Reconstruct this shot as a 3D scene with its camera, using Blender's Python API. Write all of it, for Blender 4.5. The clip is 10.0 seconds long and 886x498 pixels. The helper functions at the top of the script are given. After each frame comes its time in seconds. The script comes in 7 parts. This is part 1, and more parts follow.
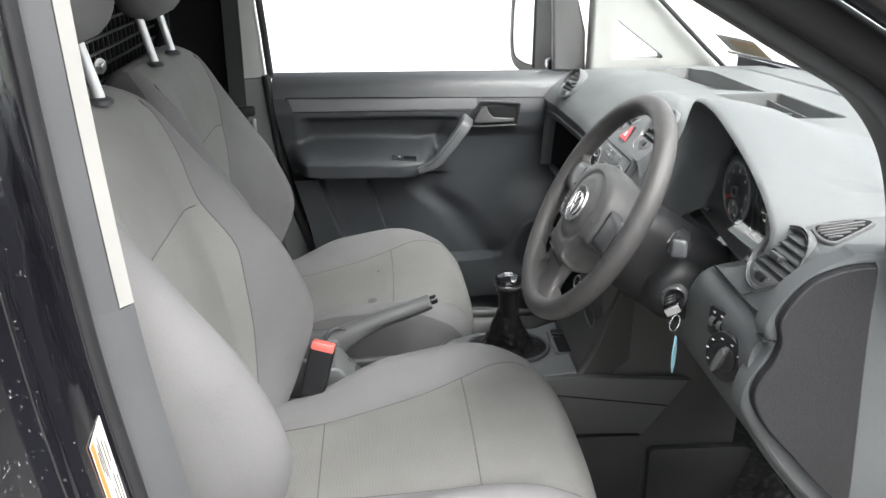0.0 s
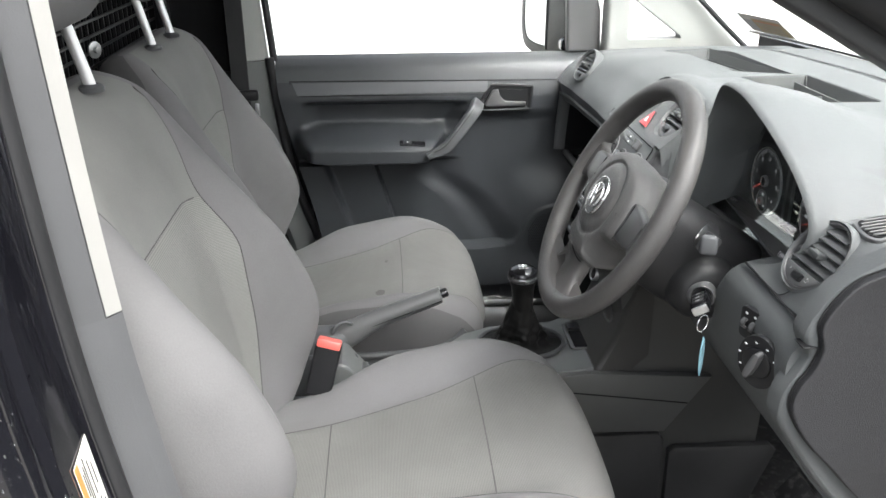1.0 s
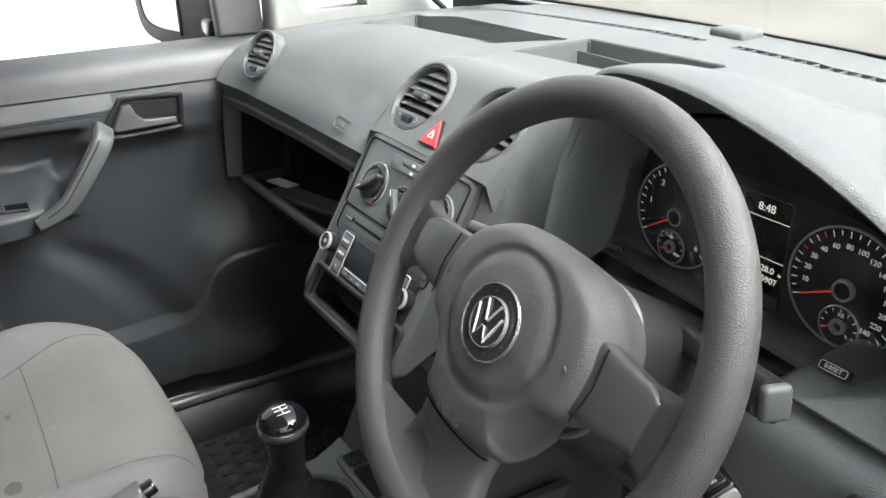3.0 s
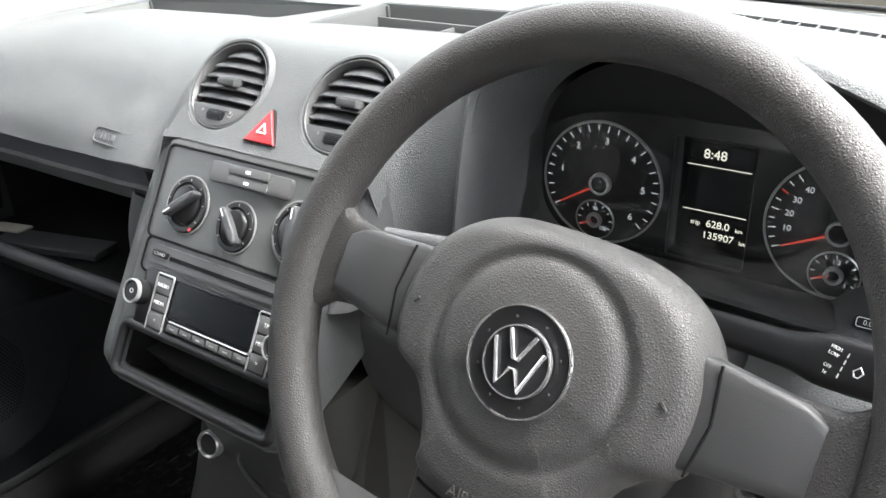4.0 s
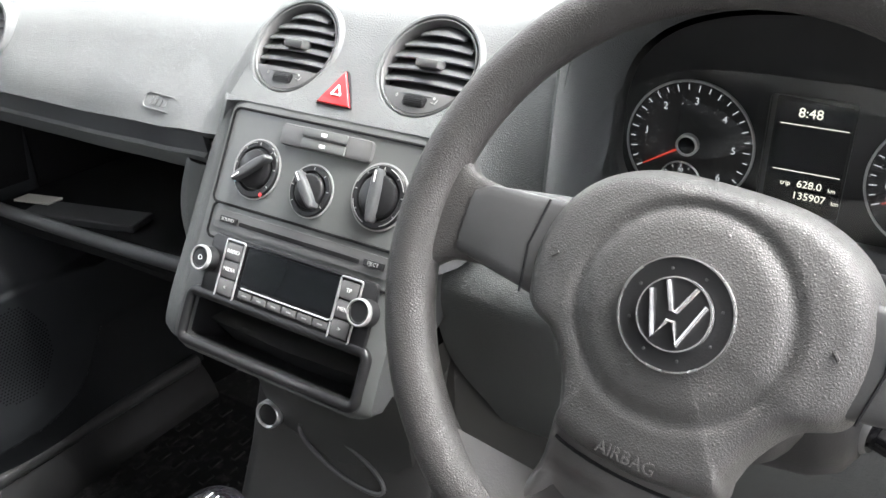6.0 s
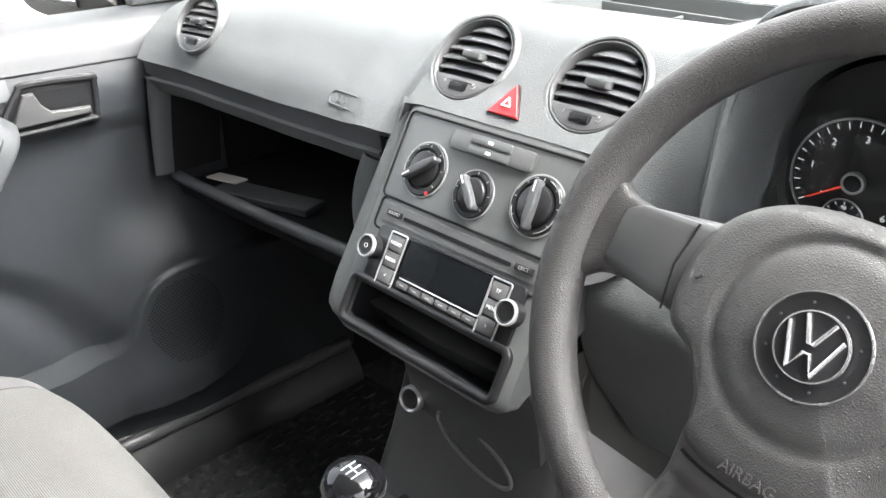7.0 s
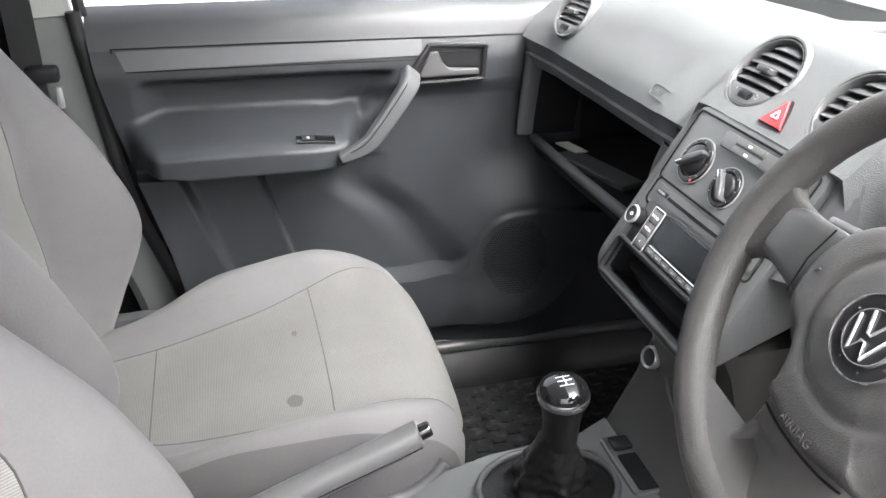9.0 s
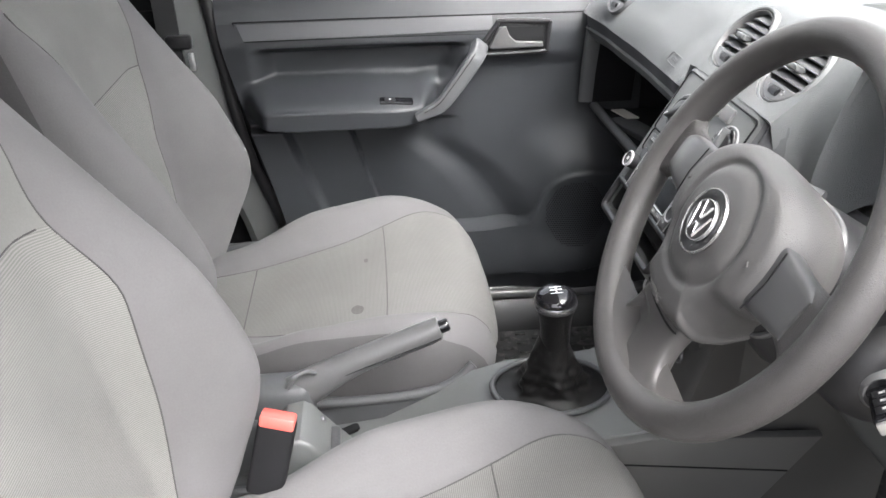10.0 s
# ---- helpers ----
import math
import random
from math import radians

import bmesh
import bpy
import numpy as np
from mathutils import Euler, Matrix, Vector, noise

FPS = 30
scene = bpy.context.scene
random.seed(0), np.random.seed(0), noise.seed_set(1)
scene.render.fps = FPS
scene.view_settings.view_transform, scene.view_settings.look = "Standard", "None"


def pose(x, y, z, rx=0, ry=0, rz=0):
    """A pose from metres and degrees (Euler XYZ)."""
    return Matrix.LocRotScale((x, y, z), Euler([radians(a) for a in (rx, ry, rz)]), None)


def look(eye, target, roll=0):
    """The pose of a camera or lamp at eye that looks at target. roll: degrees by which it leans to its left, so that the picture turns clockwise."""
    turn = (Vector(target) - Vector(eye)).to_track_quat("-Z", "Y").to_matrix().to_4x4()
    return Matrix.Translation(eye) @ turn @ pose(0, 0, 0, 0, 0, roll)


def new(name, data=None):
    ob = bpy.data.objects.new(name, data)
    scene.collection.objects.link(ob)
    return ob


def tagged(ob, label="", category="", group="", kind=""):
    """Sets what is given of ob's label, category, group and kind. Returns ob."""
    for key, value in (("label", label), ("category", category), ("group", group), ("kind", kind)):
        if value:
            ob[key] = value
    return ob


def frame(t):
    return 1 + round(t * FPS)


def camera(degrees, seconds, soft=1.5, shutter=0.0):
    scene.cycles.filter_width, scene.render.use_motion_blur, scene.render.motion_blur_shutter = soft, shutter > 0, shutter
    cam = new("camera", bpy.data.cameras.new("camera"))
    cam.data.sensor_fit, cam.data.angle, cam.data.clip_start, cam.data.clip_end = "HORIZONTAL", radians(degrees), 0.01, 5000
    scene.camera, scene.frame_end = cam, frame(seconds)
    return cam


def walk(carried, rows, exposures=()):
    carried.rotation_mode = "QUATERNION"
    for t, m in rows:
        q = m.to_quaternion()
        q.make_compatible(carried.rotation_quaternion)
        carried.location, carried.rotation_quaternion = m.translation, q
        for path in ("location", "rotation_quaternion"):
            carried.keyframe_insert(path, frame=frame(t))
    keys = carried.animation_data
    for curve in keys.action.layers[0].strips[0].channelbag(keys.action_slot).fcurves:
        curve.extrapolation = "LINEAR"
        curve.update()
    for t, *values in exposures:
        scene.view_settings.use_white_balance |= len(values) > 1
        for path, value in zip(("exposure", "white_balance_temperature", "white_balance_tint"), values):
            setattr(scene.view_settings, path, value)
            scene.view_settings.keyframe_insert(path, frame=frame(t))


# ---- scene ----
cam = camera(55.83, 10.0)
ROWS = [
    # seconds, eye, point looked at, roll
    (0, (-0.0883, -1.4258, 1.4638), (-0.0150, -0.4986, 1.0964), 0.14),
    (0.5, (-0.0832, -1.4129, 1.4627), (-0.0136, -0.4900, 1.0840), -0.06),
    (1, (-0.0890, -1.3566, 1.4565), (-0.0253, -0.4373, 1.0680), -0.21),
    (1.5, (-0.1373, -1.2220, 1.4420), (-0.0770, -0.3081, 1.0407), -0.19),
    (2, (-0.1720, -1.0681, 1.4359), (-0.0222, -0.1658, 1.0317), -0.08),
    (2.5, (-0.1303, -0.8930, 1.4107), (0.1491, -0.0234, 1.0036), -1.79),
    (3, (-0.0965, -0.7252, 1.3701), (0.3888, 0.0420, 0.9508), -0.67),
    (3.2, (-0.1061, -0.6711, 1.3566), (0.4426, 0.0509, 0.9352), 0.28),
    (4.3, (-0.0923, -0.4707, 1.3008), (0.6759, -0.0007, 0.8660), -2.03),
    (4.5, (-0.0889, -0.4624, 1.2992), (0.6950, -0.0222, 0.8613), -1.33),
    (5, (-0.0912, -0.4501, 1.2975), (0.7096, -0.0504, 0.8514), -0.19),
    (5.5, (-0.1132, -0.4371, 1.2940), (0.6695, -0.0079, 0.8432), -0.73),
    (5.7, (-0.1262, -0.4338, 1.2940), (0.6368, 0.0290, 0.8427), -1.14),
    (6.8, (-0.1654, -0.4456, 1.3087), (0.4954, 0.1586, 0.8634), -0.60),
    (7, (-0.1679, -0.4542, 1.3103), (0.4571, 0.1899, 0.8692), -0.42),
    (7.5, (-0.1607, -0.4798, 1.3128), (0.3570, 0.2576, 0.8788), 0.13),
    (8, (-0.1441, -0.5218, 1.3206), (0.2608, 0.2827, 0.8861), 0.85),
    (8.5, (-0.1549, -0.5818, 1.3343), (0.1490, 0.2632, 0.8945), 0.67),
    (9, (-0.1526, -0.6615, 1.3520), (0.0766, 0.2006, 0.9000), 0.69),
    (9.5, (-0.0967, -0.7937, 1.3708), (0.0357, 0.0833, 0.9089), -0.45),
    (10, (-0.0588, -0.8991, 1.3795), (0.0071, -0.0152, 0.9163), -1.53),
]
EXPOSURES = [(0.0, 2.24, 6380, 8), (1.5, 2.26, 6380, 8), (3.0, 2.3, 6380, 8), (4.5, 3.05, 6450, 10), (5.5, 3.16, 6450, 10), (7.0, 3.27, 6450, 10), (8.5, 3.18, 6450, 11), (10.0, 2.88, 6430, 12)]
walk(cam, [(t, look(eye, at, roll)) for t, eye, at, roll in ROWS], EXPOSURES)

from mathutils.bvhtree import BVHTree

# ---------- light ----------
SUN_ELEVATION, SUN_ROTATION = 56.0, 146.0
world = bpy.data.worlds.new("overcast_sky")
scene.world = world
world.use_nodes = True
wn = world.node_tree
sky = wn.nodes.new("ShaderNodeTexSky")
sky.sky_type = "NISHITA"
sky.sun_disc = False
sky.sun_elevation, sky.sun_rotation = radians(SUN_ELEVATION), radians(SUN_ROTATION)
sky.air_density, sky.dust_density, sky.ozone_density = 1.0, 6.0, 0.6
soften = wn.nodes.new("ShaderNodeHueSaturation")
soften.inputs["Saturation"].default_value = 0.25
wn.links.new(sky.outputs[0], soften.inputs["Color"])
wn.links.new(soften.outputs[0], wn.nodes["Background"].inputs[0])
wn.nodes["Background"].inputs[1].default_value = 0.15
sun = new("sun", bpy.data.lights.new("sun", "SUN"))
sun.data.energy, sun.data.angle, sun.data.color = 0.8, radians(45), (1.0, 0.99, 0.975)
sun.matrix_world = look((3.02, -4.48, 9.0), (0, 0, 1.0))


# ---------- materials ----------
def ramp_mix(nt, fac, a, b):
    m = nt.nodes.new("ShaderNodeMix")
    m.data_type = "RGBA"
    nt.links.new(fac, m.inputs["Factor"])
    for socket, c in ((m.inputs["A"], a), (m.inputs["B"], b)):
        if isinstance(c, tuple):
            socket.default_value = (*c, 1)
        else:
            nt.links.new(c, socket)
    return m.outputs["Result"]


def mapped(nt, node, low, high):
    r = nt.nodes.new("ShaderNodeMapRange")
    r.inputs["From Min"].default_value, r.inputs["From Max"].default_value = low, high
    nt.links.new(node, r.inputs["Value"])
    return r.outputs["Result"]


def material(name, colour, rough=0.6, metal=0.0, grain=0.0, grain_size=900.0, grain_kind="noise", mottle=0.12, mottle_size=9.0,
             dust=0.0, coat=0.0, sheen=0.0, specular=0.5):
    """A surface with a base colour, broad mottling, fine relief and a little dust."""
    m = bpy.data.materials.new(name)
    m.use_nodes = True
    nt = m.node_tree
    b = nt.nodes["Principled BSDF"]
    b.inputs["Metallic"].default_value = metal
    b.inputs["Coat Weight"].default_value = coat
    b.inputs["Sheen Weight"].default_value = sheen
    b.inputs["Specular IOR Level"].default_value = specular
    co = nt.nodes.new("ShaderNodeTexCoord").outputs["Object"]
    broad = nt.nodes.new("ShaderNodeTexNoise")
    broad.inputs["Scale"].default_value, broad.inputs["Detail"].default_value = mottle_size, 5
    nt.links.new(co, broad.inputs["Vector"])
    dark = tuple(c * (1 - mottle) for c in colour)
    light = tuple(min(1, c * (1 + mottle)) for c in colour)
    out = ramp_mix(nt, mapped(nt, broad.outputs[0], 0.3, 0.7), dark, light)
    if dust:
        specks = nt.nodes.new("ShaderNodeTexNoise")
        specks.inputs["Scale"].default_value, specks.inputs["Detail"].default_value = 60, 8
        nt.links.new(co, specks.inputs["Vector"])
        out = ramp_mix(nt, mapped(nt, specks.outputs[0], 0.52, 0.95 + (1 - dust)), out, (0.45, 0.43, 0.40))
    nt.links.new(out, b.inputs["Base Color"])
    r = nt.nodes.new("ShaderNodeMapRange")
    r.inputs["To Min"].default_value, r.inputs["To Max"].default_value = max(0.02, rough - 0.08), min(1, rough + 0.08)
    nt.links.new(broad.outputs[0], r.inputs["Value"])
    nt.links.new(r.outputs["Result"], b.inputs["Roughness"])
    if grain:
        if grain_kind == "leather":
            g = nt.nodes.new("ShaderNodeTexVoronoi")
            g.feature = "DISTANCE_TO_EDGE"
        else:
            g = nt.nodes.new("ShaderNodeTexNoise")
            g.inputs["Detail"].default_value = 3
        g.inputs["Scale"].default_value = grain_size
        height = g.outputs[0]
        bump = nt.nodes.new("ShaderNodeBump")
        bump.inputs["Strength"].default_value = grain
        bump.inputs["Distance"].default_value = 0.0006
        if grain_kind == "leather":
            # pebbles with uneven, wavering creases between them
            waver = nt.nodes.new("ShaderNodeTexNoise")
            waver.inputs["Scale"].default_value, waver.inputs["Detail"].default_value = grain_size * 0.8, 2
            nt.links.new(co, waver.inputs["Vector"])
            shift = nt.nodes.new("ShaderNodeMix")
            shift.data_type, shift.blend_type = "RGBA", "LINEAR_LIGHT"
            shift.inputs["Factor"].default_value = 0.5 / grain_size
            nt.links.new(co, shift.inputs["A"])
            nt.links.new(waver.outputs["Color"], shift.inputs["B"])
            nt.links.new(shift.outputs["Result"], g.inputs["Vector"])
            height = mapped(nt, g.outputs["Distance"], 0.0, 0.42)
        else:
            nt.links.new(co, g.inputs["Vector"])
        nt.links.new(height, bump.inputs["Height"])
        nt.links.new(bump.outputs[0], b.inputs["Normal"])
    return m


def fabric(name, colour, ribs=700.0, contrast=0.25, stains=0.0, along=(1, 0, 0)):
    """Woven cloth: fine ribs both ways, fibre noise, faint stains."""
    m = material(name, colour, 0.92, mottle=0.10, mottle_size=7, sheen=0.04, specular=0.12)
    nt = m.node_tree
    b = nt.nodes["Principled BSDF"]
    co = nt.nodes.new("ShaderNodeTexCoord").outputs["Object"]
    w = nt.nodes.new("ShaderNodeTexWave")
    w.bands_direction = "X"
    level = nt.nodes.new("ShaderNodeVectorMath")
    level.operation = "DOT_PRODUCT"
    level.inputs[1].default_value = along
    nt.links.new(co, level.inputs[0])
    w.inputs["Scale"].default_value, w.inputs["Distortion"].default_value = 0.314 * ribs, 0.0
    w.inputs["Detail"].default_value = 0
    nt.links.new(level.outputs["Value"], w.inputs["Vector"])
    fibre = nt.nodes.new("ShaderNodeTexNoise")
    fibre.inputs["Scale"].default_value, fibre.inputs["Detail"].default_value = 420, 6
    nt.links.new(co, fibre.inputs["Vector"])
    s2 = nt.nodes.new("ShaderNodeMath")
    s2.operation = "ADD"
    if ribs:
        nt.links.new(w.outputs["Fac"], s2.inputs[0])
    else:
        s2.inputs[0].default_value = 0.5
    soft = nt.nodes.new("ShaderNodeMath")
    soft.operation = "MULTIPLY"
    soft.inputs[1].default_value = 0.35 if ribs else 1.0
    nt.links.new(fibre.outputs[0], soft.inputs[0])
    nt.links.new(soft.outputs[0], s2.inputs[1])
    weave = mapped(nt, s2.outputs[0], 0.15 if ribs else 0.4, 1.2 if ribs else 1.6)
    before = b.inputs["Base Color"].links[0].from_socket
    darker = nt.nodes.new("ShaderNodeMix")
    darker.data_type, darker.blend_type = "RGBA", "MULTIPLY"
    darker.inputs["Factor"].default_value = contrast
    nt.links.new(before, darker.inputs["A"])
    nt.links.new(weave, darker.inputs["B"])
    out = darker.outputs["Result"]
    if stains:
        n = nt.nodes.new("ShaderNodeTexNoise")
        n.inputs["Scale"].default_value, n.inputs["Detail"].default_value = 14, 4
        nt.links.new(co, n.inputs["Vector"])
        out = ramp_mix(nt, mapped(nt, n.outputs[0], 0.62, 0.62 + 0.3 / stains), out, tuple(c * 0.55 for c in colour))
    nt.links.new(out, b.inputs["Base Color"])
    bump = nt.nodes.new("ShaderNodeBump")
    bump.inputs["Strength"].default_value, bump.inputs["Distance"].default_value = 0.35, 0.0006
    nt.links.new(s2.outputs[0], bump.inputs["Height"])
    nt.links.new(bump.outputs[0], b.inputs["Normal"])
    return m


def glass(name, tint=(1, 1, 1), rough=0.0):
    m = bpy.data.materials.new(name)
    m.use_nodes = True
    b = m.node_tree.nodes["Principled BSDF"]
    b.inputs["Base Color"].default_value = (*tint, 1)
    b.inputs["Transmission Weight"].default_value = 1
    b.inputs["Roughness"].default_value = rough
    b.inputs["IOR"].default_value = 1.45
    return m


def glow(name, colour, strength):
    m = bpy.data.materials.new(name)
    m.use_nodes = True
    b = m.node_tree.nodes["Principled BSDF"]
    b.inputs["Base Color"].default_value = (0.02, 0.02, 0.02, 1)
    b.inputs["Emission Color"].default_value = (*colour, 1)
    b.inputs["Emission Strength"].default_value = strength
    return m


DASH = material("dash_plastic", (0.102, 0.107, 0.108), 0.50, grain=0.60, grain_size=600, grain_kind="leather", mottle=0.06, specular=0.4)
SLAT = material("vent_slat_plastic", (0.062, 0.064, 0.065), 0.45, grain=0.1, grain_size=1200, mottle=0.06)
PILLAR_GREY = material("grey_pillar_trim", (0.060, 0.061, 0.064), 0.55, grain=0.35, grain_size=600, mottle=0.08)
CARGO = material("load_bay_lining", (0.10, 0.10, 0.11), 0.8, mottle=0.2)
STRIP = material("door_strip_plastic", (0.058, 0.060, 0.064), 0.45, grain=0.15, grain_size=1500, mottle=0.06)
TRIM = material("dark_trim_plastic", (0.055, 0.057, 0.060), 0.5, grain=0.4, grain_size=700, mottle=0.08)
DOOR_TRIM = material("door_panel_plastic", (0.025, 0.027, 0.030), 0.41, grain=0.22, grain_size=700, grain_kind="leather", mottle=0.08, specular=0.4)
# panel plastic, paler and glossier: window light on the ledge put into the material
DOOR_LIT_LEDGE = material("window_lit_ledge_plastic", (0.036, 0.038, 0.041), 0.40, grain=0.18, grain_size=700, grain_kind="leather", mottle=0.08, specular=0.48)
WHEEL = material("steering_wheel_rubber", (0.050, 0.0475, 0.0465), 0.44, grain=0.42, grain_size=680, grain_kind="leather", mottle=0.10)
SMOOTH = material("smooth_dark_plastic", (0.080, 0.080, 0.081), 0.38, grain=0.15, grain_size=1200, mottle=0.06)
CONSOLE = material("console_plastic", (0.090, 0.094, 0.093), 0.42, grain=0.2, grain_size=1100, mottle=0.06)
DARK = material("dark_lower_plastic", (0.036, 0.035, 0.034), 0.5, grain=0.4, grain_size=900, mottle=0.15)
BLACK = material("black_plastic", (0.012, 0.012, 0.013), 0.38, mottle=0.1, specular=0.35)
BADGE_GREY = material("badge_plastic", (0.022, 0.022, 0.023), 0.3, grain=0.2, grain_size=900, mottle=0.2)
GLOSS = material("gloss_black", (0.006, 0.006, 0.007), 0.08, mottle=0.1)
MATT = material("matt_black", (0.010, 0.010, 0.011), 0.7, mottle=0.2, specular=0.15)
BRIGHT = material("polished_steel", (0.66, 0.66, 0.66), 0.3, metal=0.4, mottle=0.04)
CHROME = material("chrome", (0.85, 0.85, 0.86), 0.24, metal=0.85, mottle=0.04)
STEEL = material("brushed_steel", (0.55, 0.55, 0.55), 0.3, metal=0.75, mottle=0.08)
RED = material("red_plastic", (0.55, 0.03, 0.035), 0.35, mottle=0.08)
RED_BUTTON = material("red_buckle_button", (0.62, 0.11, 0.09), 0.4, mottle=0.08)
WHITE_PRINT = material("white_print", (0.75, 0.75, 0.75), 0.5, mottle=0.03)
GREY_PRINT = material("grey_print", (0.30, 0.30, 0.30), 0.5, mottle=0.03)
FABRIC_BOLSTER = fabric("grey_bolster_cloth", (0.132, 0.129, 0.131), 0, 0.16)
FABRIC_UPPER = fabric("plain_grey_cloth", (0.162, 0.162, 0.155), 0, 0.2)
# bolster cloth again, darker: shade on the seats' sides put into the colour
FABRIC_SHADED = fabric("shaded_side_cloth", (0.082, 0.080, 0.081), 0, 0.16)
FABRIC_BACK = fabric("light_grey_ribbed_back_cloth", (0.188, 0.187, 0.177), 480, 0.34, stains=0.15, along=(0.2, 0, 1))
FABRIC_CENTRE = fabric("light_grey_ribbed_cloth", (0.150, 0.148, 0.142), 480, 0.34, stains=0.15)
STAIN = fabric("damp_cloth", (0.108, 0.105, 0.100), 480, 0.5)
STAIN_PALE = fabric("pale_marked_cloth", (0.20, 0.196, 0.19), 560, 0.60)
CAP = material("fuse_cover_plastic", (0.023, 0.023, 0.025), 0.48, grain=0.6, grain_size=520, grain_kind="leather", mottle=0.06, specular=0.4)
SHROUD = material("shroud_plastic", (0.014, 0.014, 0.015), 0.5, grain=0.3, grain_size=900, mottle=0.08, specular=0.35)
TUNNEL_GREY = material("tunnel_side_plastic", (0.078, 0.078, 0.077), 0.45, grain=0.35, grain_size=900, mottle=0.08)
COLUMN = material("column_plastic", (0.042, 0.042, 0.041), 0.45, grain=0.35, grain_size=900, mottle=0.08)
SMOOTH_WHEEL = material("worn_smooth_wheel_plastic", (0.062, 0.059, 0.058), 0.36, grain=0.15, grain_size=900, mottle=0.12)
HUB_GREY = material("wheel_hub_plastic", (0.070, 0.068, 0.067), 0.44, grain=0.40, grain_size=680, grain_kind="leather", mottle=0.10)
LINING = material("moulded_rubber_lining", (0.029, 0.029, 0.030), 0.42, grain=0.3, grain_size=500, mottle=0.2)
WORN_CHROME = material("worn_chrome", (0.62, 0.62, 0.62), 0.26, metal=0.85, mottle=0.12, mottle_size=60)
DULL_CHROME = material("dull_chrome", (0.20, 0.20, 0.205), 0.22, metal=0.85, mottle=0.08)
SPOKE = material("smooth_spoke_plastic", (0.058, 0.058, 0.059), 0.36, grain=0.12, grain_size=1200, mottle=0.06)
SEAM = material("seam_thread", (0.050, 0.049, 0.048), 0.9, mottle=0.15)
CARPET = material("black_carpet", (0.034, 0.034, 0.035), 0.95, grain=1.0, grain_size=700, mottle=0.4, dust=0.12)
RUBBER = material("rubber_mat", (0.018, 0.018, 0.019), 0.6, grain=0.5, grain_size=200, mottle=0.35, mottle_size=30, dust=0.25)
SEAL = material("rubber_seal", (0.010, 0.010, 0.011), 0.6, mottle=0.2)
PAINT = material("black_car_paint", (0.007, 0.007, 0.009), 0.10, grain=0.5, grain_size=34, mottle=0.2, coat=1.0)
HEADLINER = material("pale_headlining", (0.55, 0.55, 0.52), 0.9, grain=0.3, grain_size=600, mottle=0.05)
PALE_EDGE = material("pale_edge_strip", (0.24, 0.235, 0.225), 0.6, mottle=0.06)
PILLAR = material("pale_pillar_trim", (0.25, 0.255, 0.245), 0.6, grain=0.3, grain_size=500, mottle=0.05)
BELT = material("belt_webbing", (0.020, 0.020, 0.021), 0.85, grain=0.6, grain_size=500, mottle=0.15)
LEATHER = material("gaiter_leather", (0.008, 0.0078, 0.0078), 0.40, grain=0.35, grain_size=300, grain_kind="leather", mottle=0.15, specular=0.3)
PAPER = material("paper", (0.52, 0.50, 0.46), 0.8, mottle=0.06)
CARD = material("brown_card", (0.42, 0.33, 0.20), 0.8, mottle=0.15)
ORANGE = material("orange_print", (0.75, 0.20, 0.06), 0.6, mottle=0.05)
BLUE_TAG = material("blue_tag_plastic", (0.26, 0.46, 0.55), 0.45, mottle=0.08)
CONCRETE = material("sandy_concrete", (0.125, 0.116, 0.098), 0.65, grain=0.8, grain_size=40, mottle=0.2, mottle_size=0.7)
RENDERED = material("white_rendered_wall", (0.80, 0.80, 0.79), 0.9, grain=0.4, grain_size=40, mottle=0.03, mottle_size=0.6)
PALE_WALL = material("pale_green_wall", (0.30, 0.32, 0.28), 0.9, grain=0.4, grain_size=30, mottle=0.05, mottle_size=0.8)
BEIGE = material("beige_wall", (0.17, 0.145, 0.11), 0.9, grain=0.4, grain_size=30, mottle=0.08, mottle_size=0.8)
GLASS = glass("window_glass", (0.97, 0.99, 0.98))
MIRROR = material("mirror_glass", (0.66, 0.69, 0.68), 0.02, metal=1.0, mottle=0.0)
SCREEN = material("display_glass", (0.006, 0.007, 0.008), 0.22, mottle=0.05, specular=0.2)
DIAL = material("dial_face", (0.008, 0.008, 0.009), 0.5, mottle=0.05)
LIT = glow("lit_segments", (0.95, 0.92, 0.78), 0.16)
LIT_DIM = glow("lit_dial_numbers", (0.8, 0.82, 0.85), 0.085)
NEEDLE = glow("red_needle", (0.80, 0.06, 0.03), 0.09)


# ---------- builders ----------
def thing(name, at, label, category, group="", kind=""):
    ob = new(name)
    ob.empty_display_size = 0.05
    ob.location = at
    return tagged(ob, label, category, group, kind)


def place_of(ob):
    m = Matrix.Translation(ob.location) if ob.rotation_mode == "XYZ" and ob.rotation_euler == Euler() else ob.matrix_basis.copy()
    return place_of(ob.parent) @ ob.matrix_parent_inverse @ m if ob.parent else m


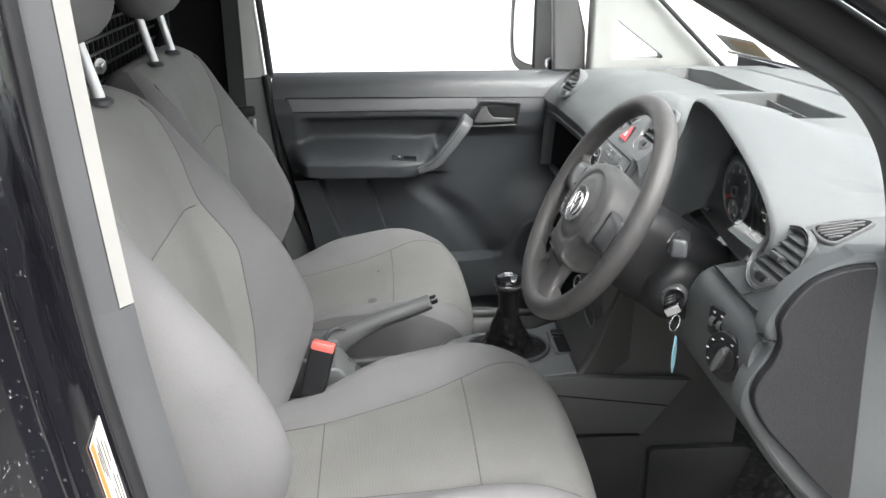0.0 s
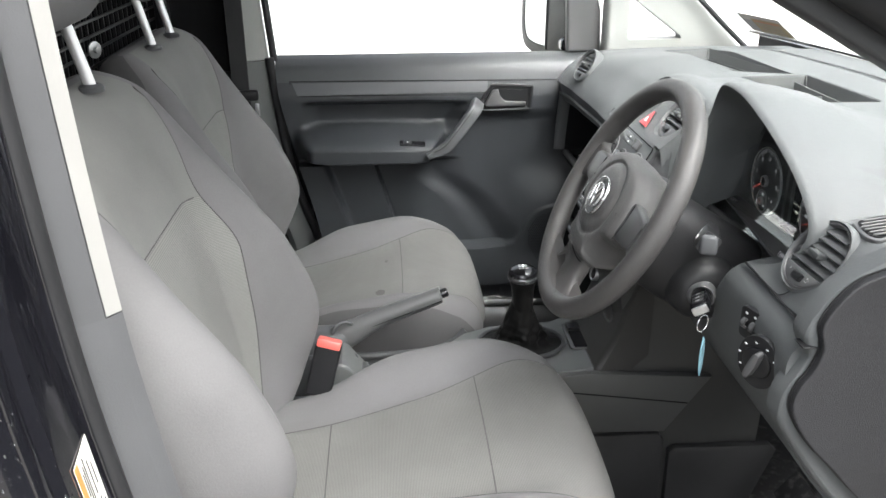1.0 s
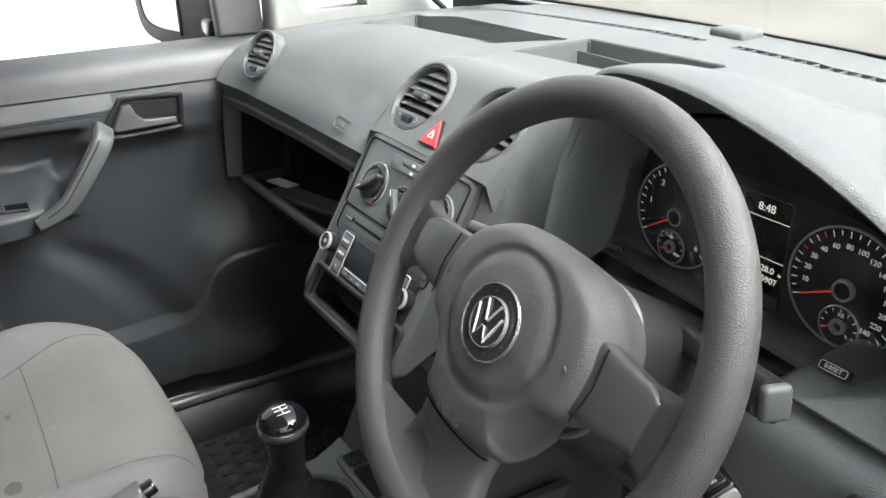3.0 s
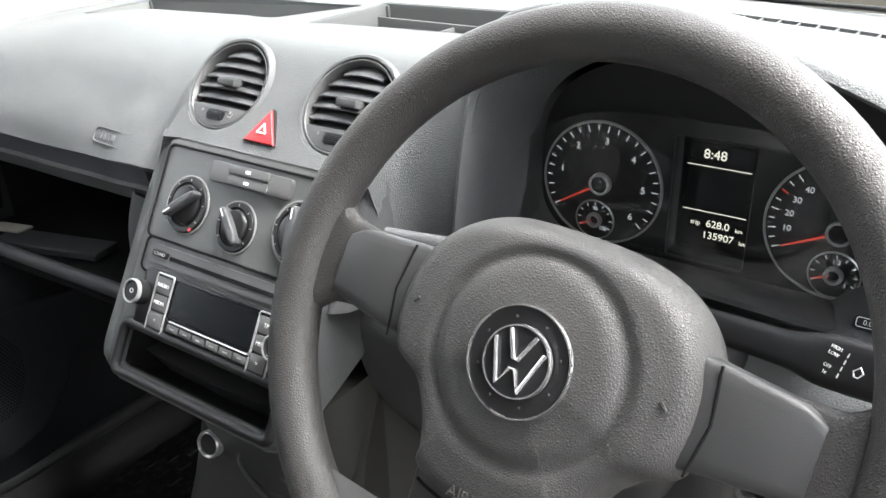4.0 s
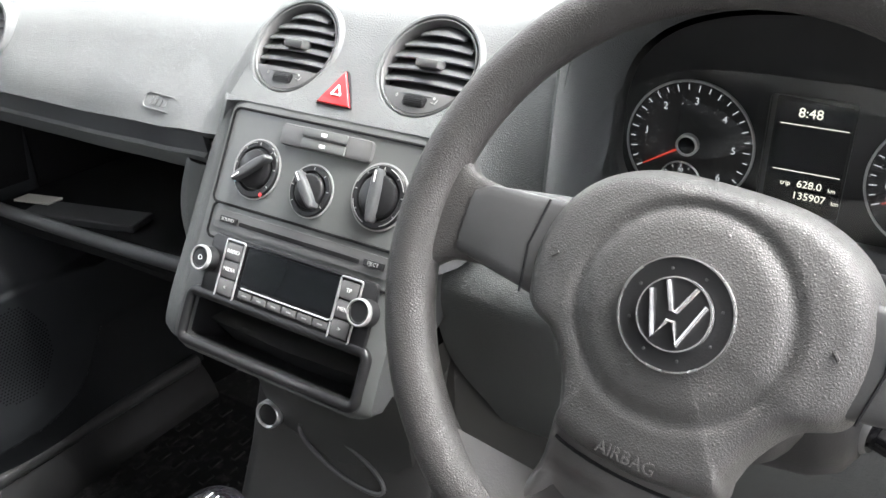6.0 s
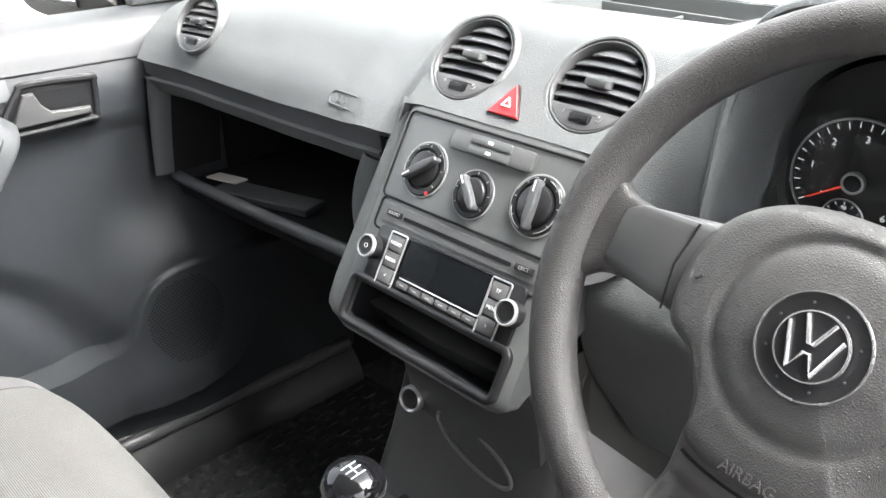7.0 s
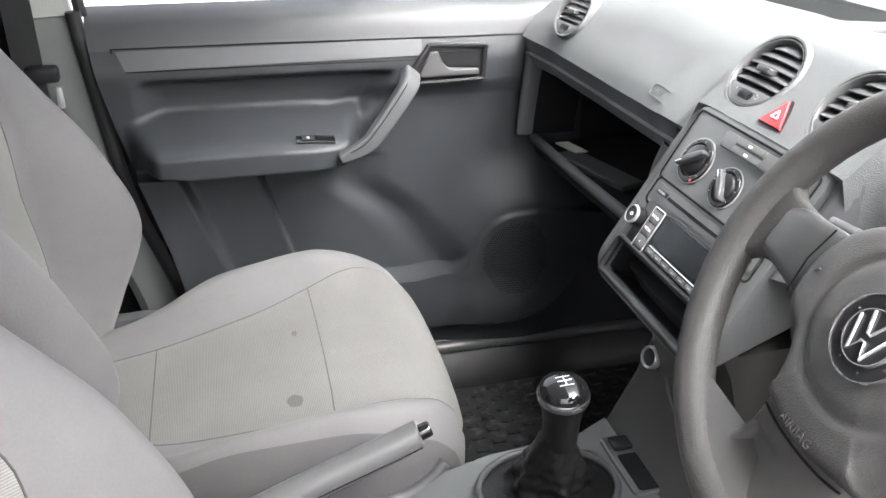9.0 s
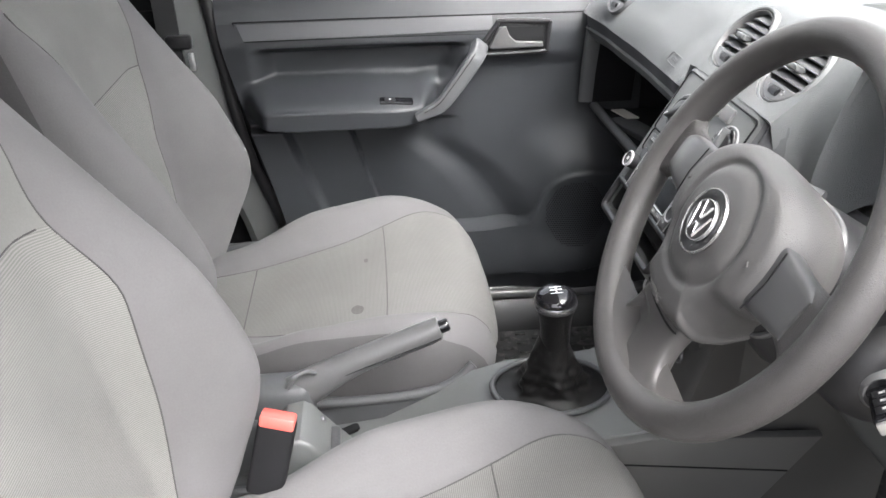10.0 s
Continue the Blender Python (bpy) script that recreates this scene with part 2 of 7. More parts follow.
def part(name, bm, mat_, parent=None, label="", smooth=True, angle=40):
    """Links a bmesh in world places as one mesh, under a thing or a part."""
    me = bpy.data.meshes.new(name)
    bm.normal_update()
    if smooth:
        for f in bm.faces:
            f.smooth = True
        for e in bm.edges:
            if len(e.link_faces) == 2 and e.calc_face_angle(0) > radians(angle):
                e.smooth = False
    middle = Vector((0, 0, 0))
    if bm.verts:
        lo = Vector([min(v.co[i] for v in bm.verts) for i in range(3)])
        hi = Vector([max(v.co[i] for v in bm.verts) for i in range(3)])
        middle = (lo + hi) / 2
        for v in bm.verts:
            v.co -= middle
    bm.to_mesh(me)
    bm.free()
    for m in (mat_ if isinstance(mat_, (list, tuple)) else [mat_]):
        me.materials.append(m)
    ob = new(name, me)
    if parent:
        ob.parent = parent
        ob.location = middle
        ob.matrix_parent_inverse = place_of(parent).inverted()
    else:
        ob.location = middle
    if label:
        ob["label"] = label
    return ob


def box(lo, hi, bevel=0.003, segments=2, m=None):
    bm = bmesh.new()
    bmesh.ops.create_cube(bm, size=1)
    lo, hi = Vector(lo), Vector(hi)
    for v in bm.verts:
        v.co = Vector([(lo[i] + hi[i]) / 2 + v.co[i] * (hi[i] - lo[i]) for i in range(3)])
    if bevel:
        bmesh.ops.bevel(bm, geom=bm.edges[:], offset=bevel, segments=segments, profile=0.5, affect="EDGES")
    if m is not None:
        bm.transform(m)
    return bm


def strip(bm, rings, closed=True, caps=True):
    """Joins rings of places (equal counts) into a skin."""
    rows = [[bm.verts.new(p) for p in r] for r in rings]
    n = len(rows[0])
    for a, b in zip(rows, rows[1:]):
        for i in range(n if closed else n - 1):
            j = (i + 1) % n
            bm.faces.new((a[i], a[j], b[j], b[i]))
    if caps and closed:
        bm.faces.new(rows[0][::-1])
        bm.faces.new(rows[-1])
    bmesh.ops.recalc_face_normals(bm, faces=bm.faces[:])
    return bm


def tube(points, radius, sides=10, closed=False, m=None):
    """A round bar along points; radius may be one number or one each."""
    bm = bmesh.new()
    pts = [Vector(p) for p in points]
    n = len(pts)
    rings, up = [], None
    for i, p in enumerate(pts):
        a, b = pts[(i - 1) % n if closed else max(i - 1, 0)], pts[(i + 1) % n if closed else min(i + 1, n - 1)]
        d = (b - a).normalized()
        if up is None:
            up = d.orthogonal().normalized()
        up = (up - d * up.dot(d)).normalized()
        side = d.cross(up)
        r = radius[i] if isinstance(radius, (list, tuple)) else radius
        rings.append([p + r * (math.cos(q) * up + math.sin(q) * side) for q in (2 * math.pi * k / sides for k in range(sides))])
    if closed:
        rings.append(rings[0])
    strip(bm, rings, caps=not closed)
    if closed:
        bmesh.ops.remove_doubles(bm, verts=bm.verts[:], dist=1e-6)
    if m is not None:
        bm.transform(m)
    return bm


def lathe(profile, m=None, sides=40):
    """Turns (radius, height) pairs about z; a profile that stays off the axis makes a ring."""
    bm = bmesh.new()
    rings = [[Vector((r * math.cos(a), r * math.sin(a), h)) for a in (2 * math.pi * k / sides for k in range(sides))] for r, h in profile]
    hollow = len(profile) > 3 and profile[0][0] > 0.002 and profile[-1][0] > 0.002
    strip(bm, rings + rings[:1] if hollow else rings, caps=not hollow)
    if hollow:
        bmesh.ops.remove_doubles(bm, verts=bm.verts[:], dist=1e-7)
        bmesh.ops.recalc_face_normals(bm, faces=bm.faces[:])
    if m is not None:
        bm.transform(m)
    return bm


def skin(fn, nu, nv, thick=0.0, closed_u=False):
    """A sheet fn(u, v) with u, v in 0..1; with thickness it is closed behind along its normals."""
    bm = bmesh.new()
    g = [[bm.verts.new(fn(i / nu, j / nv)) for j in range(nv + 1)] for i in range(nu + 1)]
    for i in range(nu):
        for j in range(nv):
            bm.faces.new((g[i][j], g[i + 1][j], g[i + 1][j + 1], g[i][j + 1]))
    bm.normal_update()
    if thick:
        back = [[bm.verts.new(v.co - v.normal * thick) for v in r] for r in g]
        for i in range(nu):
            for j in range(nv):
                bm.faces.new((back[i][j], back[i][j + 1], back[i + 1][j + 1], back[i + 1][j]))
        edge = [(i, 0) for i in range(nu)] + [(nu, j) for j in range(nv)] + [(i, nv) for i in range(nu, 0, -1)] + [(0, j) for j in range(nv, 0, -1)]
        for (a, b), (c, d) in zip(edge, edge[1:] + edge[:1]):
            bm.faces.new((g[a][b], back[a][b], back[c][d], g[c][d]))
    return bm


def prism(outline, depth, m=None, bevel=0.0, segments=2):
    """Extrudes a flat outline of (x, y) from z = 0 to depth."""
    bm = bmesh.new()
    a = [bm.verts.new((x, y, 0)) for x, y in outline]
    b = [bm.verts.new((x, y, depth)) for x, y in outline]
    n = len(a)
    bm.faces.new(a[::-1])
    top = bm.faces.new(b)
    for i in range(n):
        bm.faces.new((a[i], a[(i + 1) % n], b[(i + 1) % n], b[i]))
    bmesh.ops.recalc_face_normals(bm, faces=bm.faces[:])
    if bevel:
        bmesh.ops.bevel(bm, geom=list(top.edges), offset=bevel, segments=segments, profile=0.5, affect="EDGES")
    if m is not None:
        bm.transform(m)
    return bm


def rounded(w, h, r, n=5):
    """The outline of a rectangle w x h about the origin with round corners."""
    out = []
    for cx, cy, a0 in ((w / 2 - r, h / 2 - r, 0), (-w / 2 + r, h / 2 - r, 90), (-w / 2 + r, -h / 2 + r, 180), (w / 2 - r, -h / 2 + r, 270)):
        out += [(cx + r * math.cos(radians(a0 + 90 * k / n)), cy + r * math.sin(radians(a0 + 90 * k / n))) for k in range(n + 1)]
    return out


def smoothed(points, n=8, closed=False):
    """A Catmull-Rom line through points of any size."""
    p = [Vector(q) for q in points]
    out, c = [], len(p)
    for i in range(c if closed else c - 1):
        a, b, d = p[i], p[(i + 1) % c], p[(i + 2) % c if closed else min(i + 2, c - 1)]
        z = p[i - 1] if closed or i else p[0]
        for k in range(n):
            t = k / n
            out.append(0.5 * (2 * a + (b - z) * t + (2 * z - 5 * a + 4 * b - d) * t * t + (3 * a - z - 3 * b + d) * t ** 3))
    return out if closed else out + [p[-1]]


def between(x, table):
    """Smooth, never overshooting reading of a table of (x, value), sorted by x."""
    if x <= table[0][0]:
        return table[0][1]
    if x >= table[-1][0]:
        return table[-1][1]
    n = len(table)
    k = next(i for i in range(n - 1) if x <= table[i + 1][0])

    def rise(i):
        return (table[i + 1][1] - table[i][1]) / (table[i + 1][0] - table[i][0])

    def slope(i):
        if i == 0:
            return rise(0)
        if i == n - 1:
            return rise(n - 2)
        p, q = rise(i - 1), rise(i)
        return 0.0 if p * q <= 0 else 2 * p * q / (p + q)

    (a, p), (b, q) = table[k], table[k + 1]
    h = b - a
    t = (x - a) / h
    return (1 + 2 * t) * (1 - t) ** 2 * p + t * (1 - t) ** 2 * h * slope(k) + t * t * (3 - 2 * t) * q + t * t * (t - 1) * h * slope(k + 1)


def step(x, a, b):
    t = min(1, max(0, (x - a) / (b - a)))
    return t * t * (3 - 2 * t)


def cut(ob, *tools):
    """Takes the closed bmeshes out of the mesh of ob."""
    for bm in tools:
        me = bpy.data.meshes.new("tool")
        bm.to_mesh(me)
        bm.free()
        tool = new("tool", me)
        mod = ob.modifiers.new("cut", "BOOLEAN")
        mod.object, mod.solver = tool, "EXACT"
        bpy.context.view_layer.update()
        made = bpy.data.meshes.new_from_object(ob.evaluated_get(bpy.context.evaluated_depsgraph_get()))
        ob.modifiers.remove(mod)
        ob.data = made
        bpy.data.objects.remove(tool)
        bpy.data.meshes.remove(me)


def frame_at(origin, normal, up=(0, 0, 1)):
    """A pose whose z is the normal and whose y is as near up as can be."""
    z = Vector(normal).normalized()
    x = Vector(up).cross(z).normalized()
    m = Matrix((x, z.cross(x), z)).transposed().to_4x4()
    m.translation = Vector(origin)
    return m


def text(body, size, m, mat_, name, parent, label="", depth=0.0002):
    cu = bpy.data.curves.new(name, "FONT")
    cu.body, cu.size, cu.align_x, cu.align_y, cu.extrude = body, size, "CENTER", "CENTER", depth
    tmp = new("tmp", cu)
    bpy.context.view_layer.update()
    me = bpy.data.meshes.new_from_object(tmp.evaluated_get(bpy.context.evaluated_depsgraph_get()))
    bpy.data.objects.remove(tmp)
    bm = bmesh.new()
    bm.from_mesh(me)
    bpy.data.meshes.remove(me)
    bm.transform(m)
    return part(name, bm, mat_, parent, label, smooth=False)


# ---------- outside ----------
def ground_sheet():
    bm = bmesh.new()
    bmesh.ops.create_grid(bm, x_segments=40, y_segments=40, size=400)
    return tagged(part("ground", bm, CONCRETE, smooth=False), "damp sandy concrete yard around the van", "ground", kind="structure")


def outside_wall(name, lo, hi, mat_, label):
    return tagged(part(name, box(lo, hi, 0.01), mat_), label, "wall", kind="structure")


ground_sheet()
outside_wall("wall_left", (-9, 3.2, -0.1), (3.02, 3.5, 1.42), RENDERED, "low white rendered wall beside the van")
outside_wall("wall_far", (3.0, 7.0, -0.1), (14.0, 7.3, 2.4), PALE_WALL, "pale grey-green wall across the yard")
# added out of view to block low light through the driver's doorway
outside_wall("wall_unseen_right", (-9, -3.9, -0.1), (7.5, -3.6, 1.4), BEIGE, "unseen low beige wall added to cut light from the driver's side")
outside_wall("wall_front", (7.5, -9, -0.1), (7.8, 3.0, 1.0), BEIGE, "low beige wall beyond the windscreen")

# ---------- floor, shell ----------
FLOOR = 0.37


def floor_pan():
    bm = box((-0.80, -0.72, FLOOR - 0.03), (0.95, 0.72, FLOOR), 0.0)
    return tagged(part("floor", bm, CARPET), "black carpeted cab floor", "floor", kind="structure")


floor_pan()


def passenger_mat():
    t = thing("floor_mat", (0.33, 0.38, FLOOR), "worn black rubber mat in the passenger footwell", "floor mat")
    part("base", box((0.06, 0.14, FLOOR + 0.001), (0.66, 0.62, FLOOR + 0.009), 0.003), RUBBER, t)
    first = None
    for i in range(16):
        for j in range(13):
            x, y = 0.10 + i * 0.034, 0.165 + j * 0.034 + (0.017 if i % 2 else 0)
            if first is None:
                first = part("rib", box((x, y, FLOOR + 0.008), (x + 0.024, y + 0.010, FLOOR + 0.0115), 0.001, 1, None), RUBBER, t)
                home = first.location.copy()
            else:
                o = new("rib", first.data)
                o.parent, o.matrix_parent_inverse = t, first.matrix_parent_inverse
                o.location = home + Vector((i * 0.034, j * 0.034 + (0.017 if i % 2 else 0), 0))
    return t


passenger_mat()

# ---------- seats ----------
SEAT_Y = -0.345
ZX = Matrix(((1, 0, 0, 0), (0, 0, -1, 0), (0, 1, 0, 0), (0, 0, 0, 1)))


def moved(bm, shift):
    bm.transform(Matrix.Translation(shift))
    return bm


def backrest_ring(z):
    xf = between(z, [(0.64, -0.285), (0.72, -0.300), (0.80, -0.312), (0.90, -0.328), (1.00, -0.350), (1.10, -0.385), (1.18, -0.418), (1.232, -0.450)])
    b = between(z, [(0.66, 0.02), (0.74, 0.070), (0.86, 0.118), (0.96, 0.098), (1.06, 0.052), (1.15, 0.018), (1.23, 0.0)])
    w = between(z, [(0.64, 0.205), (0.72, 0.243), (0.80, 0.256), (0.88, 0.261), (0.98, 0.257), (1.08, 0.242), (1.17, 0.222), (1.236, 0.206)])
    thick = between(z, [(0.64, 0.11), (0.9, 0.125), (1.10, 0.11), (1.20, 0.100), (1.232, 0.09)])
    return xf, b, w, thick


def backrest_front(s, z):
    """A place on the backrest's front: s from -1 (door side) to 1."""
    xf, b, w, thick = backrest_ring(z)
    a = abs(s)
    x = xf + b * step(a, 0.40, 0.80)
    edge = between(z, [(0.64, 0.74), (1.00, 0.76), (1.12, 0.84), (1.20, 0.88)])
    if a > edge:
        q = (a - edge) / (1 - edge)
        x -= (thick * 0.5 + b * 0.55) * between(z, [(0.90, 1.0), (1.10, 0.65), (1.20, 0.5)]) * (1 - math.sqrt(max(0, 1 - q * q)))
    return Vector((x, SEAT_Y + w * s, z))


def backrest_back(s, z):
    xf, b, w, thick = backrest_ring(z)
    a, x = abs(s), xf - thick
    if a > 0.8:
        q = (a - 0.8) / 0.2
        x += thick * 0.4 * (1 - math.sqrt(max(0, 1 - q * q)))
    return Vector((x, SEAT_Y + w * s, z))


def cushion_top(s, x, wide=0.0):
    """A place on the cushion's top: s from -1 (door side) to 1, x along the van."""
    w = between(x, [(-0.33, 0.185), (-0.22, 0.212), (-0.12, 0.240), (0.0, 0.252), (0.08, 0.256), (0.16, 0.252), (0.215, 0.230)])
    z = between(x, [(-0.34, 0.690), (-0.18, 0.700), (-0.05, 0.722), (0.06, 0.745), (0.13, 0.751), (0.175, 0.743), (0.205, 0.716), (0.218, 0.675)])
    rise = between(x, [(-0.34, 0.0), (-0.22, 0.012), (-0.08, 0.046), (0.06, 0.036), (0.16, 0.010), (0.2, 0.0)])
    a = abs(s)
    near = wide if s < 0 else 0.0
    z += rise * step(a, 0.50 + near, 0.82 + 0.4 * near)
    if a > 0.72:
        q = (a - 0.72) / 0.28
        z -= 0.075 * (1 - math.sqrt(max(0, 1 - q * q)))
    return Vector((x, SEAT_Y + w * s, z))


def back_seam(z):
    return between(z, [(0.66, 0.36), (0.90, 0.41), (1.06, 0.52), (1.13, 0.66), (1.20, 0.86)])


def back_seams(z, side, even):
    """The seam of the middle panel on one side; the driver's panel sits a little towards the passenger."""
    if even:
        return back_seam(z)
    low = 1 - step(z, 0.98, 1.12)
    return back_seam(z) + (0.13 if side > 0 else -0.05) * low


def cushion_seam(x):
    return between(x, [(-0.30, 0.40), (-0.18, 0.43), (-0.05, 0.49), (0.04, 0.56), (0.13, 0.66), (0.20, 0.70)])


def warped(s, base, at):
    """Moves the column at base onto the seam and spreads the others evenly."""
    a = abs(s)
    a = a * at / base if a <= base else at + (a - base) * (1 - at) / (1 - base)
    return math.copysign(a, s)


CREASE = 0.0042


def creased(p, *distances):
    """Draws the cloth in along the seams that pass near it."""
    pull = max(math.exp(-(d / 0.0085) ** 2) for d in distances)
    return p - Vector((1, 0, 1)) * CREASE * 0.7 * pull


def seam(fn, pts, parent, shift, lift=-0.0001 - 0.7 * CREASE, r=0.0010):
    line = [fn(*p) for p in pts]
    return part("seam", tube([p + shift + Vector((lift, 0, lift)) for p in line], r, 6), SEAM, parent, "stitched seam")


def seat(name, label, shift, upright=0.0):
    shift = Vector(shift)
    wide = 0.13 if upright else 0.0

    def seam_at(x, side):
        return cushion_seam(x) + (wide * step(x, -0.40, -0.15) * (1 - step(x, 0.0, 0.19)) if side < 0 else 0)

    def stand(z):
        return upright * (0.12 * step(z, 0.70, 0.90) + max(0, z - 0.95))

    def front_at(s, z):
        return backrest_front(s, z) + Vector((stand(z), 0, 0))

    t = thing(name, (-0.05 + shift.x, SEAT_Y + shift.y, FLOOR), label, "car seat", "front seats")
    n = 48
    ss = [math.sin((k / n - 0.5) * math.pi) for k in range(n + 1)]
    ss = [0.55 * a + 0.45 * (2 * k / n - 1) for k, a in enumerate(ss)]
    base_s = ss[36]
    middle = range(12, 36)
    bm = bmesh.new()
    zs = [0.64 + 0.56 * k / 52 for k in range(53)] + [1.2 + 0.0365 * math.sin(math.pi / 2 * k / 10) for k in range(1, 11)]
    zs[min(range(len(zs)), key=lambda k: abs(zs[k] - 1.068))] = 1.068
    rings = []
    for z in zs:
        k = min(1, max(0, (z - 1.200) / 0.0365))
        fx, fy = math.sqrt(1 - 0.97 * k * k), 1 - 0.12 * k ** 3
        row = [warped(s, base_s, back_seams(z, s, upright)) for s in ss]
        wide_at = backrest_ring(z)[2]
        ring = []
        for k, s in enumerate(row):
            at = [(abs(s) - back_seams(z, s, upright)) * wide_at if z < 1.215 else 1.0]
            if k - 1 in middle or k in middle:
                at.append(z - 1.068)
            ring.append(creased(backrest_front(s, z), *at))
        ring += [backrest_back(s, z) for s in row[::-1]]
        c = sum(ring, Vector()) / len(ring)
        rings.append([Vector((c.x + (p.x - c.x) * fx + stand(z), c.y + (p.y - c.y) * fy, p.z)) for p in ring])
    strip(bm, rings)
    around = len(rings[0])
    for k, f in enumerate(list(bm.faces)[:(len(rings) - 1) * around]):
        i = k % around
        # back and flanks take the cloth with shade in its colour
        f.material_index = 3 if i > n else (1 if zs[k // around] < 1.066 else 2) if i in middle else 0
    back_part = part("backrest", moved(bm, shift), [FABRIC_BOLSTER, FABRIC_BACK, FABRIC_UPPER, FABRIC_SHADED], t, "grey cloth backrest with ribbed middle panel", angle=70)
    for side in (-1, 1):
        seam(front_at, [(side * back_seams(z, side, upright), z) for z in zs[4:56]], back_part, shift)
    seam(front_at, [(1.06 * (k / 20 - 0.5), 1.068) for k in range(21)], back_part, shift)
    # cushion
    xs = [-0.34 + (0.2185 + 0.34) * (1 - (1 - k / 50) ** 1.5) for k in range(51)]
    for at in (0.045, -0.185):
        xs[min(range(len(xs)), key=lambda k: abs(xs[k] - at))] = at
    bm = bmesh.new()
    rings = []
    for x in xs:
        top = []
        for k, s in enumerate(ss):
            s = warped(s, base_s, seam_at(x, s))
            at = [(abs(s) - seam_at(x, s)) * 0.25]
            if k - 1 in middle or k in middle:
                at += [x - 0.045, x + 0.185]
            top.append(creased(cushion_top(s, x, wide), *at))
        bulge = [Vector((p.x, SEAT_Y + (p.y - SEAT_Y) * 0.985, 0.55)) for p in (top[-1], top[0])]
        low = [Vector((x, SEAT_Y + (top[-1].y - SEAT_Y) * (1 - 2 * k / 8) * 0.97, 0.55)) for k in range(9)]
        side_a = [top[-1].lerp(low[0], k / 5) for k in range(1, 5)]
        side_b = [low[-1].lerp(top[0], k / 5) for k in range(1, 5)]
        ring = top + side_a + low + side_b
        # round the front corners in plan
        out = []
        for p in ring:
            q = abs(p.y - SEAT_Y) / 0.25
            f = step(x, -0.05, 0.2185)
            out.append(Vector((p.x - 0.040 * f * q ** 3, p.y, p.z)))
        rings.append(out)
    strip(bm, rings)
    around = len(rings[0])
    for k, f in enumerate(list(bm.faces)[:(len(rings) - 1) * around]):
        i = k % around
        # side columns take the same shade-darkened cloth
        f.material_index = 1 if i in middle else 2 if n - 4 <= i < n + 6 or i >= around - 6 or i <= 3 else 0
    cushion = part("cushion", moved(bm, shift), [FABRIC_BOLSTER, FABRIC_CENTRE, FABRIC_SHADED], t, "grey cloth cushion with ribbed middle panels", angle=70)

    def on_top(s, x):
        p = cushion_top(s, x, wide)
        q = abs(p.y - SEAT_Y) / 0.25
        p.x -= 0.040 * step(x, -0.05, 0.2185) * q ** 3
        return p

    for side in (-1, 1):
        seam(on_top, [(side * seam_at(x, side), x) for x in xs if -0.30 < x < 0.212], cushion, shift)
    seam(on_top, [(-0.57 - 0.7 * wide + (1.14 + 0.7 * wide) * k / 20, 0.045) for k in range(21)], cushion, shift)
    seam(on_top, [(-0.43 - wide + (0.86 + wide) * k / 20, -0.185) for k in range(21)], cushion, shift)
    # headrest on two posts
    up = Vector((stand(1.22), 0, 0)) + shift
    bm = bmesh.new()
    rings = []
    for k in range(17):
        q = k / 16 * 2 - 1
        f = math.sqrt(max(0.02, 1 - abs(q) ** 3.2))
        rings.append([Vector((-0.475 + 0.056 * f * math.copysign(abs(math.cos(a)) ** 0.75, math.cos(a)), SEAT_Y + 0.135 * f ** 0.5 * math.copysign(abs(math.sin(a)) ** 0.7, math.sin(a)),
                              1.405 + 0.092 * q)) for a in (2 * math.pi * i / 28 for i in range(28))])
    strip(bm, rings)
    part("headrest", moved(bm, up), FABRIC_BOLSTER, t, "dark grey cloth headrest", angle=70)
    for side in (-1, 1):
        part("headrest_post", moved(tube([(-0.460, SEAT_Y + side * 0.075, 1.232), (-0.500, SEAT_Y + side * 0.075, 1.40)], 0.0075, 12), up), BRIGHT, t, "bright metal headrest post")
        part("post_collar", moved(lathe([(0.016, -0.006), (0.016, 0.0), (0.013, 0.003), (0.0078, 0.0035), (0.0078, -0.006)], pose(-0.460, SEAT_Y + side * 0.075, 1.236), 20), up), TRIM, t)
    # base and rails
    base = Vector((shift.x + (0.03 if upright else 0.0), shift.y, 0))
    for side in (-1, 1):
        plate = [(-0.33, 0.52), (0.08, 0.52), (0.130, 0.57), (0.145, 0.65), (0.135, 0.662), (0.110, 0.645), (0.070, 0.634), (-0.037, 0.628), (-0.33, 0.626)]
        plate = [(p.x - 0.012, p.z) for p in smoothed([(x, 0, z) for x, z in plate], 3, True)]
        at = Vector((0, SEAT_Y + side * 0.254 + 0.011, 0))
        v = part("side_trim", moved(prism(plate, 0.022, Matrix.Translation(at) @ ZX, 0.004), base), TRIM, t, "dark plastic side trim")
        lip = smoothed([(-0.33, SEAT_Y + side * 0.262, 0.626), (-0.05, SEAT_Y + side * 0.262, 0.628), (0.060, SEAT_Y + side * 0.260, 0.634), (0.105, SEAT_Y + side * 0.254, 0.648), (0.130, SEAT_Y + side * 0.246, 0.668)], 6)
        part("lip", moved(tube(lip, 0.0075, 10), base), PILLAR_GREY, v, "paler rounded edge")
    part("valance", moved(box((-0.33, SEAT_Y - 0.240, 0.505), (0.168, SEAT_Y + 0.240, 0.585), 0.028, 4), shift), TRIM, t, "dark plastic seat base trim")
